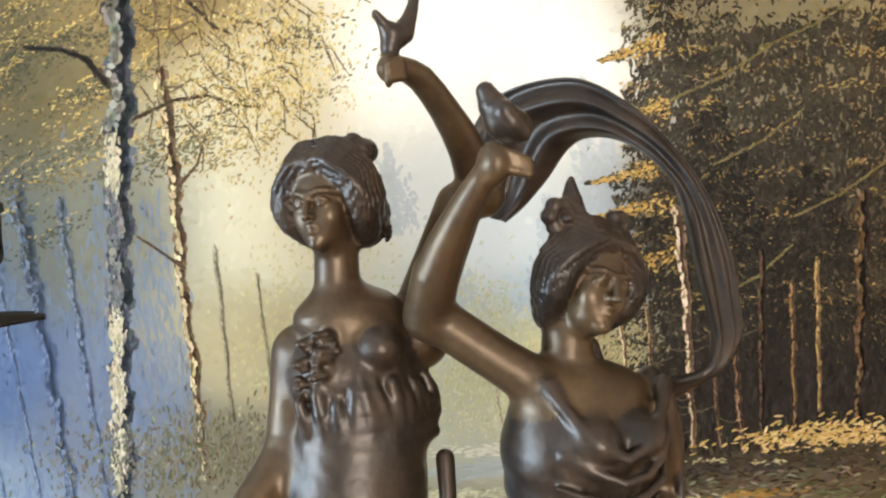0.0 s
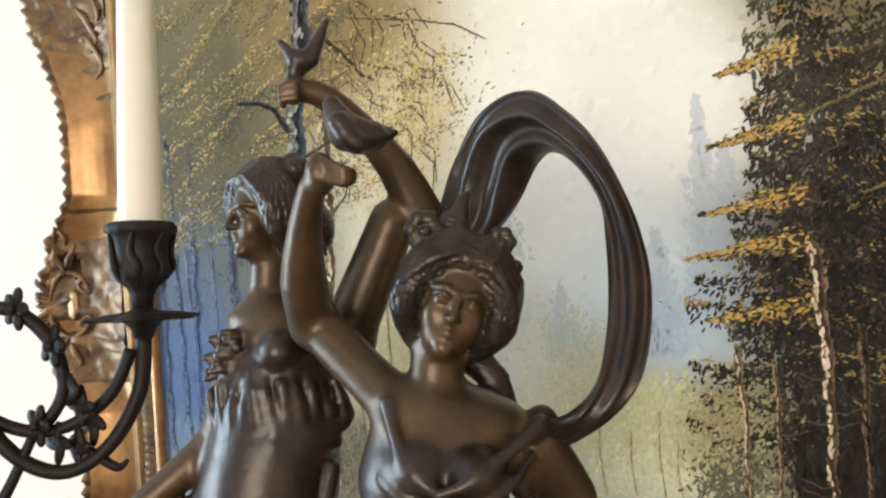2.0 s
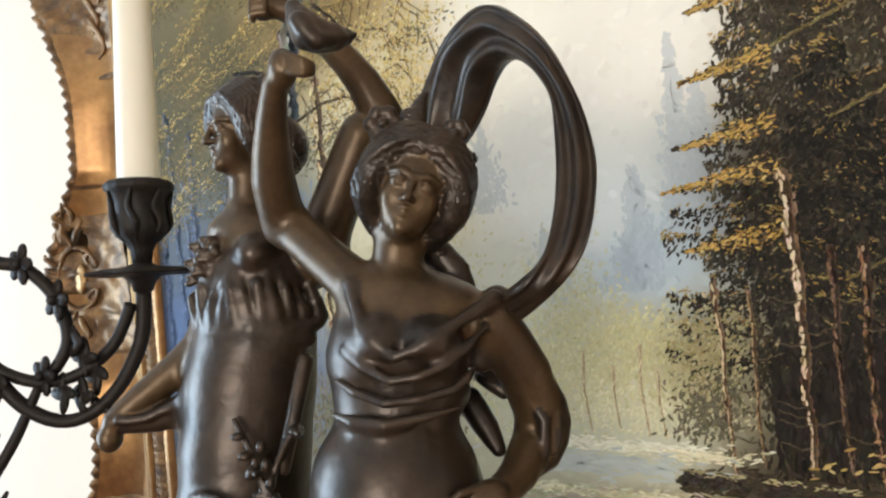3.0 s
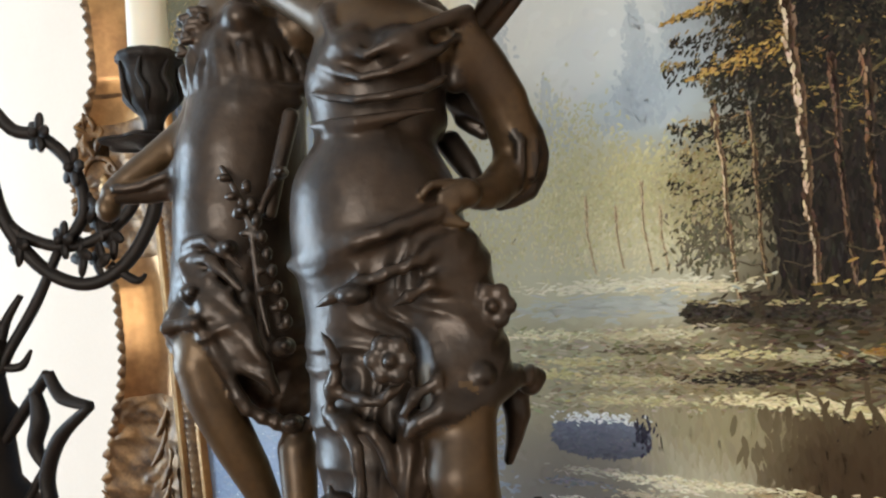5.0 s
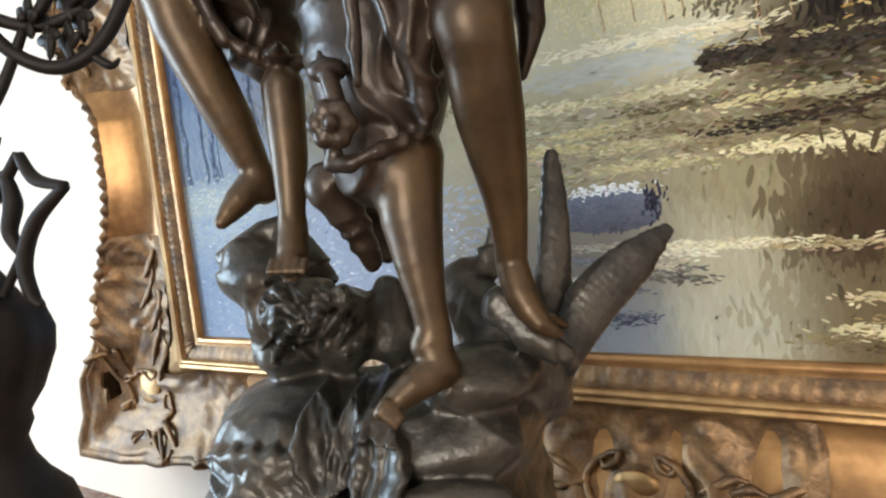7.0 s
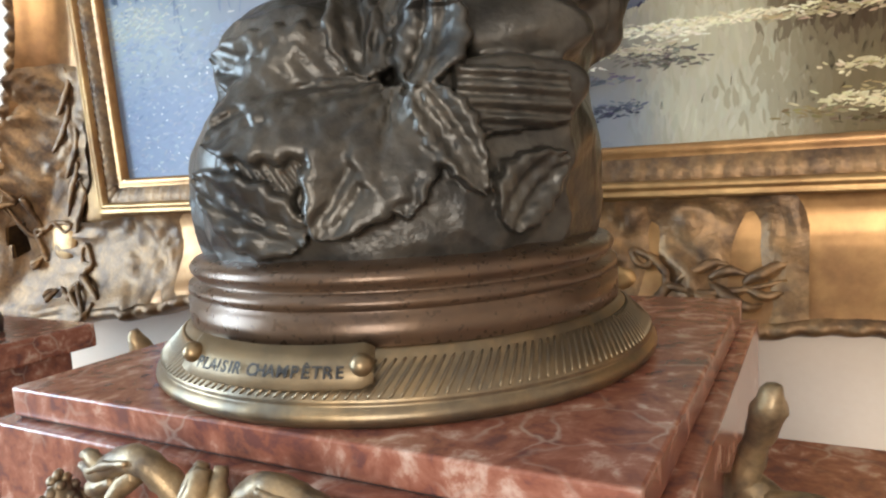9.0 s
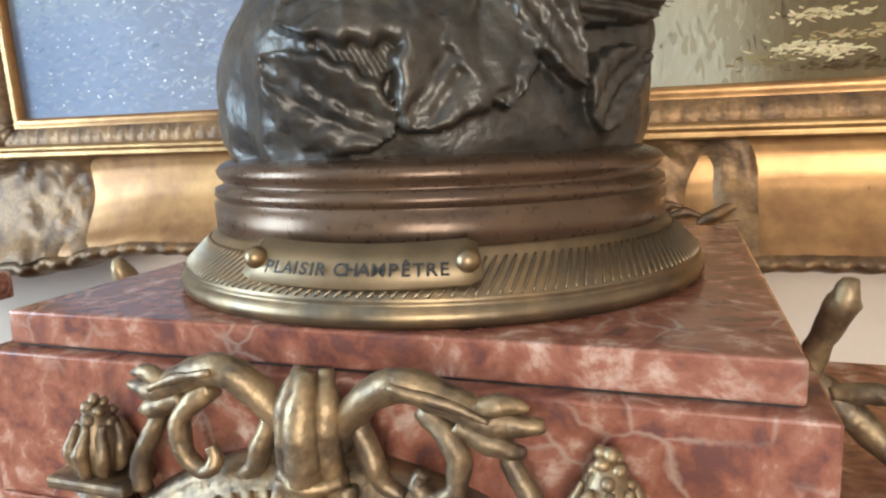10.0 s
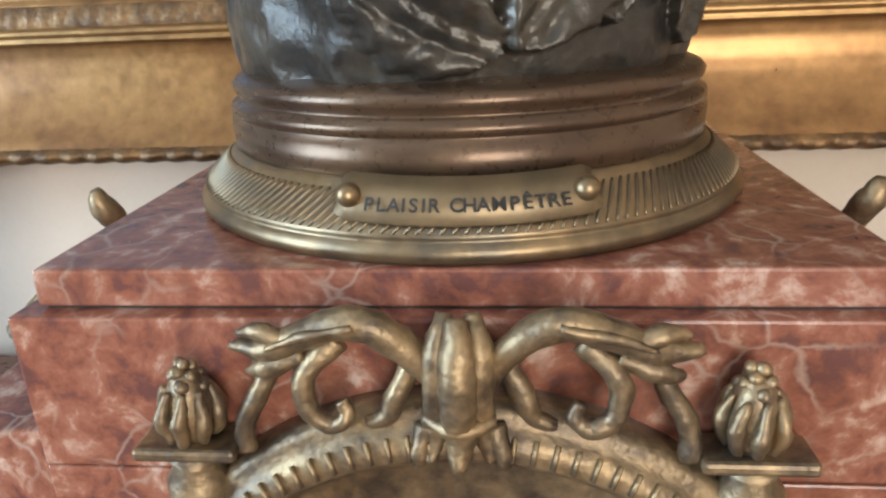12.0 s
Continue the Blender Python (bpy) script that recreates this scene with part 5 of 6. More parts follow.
# sunlit leaf trees across the clearing
for cx, cz, rx, rz, col, num in ((0.024, 1.513, 0.014, 0.012, (188, 176, 118), 700), (0.0, 1.50, 0.02, 0.016, (176, 166, 116), 800), (0.045, 1.497, 0.012, 0.012, (168, 158, 112), 500), (-0.02, 1.535, 0.016, 0.02, (168, 162, 118), 600), (-0.03, 1.50, 0.02, 0.016, (186, 178, 130), 600), (-0.125, 1.54, 0.03, 0.035, (170, 156, 108), 900), (-0.1, 1.49, 0.03, 0.016, (176, 166, 120), 500), (0.02, 1.475, 0.03, 0.007, (196, 186, 146), 500)):
    brush.cloud(cx, cz, rx, rz, num, 0.0042, 0.0022, 1.2, col, 9, 0.45, 0.7)
for tx, z0, z1 in ((0.0225, 1.512, 1.463), (0.032, 1.497, 1.463), (-0.012, 1.508, 1.466), (0.006, 1.50, 1.468)):
    brush.line([(tx, z0), (tx - 0.001, (z0 + z1) / 2), (tx + 0.001, z1)], 0.0019, (184, 150, 112), 8, (206, 182, 140), 0.35)
# blue shade between the trunks of the near grove
for k in range(20):
    tx = g.uniform(-0.41, -0.20)
    brush.cloud(tx, g.uniform(1.45, 1.60), 0.006, 0.03, 90, 0.014, 0.003, 1.55, (92, 106, 132), 5, 0.5, 0.12)
for tx, top, w, lean, col in ((-0.385, 1.72, 0.010, 0.012, (70, 84, 116)), (-0.355, 1.70, 0.012, -0.008, (66, 80, 112)), (-0.313, 1.66, 0.014, 0.008, (78, 90, 118)), (-0.285, 1.64, 0.007, 0.004, (92, 104, 130)), (-0.37, 1.66, 0.006, 0.016, (98, 112, 140)), (-0.402, 1.68, 0.011, 0.004, (62, 74, 104)), (-0.335, 1.62, 0.005, 0.006, (104, 116, 140)), (-0.185, 1.60, 0.004, -0.004, (116, 104, 84)), (-0.16, 1.58, 0.003, 0.003, (134, 120, 92))):
    brush.line([(tx, top), (tx + lean * 0.5, (top + 1.42) / 2), (tx + lean, 1.42)], w, col, 4, [c + 26 for c in col], 0.5)
# foliage in slanting sprays, ochre where the sun strikes it
for k in range(210):
    cx, cz = g.uniform(-0.415, -0.10), g.uniform(1.62, 1.88)
    if (cx > -0.17 and g.random() < 0.6) or (cz < 1.66 and -0.28 < cx):
        continue
    num = 90
    a = g.normal(0.42, 0.14)
    t = g.normal(0, 0.020, num)
    s = -np.abs(g.normal(0, 0.006, num))
    shade = [(74, 68, 44), (96, 82, 48), (60, 58, 42), (126, 104, 58), (88, 80, 54)][k % 5]
    brush.dabs(cx + t * math.cos(a) - s * math.sin(a), cz + t * math.sin(a) + s, 0.0040, 0.0017, a + g.normal(0, 0.5, num), shade, 10, 0.3)
    m = 26 if k % 2 else 12
    t = g.normal(0.004, 0.016, m)
    brush.dabs(cx + t * math.cos(a), cz + t * math.sin(a) + g.normal(0.001, 0.0015, m), 0.0036, 0.0013, a + g.normal(0, 0.3, m), (182, 150, 84), 14, 0.1)
# the two great trunks and their boughs
brush.line([(-0.214, 1.89), (-0.2248, 1.7606), (-0.2411, 1.6566), (-0.2561, 1.5467), (-0.268, 1.4385)], 0.020, (66, 68, 74), 12, (120, 116, 104))
for k in range(60):
    t = g.random()
    zz = 1.69 - 0.25 * t
    brush.cloud(-0.2365 - 0.031 * t - 0.005, zz, 0.0022, 0.004, 14, 0.006, 0.0022, 1.5, (176, 164, 134) if t < 0.2 or t > 0.5 else (92, 92, 92), 12, 0.05, 0.2)
brush.line([(-0.2056, 1.7134), (-0.2055, 1.6604), (-0.2099, 1.5732), (-0.2083, 1.528), (-0.2114, 1.4471)], 0.0088, (104, 80, 56), 12, (186, 164, 122))
brush.line([(-0.2415, 1.7102), (-0.252, 1.727), (-0.27, 1.735), (-0.2902, 1.7383)], 0.0062, (62, 54, 44), 8)
brush.line([(-0.2261, 1.6873), (-0.20, 1.696), (-0.1765, 1.6964), (-0.16, 1.689), (-0.1448, 1.6862)], 0.0036, (88, 72, 50), 8)
brush.line([(-0.20, 1.77), (-0.1832, 1.7558), (-0.168, 1.738), (-0.158, 1.733)], 0.004, (70, 58, 44), 8)
brush.line([(-0.21, 1.79), (-0.16, 1.775), (-0.12, 1.765), (-0.09, 1.755), (-0.07, 1.742)], 0.0015, (120, 106, 84), 8)
brush.line([(-0.205, 1.64), (-0.19, 1.655), (-0.18, 1.675)], 0.0024, (92, 72, 50), 8)
brush.line([(-0.208, 1.59), (-0.225, 1.605), (-0.235, 1.612)], 0.0024, (92, 72, 50), 8)
for k in range(60):
    bx, bz = g.uniform(-0.22, -0.11), g.uniform(1.67, 1.79)
    a = g.uniform(-1.1, 0.5)
    brush.line([(bx, bz), (bx + 0.014 * math.cos(a), bz + 0.014 * math.sin(a)), (bx + 0.026 * math.cos(a - 0.5), bz + 0.026 * math.sin(a - 0.5) - 0.004)], 0.0011, (100, 84, 60), 10)
brush.cloud(-0.125, 1.715, 0.022, 0.03, 1100, 0.0034, 0.0016, 1.35, (186, 164, 104), 15, 0.15, 0.5)
brush.cloud(-0.16, 1.70, 0.02, 0.03, 700, 0.0034, 0.0016, 1.2, (150, 126, 76), 15, 0.15, 0.5)
# undergrowth and blue water below the grove
brush.cloud(-0.22, 1.465, 0.05, 0.014, 1300, 0.006, 0.0022, 1.4, (88, 82, 62), 16, 0.3, 0.5)
brush.cloud(-0.38, 1.40, 0.03, 0.010, 300, 0.007, 0.002, 0.1, (168, 170, 158), 12, 0.3, 0.2)
num = 1500
brush.dabs(g.uniform(-0.41, -0.08, num), g.uniform(1.285, 1.39, num), 0.010, 0.003, g.normal(0.15, 0.3, num), (128, 142, 164), 7, 0.4)
brush.dabs(g.uniform(-0.41, -0.08, 500), g.uniform(1.285, 1.38, 500), 0.007, 0.0024, g.normal(0.2, 0.4, 500), (152, 160, 170), 8, 0.3)
brush.dabs(g.uniform(-0.41, -0.10, 90), g.uniform(1.29, 1.37, 90), 0.003, 0.0018, g.normal(0, 0.3, 90), (202, 206, 210), 8, 0)


def spruce(x0, top, foot, spread, dark, gold, tiers, gilded=0.3):
    """A spruce: tier on tier of drooping boughs, with sunlit sprays along their upper edges."""
    for k in range(tiers):
        t = (k + 0.5 + g.uniform(-0.3, 0.3)) / tiers
        for side in (-1, 1):
            reach = spread * (0.10 + 0.90 * t ** 0.8) * g.uniform(0.62, 1.12)
            root = top + (foot - top) * t + g.uniform(-0.004, 0.004)
            num = int(45 + 1500 * reach)
            s = g.random(num) ** 0.75
            droop = -0.20 * reach * s + 0.16 * reach * s * s
            hang = np.abs(g.normal(0, 1, num)) * (0.012 * (1 - 0.72 * s) + 0.0012)
            brush.dabs(x0 + side * reach * s, root + droop - hang, 0.0042, 0.0019, g.normal(-1.5708 + side * 0.55, 0.45, num), [0.72 * c for c in dark], 6, 0.12)
            m = int(num * gilded * g.uniform(0.1, 1.0))
            m = int(0.7 * m)
            s = 1 - g.random(m) ** 1.4 * 0.75
            droop = -0.20 * reach * s + 0.16 * reach * s * s
            brush.dabs(x0 + side * reach * s, root + droop + g.normal(0, 0.0016, m), 0.0034, 0.0013, g.normal(side * -0.4, 0.4, m), [0.86 * c for c in gold], 14, 0.15)


# the deep wood: gloom first, then the spruces from far to near
num = 9000
xx = 0.088 + np.abs(g.normal(0, 0.16, num)) + g.normal(0, 0.006, num)
brush.dabs(xx, g.uniform(1.445, 1.70, num), 0.009, 0.0034, g.normal(1.55, 0.35, num), (38, 32, 24), 6, 0.2)
for fx, ft, fb, sp, dark, gold, tiers, gilded in ((0.36, 1.98, 1.50, 0.12, (76, 64, 42), (158, 130, 74), 20, 0.5), (0.27, 1.95, 1.50, 0.11, (70, 58, 38), (168, 136, 76), 20, 0.5), (0.20, 1.98, 1.50, 0.10, (58, 50, 34), (150, 122, 68), 22, 0.45), (0.112, 1.86, 1.50, 0.058, (82, 74, 54), (140, 118, 74), 20, 0.35), (0.15, 1.92, 1.49, 0.085, (48, 41, 30), (128, 104, 60), 24, 0.25), (0.245, 1.78, 1.47, 0.07, (44, 37, 26), (120, 94, 54), 18, 0.25), (0.105, 1.735, 1.535, 0.068, (46, 39, 28), (152, 122, 66), 13, 0.5), (0.13, 1.66, 1.50, 0.062, (30, 25, 19), (92, 76, 48), 14, 0.15), (0.092, 1.60, 1.505, 0.052, (42, 36, 26), (146, 120, 68), 7, 0.35), (0.185, 1.62, 1.48, 0.06, (34, 28, 20), (96, 78, 48), 12, 0.15)):
    spruce(fx, ft, fb, sp, dark, gold, tiers, gilded)
for zz, reach in ((1.663, 0.046), (1.628, 0.054), (1.605, 0.060), (1.572, 0.058), (1.70, 0.042)):
    for k in range(4):
        num = 90
        s = g.random(num)
        brush.dabs(0.104 - reach * s * g.uniform(0.85, 1.05), zz - 0.008 * s + g.normal(0, 0.0035, num) * (1.1 - s), 0.0036, 0.0015, g.normal(3.5, 0.4, num), [(74, 60, 36), (132, 104, 54), (48, 40, 28), (168, 134, 72)][k], 12, 0.05)
for bx, bz, ln in ((0.135, 1.675, 0.06), (0.155, 1.635, 0.05), (0.15, 1.555, 0.04), (0.19, 1.70, 0.06), (0.20, 1.60, 0.05)):
    brush.line([(bx - ln / 2, bz - 0.010), (bx, bz), (bx + ln / 2, bz + 0.016)], 0.0018, (128, 112, 66), 14)
# twilight under the boughs, and the lit trunks
num = 2600
brush.dabs(0.09 + np.abs(g.normal(0, 0.12, num)), g.normal(1.482, 0.018, num), 0.010, 0.003, g.normal(1.55, 0.15, num), (31, 25, 20), 6, 0.05)
brush.cloud(0.058, 1.478, 0.010, 0.010, 500, 0.005, 0.002, 1.2, (72, 66, 50), 10, 0.25, 0.6)
brush.cloud(0.058, 1.51, 0.010, 0.012, 400, 0.004, 0.002, 0.6, (140, 128, 88), 12, 0.3, 0.6)
for pts, w, col, lit in (([(0.1045, 1.60), (0.1076, 1.533), (0.1060, 1.49), (0.1070, 1.448)], 0.0058, (112, 86, 64), (206, 180, 146)), ([(0.0655, 1.545), (0.0677, 1.516), (0.0668, 1.48), (0.0690, 1.446)], 0.0032, (112, 86, 64), (192, 164, 126)), ([(0.083, 1.54), (0.0836, 1.516), (0.0822, 1.48), (0.0830, 1.451)], 0.0024, (104, 82, 60), (160, 132, 96)), ([(0.123, 1.56), (0.1215, 1.50), (0.1225, 1.450)], 0.0036, (72, 54, 42), (110, 84, 64)), ([(0.137, 1.56), (0.1345, 1.50), (0.1360, 1.446)], 0.0044, (70, 54, 42), (128, 98, 70)), ([(0.1535, 1.57), (0.150, 1.50), (0.1475, 1.433)], 0.005, (46, 36, 28), (84, 64, 46)), ([(0.185, 1.56), (0.183, 1.47)], 0.003, (134, 104, 66), (182, 146, 90)), ([(0.2131, 1.60), (0.209, 1.52), (0.2054, 1.448)], 0.008, (44, 33, 26), (92, 68, 44)), ([(0.17, 1.55), (0.168, 1.46)], 0.003, (84, 64, 44), (150, 116, 70)), ([(0.245, 1.6), (0.242, 1.45)], 0.008, (52, 40, 30), (120, 92, 56))):
    brush.line(pts, w, col, 10, lit)
for k in range(16):
    tx, tz, sd = g.choice([0.1062, 0.1068, 0.0825, 0.135]), g.uniform(1.455, 1.54), g.choice([-1, 1])
    brush.line([(tx, tz), (tx + sd * 0.005, tz - 0.001), (tx + sd * 0.013, tz + 0.002)], 0.0008, (84, 72, 54), 10)
brush.cloud(0.19, 1.452, 0.03, 0.005, 500, 0.006, 0.0018, 0.2, (170, 138, 84), 16, 0.1, 0.4)
# far shore, bank and rapids
brush.cloud(0.005, 1.4555, 0.03, 0.0018, 260, 0.008, 0.0014, 0.03, (204, 198, 172), 8, 0.1, 0.1)
brush.cloud(0.045, 1.4525, 0.016, 0.0018, 180, 0.006, 0.0014, -0.05, (196, 184, 150), 10, 0.1, 0.1)
brush.cloud(-0.01, 1.444, 0.03, 0.003, 300, 0.012, 0.0022, 0.0, (160, 164, 160), 5, 0.3, 0.05)
num = 1500
brush.dabs(g.uniform(0.04, 0.41, num), g.normal(1.437, 0.0042, num), 0.008, 0.003, g.normal(0, 0.25, num), (50, 42, 31), 8, 0.1)
for rx, rz, rw in ((0.046, 1.4405, 0.009), (0.064, 1.4395, 0.010), (0.092, 1.438, 0.012), (0.115, 1.437, 0.012), (0.15, 1.434, 0.014)):
    t = g.random(160) * math.pi
    brush.dabs(rx + rw * np.cos(t) * g.random(160) ** 0.4, rz - 0.004 + 0.0075 * np.sin(t) * g.random(160) ** 0.5, 0.005, 0.0024, g.normal(0.1, 0.4, 160), (52, 45, 37), 9, 0)
    brush.dabs(rx + g.uniform(-0.8, 0.8, 24) * rw, rz + 0.0035 + g.normal(0, 0.0008, 24), 0.004, 0.001, g.normal(0, 0.2, 24), (150, 136, 100), 12, 0)
num = 3400
xx, zz = g.uniform(-0.07, 0.40, num), g.uniform(1.38, 1.432, num)
brush.dabs(xx, zz, 0.008, 0.0021, g.normal(0.05, 0.2, num), tone(xx, zz), 17, 0)
for cx, cz, rx, col in ((-0.045, 1.4275, 0.016, (196, 186, 152)), (0.0, 1.4265, 0.018, (178, 168, 134)), (0.028, 1.428, 0.010, (184, 174, 140)), (0.066, 1.416, 0.014, (190, 176, 128)), (0.10, 1.414, 0.014, (150, 142, 110)), (0.03, 1.418, 0.020, (92, 82, 62)), (0.085, 1.404, 0.022, (54, 45, 33)), (0.06, 1.401, 0.012, (44, 37, 30)), (0.125, 1.408, 0.02, (52, 42, 30)), (-0.03, 1.411, 0.014, (178, 166, 122)), (-0.05, 1.4035, 0.014, (186, 174, 128)), (0.0, 1.4005, 0.018, (170, 158, 120)), (0.02, 1.407, 0.015, (112, 100, 74)), (0.005, 1.389, 0.020, (176, 164, 124)), (0.072, 1.3915, 0.016, (198, 184, 142)), (0.10, 1.3885, 0.018, (206, 192, 150)), (0.13, 1.3865, 0.02, (186, 170, 128)), (0.105, 1.379, 0.016, (40, 33, 26)), (0.125, 1.374, 0.018, (36, 27, 20)), (0.20, 1.38, 0.04, (90, 74, 48)), (0.045, 1.396, 0.014, (126, 113, 84)), (0.14, 1.417, 0.012, (128, 96, 48))):
    brush.cloud(cx, cz, rx, 0.0016, int(6500 * rx), 0.006, 0.0016, 0.02, col, 12, 0.05, 0.16)
# smooth pool, brown in the shade of the wood
num = 1500
xx, zz = g.uniform(0.0, 0.10, num), g.uniform(1.285, 1.382, num)
brush.dabs(xx, zz, 0.016, 0.004, g.normal(1.55, 0.15, num), tone(xx, zz), 3, 0)
num = 1900
xx = 0.080 + np.abs(g.normal(0, 0.09, num)) + g.normal(0, 0.010, num)
brush.dabs(xx, g.normal(1.356, 0.013, num), 0.014, 0.004, g.normal(1.55, 0.1, num), (58, 45, 30), 3, 0.55)
brush.cloud(0.10, 1.31, 0.02, 0.012, 500, 0.012, 0.004, 1.5, (96, 84, 60), 3, 0.7, 0.15)
# blue boulder with foam along its crest
t, r = g.uniform(0, 2 * math.pi, 1500), g.random(1500) ** 0.45
bx, bz = -0.020 + 0.031 * r * np.cos(t), 1.3655 + 0.0115 * r * np.sign(np.sin(t)) * np.abs(np.sin(t)) ** 0.7
shade = np.clip((bz - 1.353) / 0.025, 0, 1)[:, None]
brush.dabs(bx, bz, 0.006, 0.0026, g.normal(0.1, 0.5, 1500), np.array((66, 68, 80)) + shade * np.array((26, 32, 44)), 5, 0.2)
brush.cloud(-0.020, 1.3775, 0.013, 0.0016, 150, 0.0036, 0.0016, 0.0, (206, 208, 206), 8, 0, 0.3)
brush.cloud(0.008, 1.369, 0.003, 0.004, 60, 0.005, 0.002, 1.3, (50, 48, 58), 6, 0, 0.3)
# white water below the boulder, and the dark stones of the near edge
for cx, cz, rx, col in ((-0.02, 1.3445, 0.016, (150, 144, 130)), (0.012, 1.3435, 0.012, (200, 192, 166)), (0.022, 1.340, 0.009, (206, 198, 172)), (0.052, 1.3435, 0.022, (196, 186, 152)), (0.10, 1.341, 0.016, (150, 132, 100)), (0.128, 1.3435, 0.008, (196, 178, 140)), (-0.04, 1.337, 0.012, (112, 112, 118)), (0.01, 1.331, 0.012, (92, 86, 80)), (0.02, 1.326, 0.010, (84, 79, 72)), (0.004, 1.334, 0.010, (176, 166, 142)), (-0.036, 1.326, 0.009, (196, 192, 176)), (-0.03, 1.320, 0.014, (92, 92, 100)), (-0.006, 1.305, 0.007, (80, 82, 92)), (-0.012, 1.3015, 0.006, (72, 74, 86)), (0.114, 1.315, 0.010, (176, 160, 122)), (0.104, 1.300, 0.009, (184, 170, 132)), (0.118, 1.297, 0.010, (196, 180, 140)), (0.09, 1.2945, 0.008, (120, 104, 74)), (0.15, 1.305, 0.02, (150, 130, 92)), (0.13, 1.290, 0.02, (78, 64, 44))):
    brush.cloud(cx, cz, rx, 0.0014, int(7000 * rx), 0.0055, 0.0015, 0.02, col, 11, 0.05, 0.2)

quads, cols = np.concatenate(brush.v), np.concatenate(brush.c)
keep = (quads[:, :, 0].min(1) > IX0 - 0.003) & (quads[:, :, 0].max(1) < IX1 + 0.003) & (quads[:, :, 1].min(1) > IZ0 - 0.003) & (quads[:, :, 1].max(1) < IZ1 + 0.003)
quads, cols = quads[keep], cols[keep]
flat = quads.reshape(-1, 3)
co = np.stack([flat[:, 0], PY - LEANF * (flat[:, 1] - IZ0) - flat[:, 2] - 0.47, flat[:, 1] - 1.17], 1)
me = bpy.data.meshes.new("brushwork")
me.vertices.add(len(co))
me.vertices.foreach_set("co", co.astype(np.float32).ravel())
me.loops.add(len(co))
me.loops.foreach_set("vertex_index", np.arange(len(co), dtype=np.int32))
me.polygons.add(len(quads))
me.polygons.foreach_set("loop_start", np.arange(0, len(co), 6, dtype=np.int32))
me.update(calc_edges=True)
attr = me.color_attributes.new("pigment", "FLOAT_COLOR", "POINT")
lin = np.repeat((cols / 255) ** 2.2, 6, axis=0)
attr.data.foreach_set("color", np.concatenate([lin, np.ones((len(lin), 1))], 1).astype(np.float32).ravel())


def paint_material():
    m = bpy.data.materials.new("oil_paint")
    m.use_nodes = True
    nt = m.node_tree
    p = nt.nodes["Principled BSDF"]
    at = nt.nodes.new("ShaderNodeAttribute")
    at.attribute_name = "pigment"
    nt.links.new(at.outputs["Color"], p.inputs["Base Color"])
    tc = nt.nodes.new("ShaderNodeTexCoord")
    nz = nt.nodes.new("ShaderNodeTexNoise")
    nz.inputs["Scale"].default_value, nz.inputs["Detail"].default_value = 900, 3
    nt.links.new(tc.outputs["Object"], nz.inputs["Vector"])
    b = nt.nodes.new("ShaderNodeBump")
    b.inputs["Strength"].default_value, b.inputs["Distance"].default_value = 0.05, 0.0005
    nt.links.new(nz.outputs["Fac"], b.inputs["Height"])
    nt.links.new(b.outputs["Normal"], p.inputs["Normal"])
    p.inputs["Roughness"].default_value = 0.6
    p.inputs["Specular IOR Level"].default_value = 0.12
    return m


oil = paint_material()
me.materials.append(oil)
strokes = new("brushwork", me)
strokes.parent = picture
tagged(strokes, "oil brush strokes of trees, mist and a stream", kind="stuff")

# underpainted canvas
NX, NZ = 120, 96
gx, gz = np.meshgrid(np.linspace(IX0 - 0.006, IX1 + 0.006, NX), np.linspace(IZ0 - 0.006, IZ1 + 0.006, NZ), indexing="ij")
cm = bpy.data.meshes.new("canvas")
cverts = [onwall(a, b, 0) for a, b in zip(gx.ravel(), gz.ravel())]
cfaces = [(i * NZ + j, (i + 1) * NZ + j, (i + 1) * NZ + j + 1, i * NZ + j + 1) for i in range(NX - 1) for j in range(NZ - 1)]
cm.from_pydata(cverts, [], cfaces)
attr = cm.color_attributes.new("pigment", "FLOAT_COLOR", "POINT")
lin = (tone(gx.ravel(), gz.ravel()) / 255) ** 2.2
attr.data.foreach_set("color", np.concatenate([lin, np.ones((len(lin), 1))], 1).astype(np.float32).ravel())
cm.materials.append(oil)
canvas = new("canvas", cm)
canvas.parent = picture


# ---- carved frame ----
def bump_at(s, centre, width):
    t = abs(s - centre) / width
    return 0.5 + 0.5 * math.cos(math.pi * t) if t < 1 else 0.0


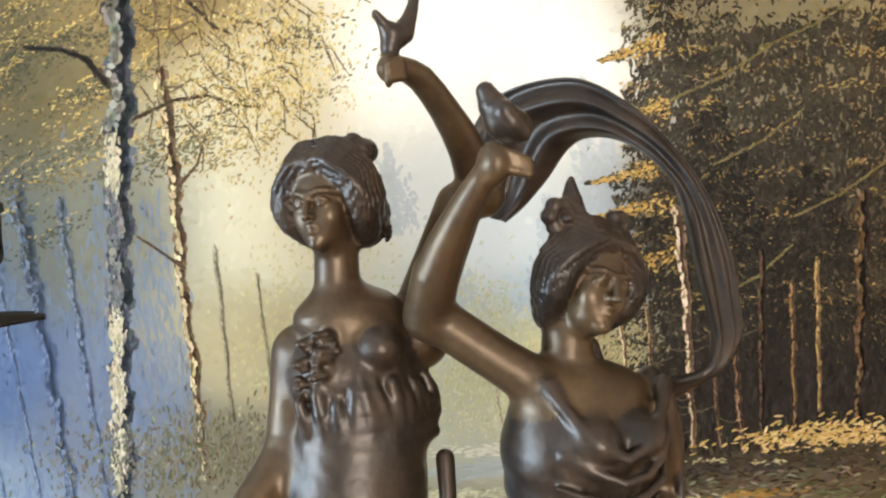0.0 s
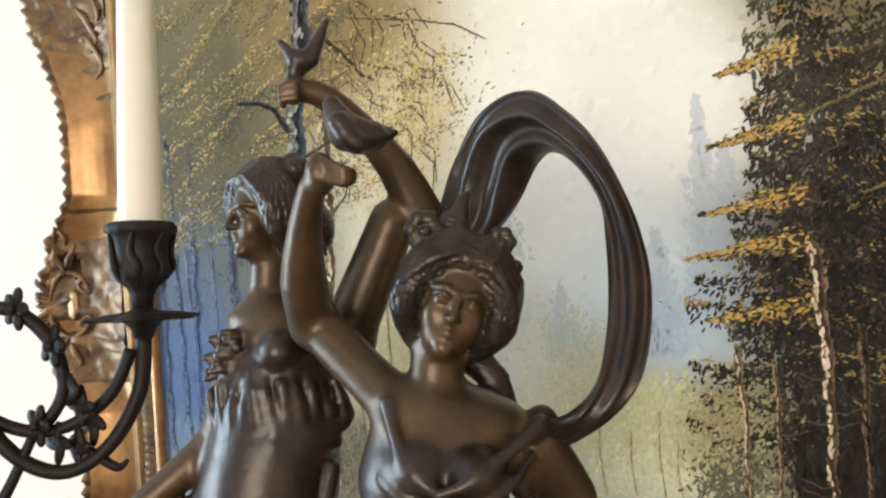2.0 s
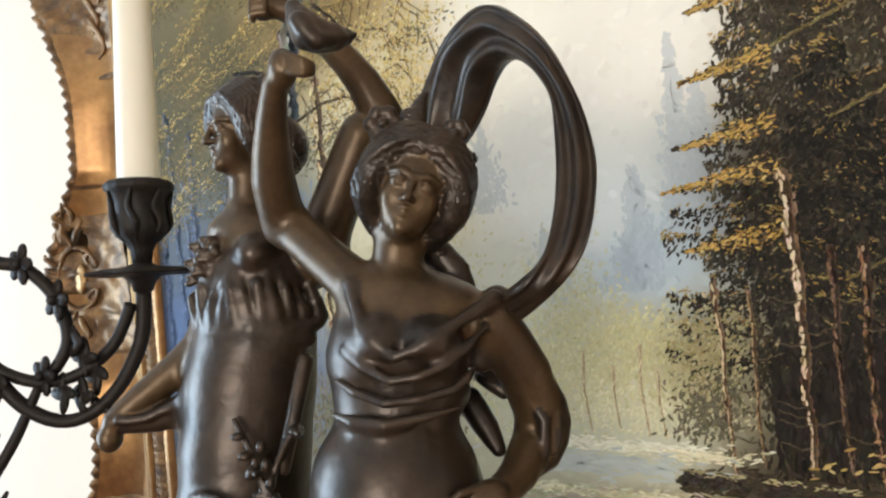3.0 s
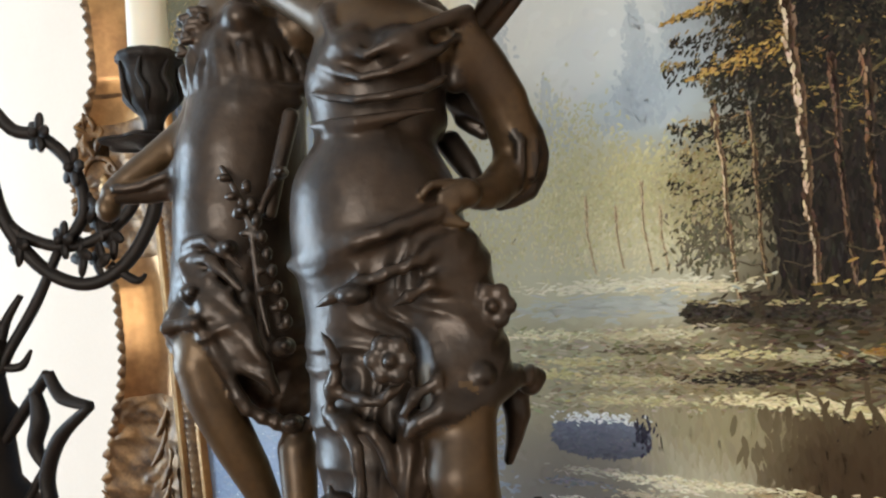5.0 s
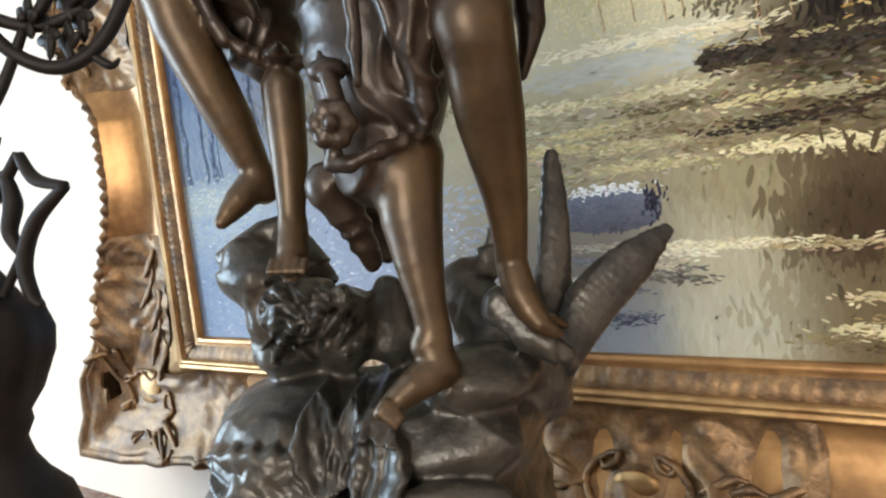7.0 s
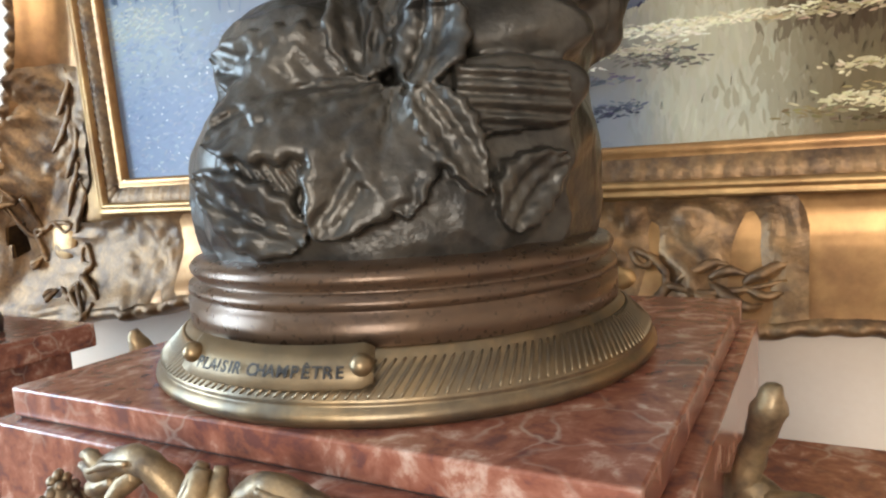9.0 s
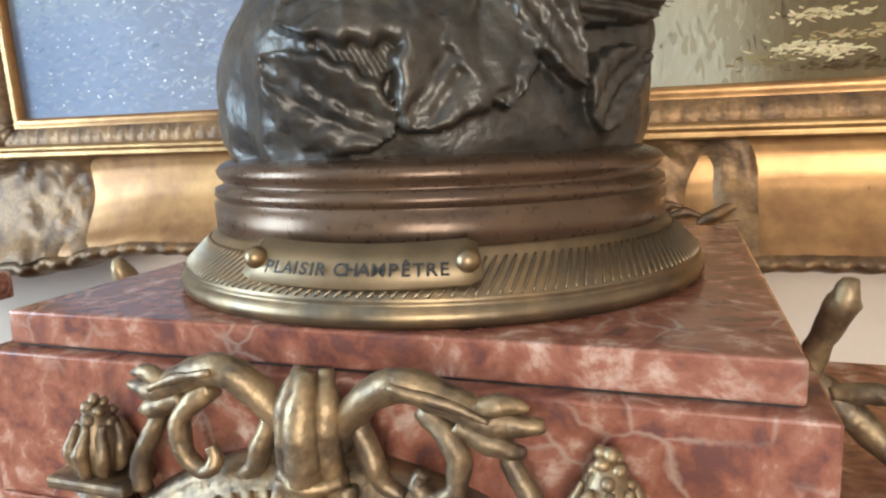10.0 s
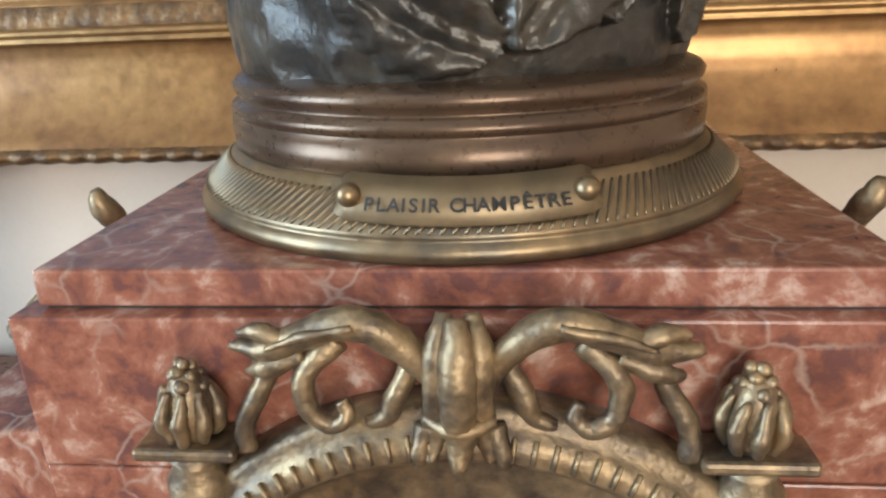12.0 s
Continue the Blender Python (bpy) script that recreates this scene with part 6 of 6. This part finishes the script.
def frame_loop():
    """Stations round the sight edge: place, outward way, width of the moulding, ornament weight."""
    st = []
    W, H = IX1 - IX0, IZ1 - IZ0
    for (x0, z0, dx, dz, nx, nz, length, upright_side) in ((IX0, IZ0, 1, 0, 0, -1, W, False), (IX1, IZ0, 0, 1, 1, 0, H, True), (IX1, IZ1, -1, 0, 0, 1, W, False), (IX0, IZ1, 0, -1, -1, 0, H, True)):
        # fan round the corner, wider to the side than up and down
        side, bulge = (-1 if x0 < 0 else 1), (-1 if z0 == IZ0 else 1)
        fan = [(1, 0.12, 0.150), (1, 0.25, 0.176), (1, 0.36, 0.182), (1, 0.46, 0.180), (1, 0.56, 0.196), (1, 0.64, 0.199), (0.99, 1, 0.128), (0.85, 1, 0.126), (0.7, 1, 0.122), (0.5, 1, 0.122), (0.32, 1, 0.116), (0.15, 1, 0.114)]
        if upright_side:
            fan = fan[::-1]
        for fx, fz, w in fan:
            st.append((x0, z0, side * fx, bulge * fz, w, 1.0))
        N = 260
        for i in range(N):
            s = length * i / N
            near = min(s, length - s)
            o = bump_at(near, 0, 0.15 if upright_side else 0.13)
            c = bump_at(s, length / 2, 0.11)
            wave = 0.002 * max(o, c) * math.sin(s * 160)
            if upright_side:
                w = 0.079 + 0.056 * bump_at(near, 0, 0.15) + 0.058 * bump_at(s, length / 2, 0.10) ** 0.6 + wave
            else:
                w = 0.094 + 0.018 * bump_at(near, 0, 0.12) + 0.012 * c + wave
            st.append((x0 + dx * s, z0 + dz * s, nx, nz, w, max(o, c)))
    return st


# places where the carving is pierced and the wall shows through: x, z, half width, half height
PIERCED = [(sx * 0.523, 1.548, 0.010, 0.014) for sx in (-1, 1)] + [(sx * 0.506, 1.622, 0.010, 0.013) for sx in (-1, 1)] + [(sx * 0.545, 1.238, 0.0095, 0.017) for sx in (-1, 1)] + [(sx * 0.497, 1.186, 0.008, 0.005) for sx in (-1, 1)] + [(sx * 0.545, 1.93, 0.0095, 0.017) for sx in (-1, 1)]


def pierced(face):
    c = face.calc_center_median()
    return any(((c.x - x) / a) ** 2 + ((c.z + 1.17 - z) / b) ** 2 < 1 for x, z, a, b in PIERCED)


STATIONS = frame_loop()


def moulding(name, profile, mat, label, carve=None, sub=1):
    """A closed band of the frame: profile pairs are (share of the width, height); carve adds relief."""
    bm = bmesh.new()
    rings = []
    for i, (x, z, nx, nz, w, o) in enumerate(STATIONS):
        ring = []
        for j, (p, h) in enumerate(profile):
            off = p * w if p > 0.24 else p * 0.115
            hh = h + (carve(i, j, o, p) if carve else 0)
            ring.append(bm.verts.new(onwall(x + nx * off, z + nz * off, hh)))
        rings.append(ring)
    for a, b in zip(rings, rings[1:] + rings[:1]):
        for k in range(len(profile) - 1):
            bm.faces.new((a[k], b[k], b[k + 1], a[k + 1]))
    bmesh.ops.delete(bm, geom=[f for f in bm.faces if pierced(f)], context="FACES")
    return part(name, bm, mat, picture, label, True)


moulding("sight_edge", [(-0.01, -0.002), (-0.01, 0.005), (0.015, 0.0065), (0.03, 0.0058), (0.05, 0.0058)], gilt_red, "copper-toned inner slip")
moulding("ornament_band", [(0.05, 0.0055), (0.07, 0.007), (0.10, 0.0085), (0.13, 0.0095), (0.155, 0.009)], gilt_dull, "carved band of small leaves",
         lambda i, j, o, p: 0.0016 * math.sin(i * 2.1 + j * 1.3) * math.sin(j * 0.8 + 0.4))
moulding("bead_rail", [(0.155, 0.009), (0.165, 0.0125), (0.18, 0.0135), (0.195, 0.0125), (0.2, 0.010), (0.215, 0.0125), (0.235, 0.012), (0.243, 0.009)], gilt, "double gilt rail")
COVE = [(0.245, 0.0085), (0.30, 0.0055), (0.38, 0.0045), (0.48, 0.0055), (0.58, 0.0085), (0.68, 0.0135), (0.78, 0.0195), (0.86, 0.0255), (0.9, 0.028)]
fine_cove = []
for (p0, h0), (p1, h1) in zip(COVE, COVE[1:]):
    fine_cove += [(p0 + (p1 - p0) * q / 3, h0 + (h1 - h0) * q / 3) for q in range(3)]
fine_cove.append(COVE[-1])
moulding("cove", fine_cove, gilt_red, "smooth hollow of worn burnished gilding")
rings = []
for i, (x, z, nx, nz, w, o) in enumerate(STATIONS):
    ring = []
    for j, (p, h) in enumerate(fine_cove[1:]):
        off = p * w
        px, pz = x + nx * off, z + nz * off
        wob = 7 * noise.noise((px * 28, pz * 28, 0.3))
        o = max(0.0, o + 0.2 * noise.noise((px * 45, pz * 45, 4.0)) * min(1, 4 * o))
        cut = 0.5 + 0.5 * math.sin(px * 230 + wob) * math.sin(pz * 230 - wob)
        ring.append(onwall(px, pz, h + min(0.001, (o - 0.3) * 0.008) + max(o - 0.2, 0) * 0.0055 * cut ** 1.5))
    rings.append((ring, STATIONS[i][5] > 0.1))
first = next(i for i, r in enumerate(rings) if not r[1])
run = []
for ring, carved in rings[first:] + rings[:first + 1]:
    if carved:
        run.append(ring)
    elif len(run) > 1:
        bm = bmesh.new()
        grid = [[bm.verts.new(c) for c in r] for r in run]
        for a, b in zip(grid, grid[1:]):
            for q in range(len(a) - 1):
                bm.faces.new((a[q], b[q], b[q + 1], a[q + 1]))
        bmesh.ops.delete(bm, geom=[f for f in bm.faces if pierced(f)], context="FACES")
        part("carved_panel", bm, gilt_dull, picture, "dull gilt rocaille carving", True)
        run = []
    else:
        run = []
moulding("outer_rim", [(0.895, 0.0275), (0.92, 0.031), (0.95, 0.0325), (0.98, 0.030), (1.0, 0.024), (1.005, 0.012), (0.99, -0.012), (0.96, -0.024)], gilt_dull, "carved leafy outer rim",
         lambda i, j, o, p: (0.002 * math.sin(i * 1.25 + j * 0.8) + 0.002 * o * math.sin(i * 0.6)) if 0 < j < 5 else 0)


RELIEF = []
for x, z, nx, nz, w, o in STATIONS[::2]:
    for p in np.linspace(0.27, 0.95, 24):
        RELIEF.append((x + nx * p * w, z + nz * p * w, float(np.interp(p, [c[0] for c in COVE] + [0.95], [c[1] for c in COVE] + [0.0315])) + max(o - 0.25, 0) * 0.003))
RELIEF = np.array(RELIEF)


def hug(x, z, lift):
    """A point on the carved surface of the frame, kept inside its outline."""
    d = (RELIEF[:, 0] - x) ** 2 + (RELIEF[:, 1] - z) ** 2
    i = int(d.argmin())
    if d[i] > 0.006 ** 2:
        x, z = RELIEF[i, 0], RELIEF[i, 1]
    return onwall(x, z, RELIEF[i, 2] + lift)


def ornament(cx, cz, ax, az, wide, tall, spray):
    """A carved cartouche with facing C-scrolls, an oval boss and leafy sprays; (ax, az) points outwards."""
    bx, bz = -az, ax

    def carve(name, pts, radii, n=8):
        line = [hug(cx + ax * a * tall + bx * b * wide, cz + az * a * tall + bz * b * wide, h) for a, b, h in pts]
        part(name, weather(sweep(bmesh.new(), line, radii, n), 0.0009, 0.004), gilt_dull, picture, "", True)
    for e in (-1, 1):
        ring = [(math.cos(t), e * math.sin(t), 0.0006) for t in np.linspace(0.15, 2.75, 8)]
        carve("scroll", ring + [(-0.62, e * 0.42, 0.002), (-0.45, e * 0.62, 0.002), (-0.62, e * 0.72, 0.001)], [0.0016, 0.0022, 0.0026, 0.0027, 0.0027, 0.0026, 0.0022, 0.0022, 0.002, 0.0018, 0.0012])
        for k in range(spray):
            b0 = 1.15 + 0.55 * k
            up = 0.5 if k % 2 else -0.45
            carve("leaf", [(0.0, e * b0, 0.0), (0.6 * up, e * (b0 + 0.25), 0.0022), (1.25 * up, e * (b0 + 0.62), 0.0018), (1.1 * up, e * (b0 + 0.85), 0.0)], [0.0014, 0.0034, 0.0026, 0.0008])
            carve("leaf", [(-0.2 * up, e * b0, 0.0), (-0.7 * up, e * (b0 + 0.3), 0.0018), (-0.5 * up, e * (b0 + 0.62), 0.001)], [0.0012, 0.0028, 0.0008])
        carve("stalk", [(0.1, e * 1.0, 0.0015), (0.3, e * (1.2 + 0.2 * spray), 0.0018), (-0.1, e * (1.4 + 0.5 * spray), 0.0005)], [0.002, 0.0022, 0.0008])
    centre = hug(cx, cz, 0.0)
    part("boss", weather(ball(bmesh.new(), centre, (0.45 * wide * abs(bx) + 0.4 * tall * abs(ax) + 0.001, 0.0035, 0.45 * wide * abs(bz) + 0.4 * tall * abs(az) + 0.001), None, 3), 0.0008, 0.004), gilt, picture, "raised oval boss", True)
    for k in range(5):
        b = (k - 2) * 0.22
        carve("shell", [(1.0, b, 0.0), (1.35, b * 1.5, 0.0026), (1.6, b * 1.9, 0.0)], [0.0016, 0.0028, 0.001])


mz = (IZ0 + IZ1) / 2
for e in (-1, 1):
    ornament(-0.0113 if e < 0 else 0.0, IZ0 - 0.071 if e < 0 else IZ1 + 0.071, 0, e, 0.030, 0.017, 3)
    ornament(e * (IX1 + 0.098), mz, e, 0, 0.030, 0.020, 2)
d = math.sqrt(0.5)
for ex in (-1, 1):
    for ez, zc in ((-1, IZ0 - 0.062), (1, IZ1 + 0.062)):
        ornament(ex * (IX1 + 0.082), zc, ex * d, ez * d, 0.032, 0.026, 2)
        # long acanthus sprays from the corner up the side
        for k in range(5):
            x0, z0 = ex * (IX1 + 0.05 + 0.006 * (k % 2)), zc - ez * (0.04 + 0.024 * k)
            line = [hug(x0 + ex * 0.02, z0 + ez * 0.022, 0.0), hug(x0 + ex * 0.006, z0 + ez * 0.008, 0.0026), hug(x0 - ex * 0.004, z0 - ez * 0.012, 0.0014), hug(x0 + ex * 0.004, z0 - ez * 0.024, 0.0)]
            part("leaf", weather(sweep(bmesh.new(), line, [0.0012, 0.0032, 0.0026, 0.0008], 8, 0.6), 0.0009, 0.004), gilt_dull, picture, "", True)

# ---- candelabra on its marble plinth ----
AX, AY = -0.348, 0.242
plinth = thing("marble_plinth", (AX, AY, 1.04), "red veined marble plinth under the candelabra", "plinth")
part("slab", boxed((-0.085, -0.062, 0.146), (0.066, 0.07, 0.160), 0.0015), marble, plinth)
part("block", boxed((-0.075, -0.052, 0.0), (0.056, 0.06, 0.1458), 0.001), marble, plinth)
cand = thing("candelabra", (AX, AY, 1.212), "black patinated bronze candelabra with flowered branches", "candelabra")
prof = [(0.050, -0.012), (0.051, -0.006), (0.046, 0.010), (0.034, 0.022), (0.026, 0.034), (0.0225, 0.046), (0.027, 0.056), (0.026, 0.062), (0.034, 0.075), (0.043, 0.098), (0.0445, 0.113), (0.040, 0.126), (0.030, 0.132), (0.026, 0.140), (0.017, 0.155), (0.014, 0.190), (0.017, 0.205), (0.013, 0.212), (0.010, 0.235), (0.013, 0.255), (0.009, 0.262), (0.008, 0.34), (0.013, 0.352), (0.010, 0.362), (0.007, 0.41), (0.012, 0.425)]
prof = [(r * 0.96, z if z < 0.131 else 0.131 + 0.86 * (z - 0.131)) for r, z in prof]
part("stem", lathe(bmesh.new(), prof, (0, 0, 0), 48, lambda a, i: 1 + (0.03 * math.sin(8 * a) if 7 < i < 12 else 0)), iron, cand, "", True)


def rosette(bm, c, r, n=5):
    for k in range(n):
        a = 2 * math.pi * k / n
        ball(bm, (c[0] + 0.62 * r * math.cos(a), c[1] - 0.15 * r, c[2] + 0.62 * r * math.sin(a)), (0.52 * r, 0.2 * r, 0.36 * r), Matrix.Rotation(-a, 4, "Y"), 2)
    ball(bm, (c[0], c[1] - 0.35 * r, c[2]), (0.3 * r,) * 3, None, 2)


def branch(dx, dy, lift):
    """A flowered arm with its drip pan, socket and candle."""
    def at(s, z, off=0.0):
        return (dx * s - dy * off * 6, dy * s + dx * off * 6, z + lift)
    bm = bmesh.new()
    sweep(bm, [at(0.04, 0.395), at(0.10, 0.33), at(0.30, 0.288), at(0.56, 0.272), at(0.80, 0.285), at(0.97, 0.318), at(1.0, 0.352)], [0.005, 0.0046, 0.0046, 0.0046, 0.0046, 0.0048, 0.005], 10)
    sweep(bm, [at(0.06, 0.362), at(0.14, 0.318), at(0.36, 0.300), at(0.60, 0.300), at(0.82, 0.318), at(0.93, 0.345)], [0.004, 0.004, 0.004, 0.004, 0.004, 0.004], 10)
    sweep(bm, [at(0.06, 0.40), at(0.20, 0.378), at(0.36, 0.372), at(0.52, 0.352), at(0.58, 0.325), at(0.50, 0.305), at(0.40, 0.300)], [0.004, 0.0044, 0.0044, 0.0044, 0.004, 0.004, 0.002], 10)
    sweep(bm, [at(0.42, 0.296), at(0.28, 0.262), at(0.12, 0.232), at(0.05, 0.215)], [0.003, 0.0036, 0.0036, 0.004], 10)
    sweep(bm, [at(0.20, 0.268), at(0.10, 0.248), at(0.08, 0.225), at(0.18, 0.222), at(0.24, 0.232)], [0.002, 0.0034, 0.003, 0.003, 0.001], 10)
    sweep(bm, [at(0.70, 0.284), at(0.84, 0.272), at(0.90, 0.276)], [0.003, 0.003, 0.001], 8)
    arm = part("arm", bm, iron, cand, "curling bronze branch", True)
    bm = bmesh.new()
    for s, z, r in ((0.36, 0.374, 0.0125), (0.54, 0.350, 0.0125), (0.46, 0.302, 0.012)):
        rosette(bm, at(s, z), r)
    for s, z in ((0.68, 0.312), (0.62, 0.322), (0.66, 0.288), (0.56, 0.290), (0.22, 0.300), (0.74, 0.300)):
        p = at(s, z)
        for k in range(4):
            a = k * 1.5 + s * 9
            ball(bm, (p[0] + 0.005 * math.cos(a), p[1] - 0.002, p[2] + 0.005 * math.sin(a)), (0.0095, 0.0024, 0.0042), Matrix.Rotation(a, 4, "Y"), 2)
    part("flower", bm, iron, arm, "", True)
    c = at(1.0, 0.352)
    bm = bmesh.new()
    lathe(bm, [(0.006, 0.0), (0.008, 0.006), (0.012, 0.010), (0.022, 0.012), (0.030, 0.0125), (0.033, 0.0112), (0.033, 0.0135), (0.022, 0.0155), (0.010, 0.017), (0.006, 0.019)], c, 48, lambda a, i: 1 + (0.10 * math.sin(6 * a) if 3 < i < 8 else 0))
    part("drip_pan", bm, iron, arm, "", True)
    bm = bmesh.new()
    sock = [(0.006, 0.018), (0.007, 0.027), (0.0095, 0.032), (0.0155, 0.037), (0.0175, 0.043), (0.0170, 0.052), (0.0172, 0.060), (0.0195, 0.066), (0.0215, 0.0675), (0.0215, 0.0715), (0.0190, 0.0735), (0.0150, 0.0735), (0.0145, 0.066)]
    lathe(bm, sock, c, 48, lambda a, i: 1 + (0.035 * math.sin(7 * a + i) if 2 < i < 8 else 0.03 * math.sin(14 * a)))
    for k in range(7):
        a = 2 * math.pi * k / 7
        sweep(bm, [(c[0] + r * math.cos(a + t), c[1] + r * math.sin(a + t), c[2] + z) for r, t, z in ((0.010, 0, 0.033), (0.0182, 0.15, 0.044), (0.0178, -0.1, 0.055), (0.0205, 0.05, 0.066))], [0.001, 0.0024, 0.0022, 0.0008], 7)
    part("socket", bm, iron, arm, "tulip-shaped socket with leaves", True)
    return c


def candle(x, y, z):
    ob = thing("candle", (x, y, z), "tapered ivory wax candle standing in a candelabra socket", "candle", "candles of the candelabra")
    bm = lathe(bmesh.new(), [(0.0135, 0.0), (0.0135, 0.004), (0.0130, 0.05), (0.0118, 0.13), (0.0104, 0.22), (0.0095, 0.262), (0.007, 0.27), (0.002, 0.274)], (0, 0, 0), 40)
    part("wax", bm, wax, ob, "", True)
    part("wick", sweep(bmesh.new(), [(0, 0, 0.272), (0.0005, 0, 0.28), (0.002, 0, 0.286)], [0.0007] * 3, 6), ink_and_shade_black, ob, "", True)


for dx, dy, lift in ((0.078, 0.080, 0.0), (-0.078, -0.080, 0.0)):
    c = branch(dx, dy, lift)
    candle(AX + c[0], AY + c[1], 1.212 + c[2] + 0.0675)
# pointed openwork brackets on the stem
for dx, dy in ((0.94, 0.33), (-0.94, -0.33)):
    bm = bmesh.new()
    def at(r, z):
        return (dx * r * 0.82, dy * r * 0.82, 0.131 + 0.86 * (z - 0.131))
    sweep(bm, [at(0.014, 0.182), at(0.040, 0.210), at(0.060, 0.232)], [0.003, 0.0036, 0.003], 8, 1.2)
    sweep(bm, [at(0.060, 0.232), at(0.072, 0.214), at(0.098, 0.207)], [0.003, 0.0038, 0.0028], 8, 1.2)
    sweep(bm, [at(0.098, 0.207), at(0.068, 0.185), at(0.054, 0.158), at(0.058, 0.135), at(0.066, 0.128)], [0.0028, 0.0042, 0.0044, 0.004, 0.002], 8, 1.2)
    sweep(bm, [at(0.030, 0.135), at(0.042, 0.150), at(0.054, 0.165)], [0.003, 0.003, 0.003], 8)
    sweep(bm, [at(0.045, 0.222), at(0.050, 0.200), at(0.044, 0.180), at(0.052, 0.165)], [0.003, 0.006, 0.005, 0.003], 8)
    part("bracket", bm, iron, cand, "pointed openwork bracket", True)
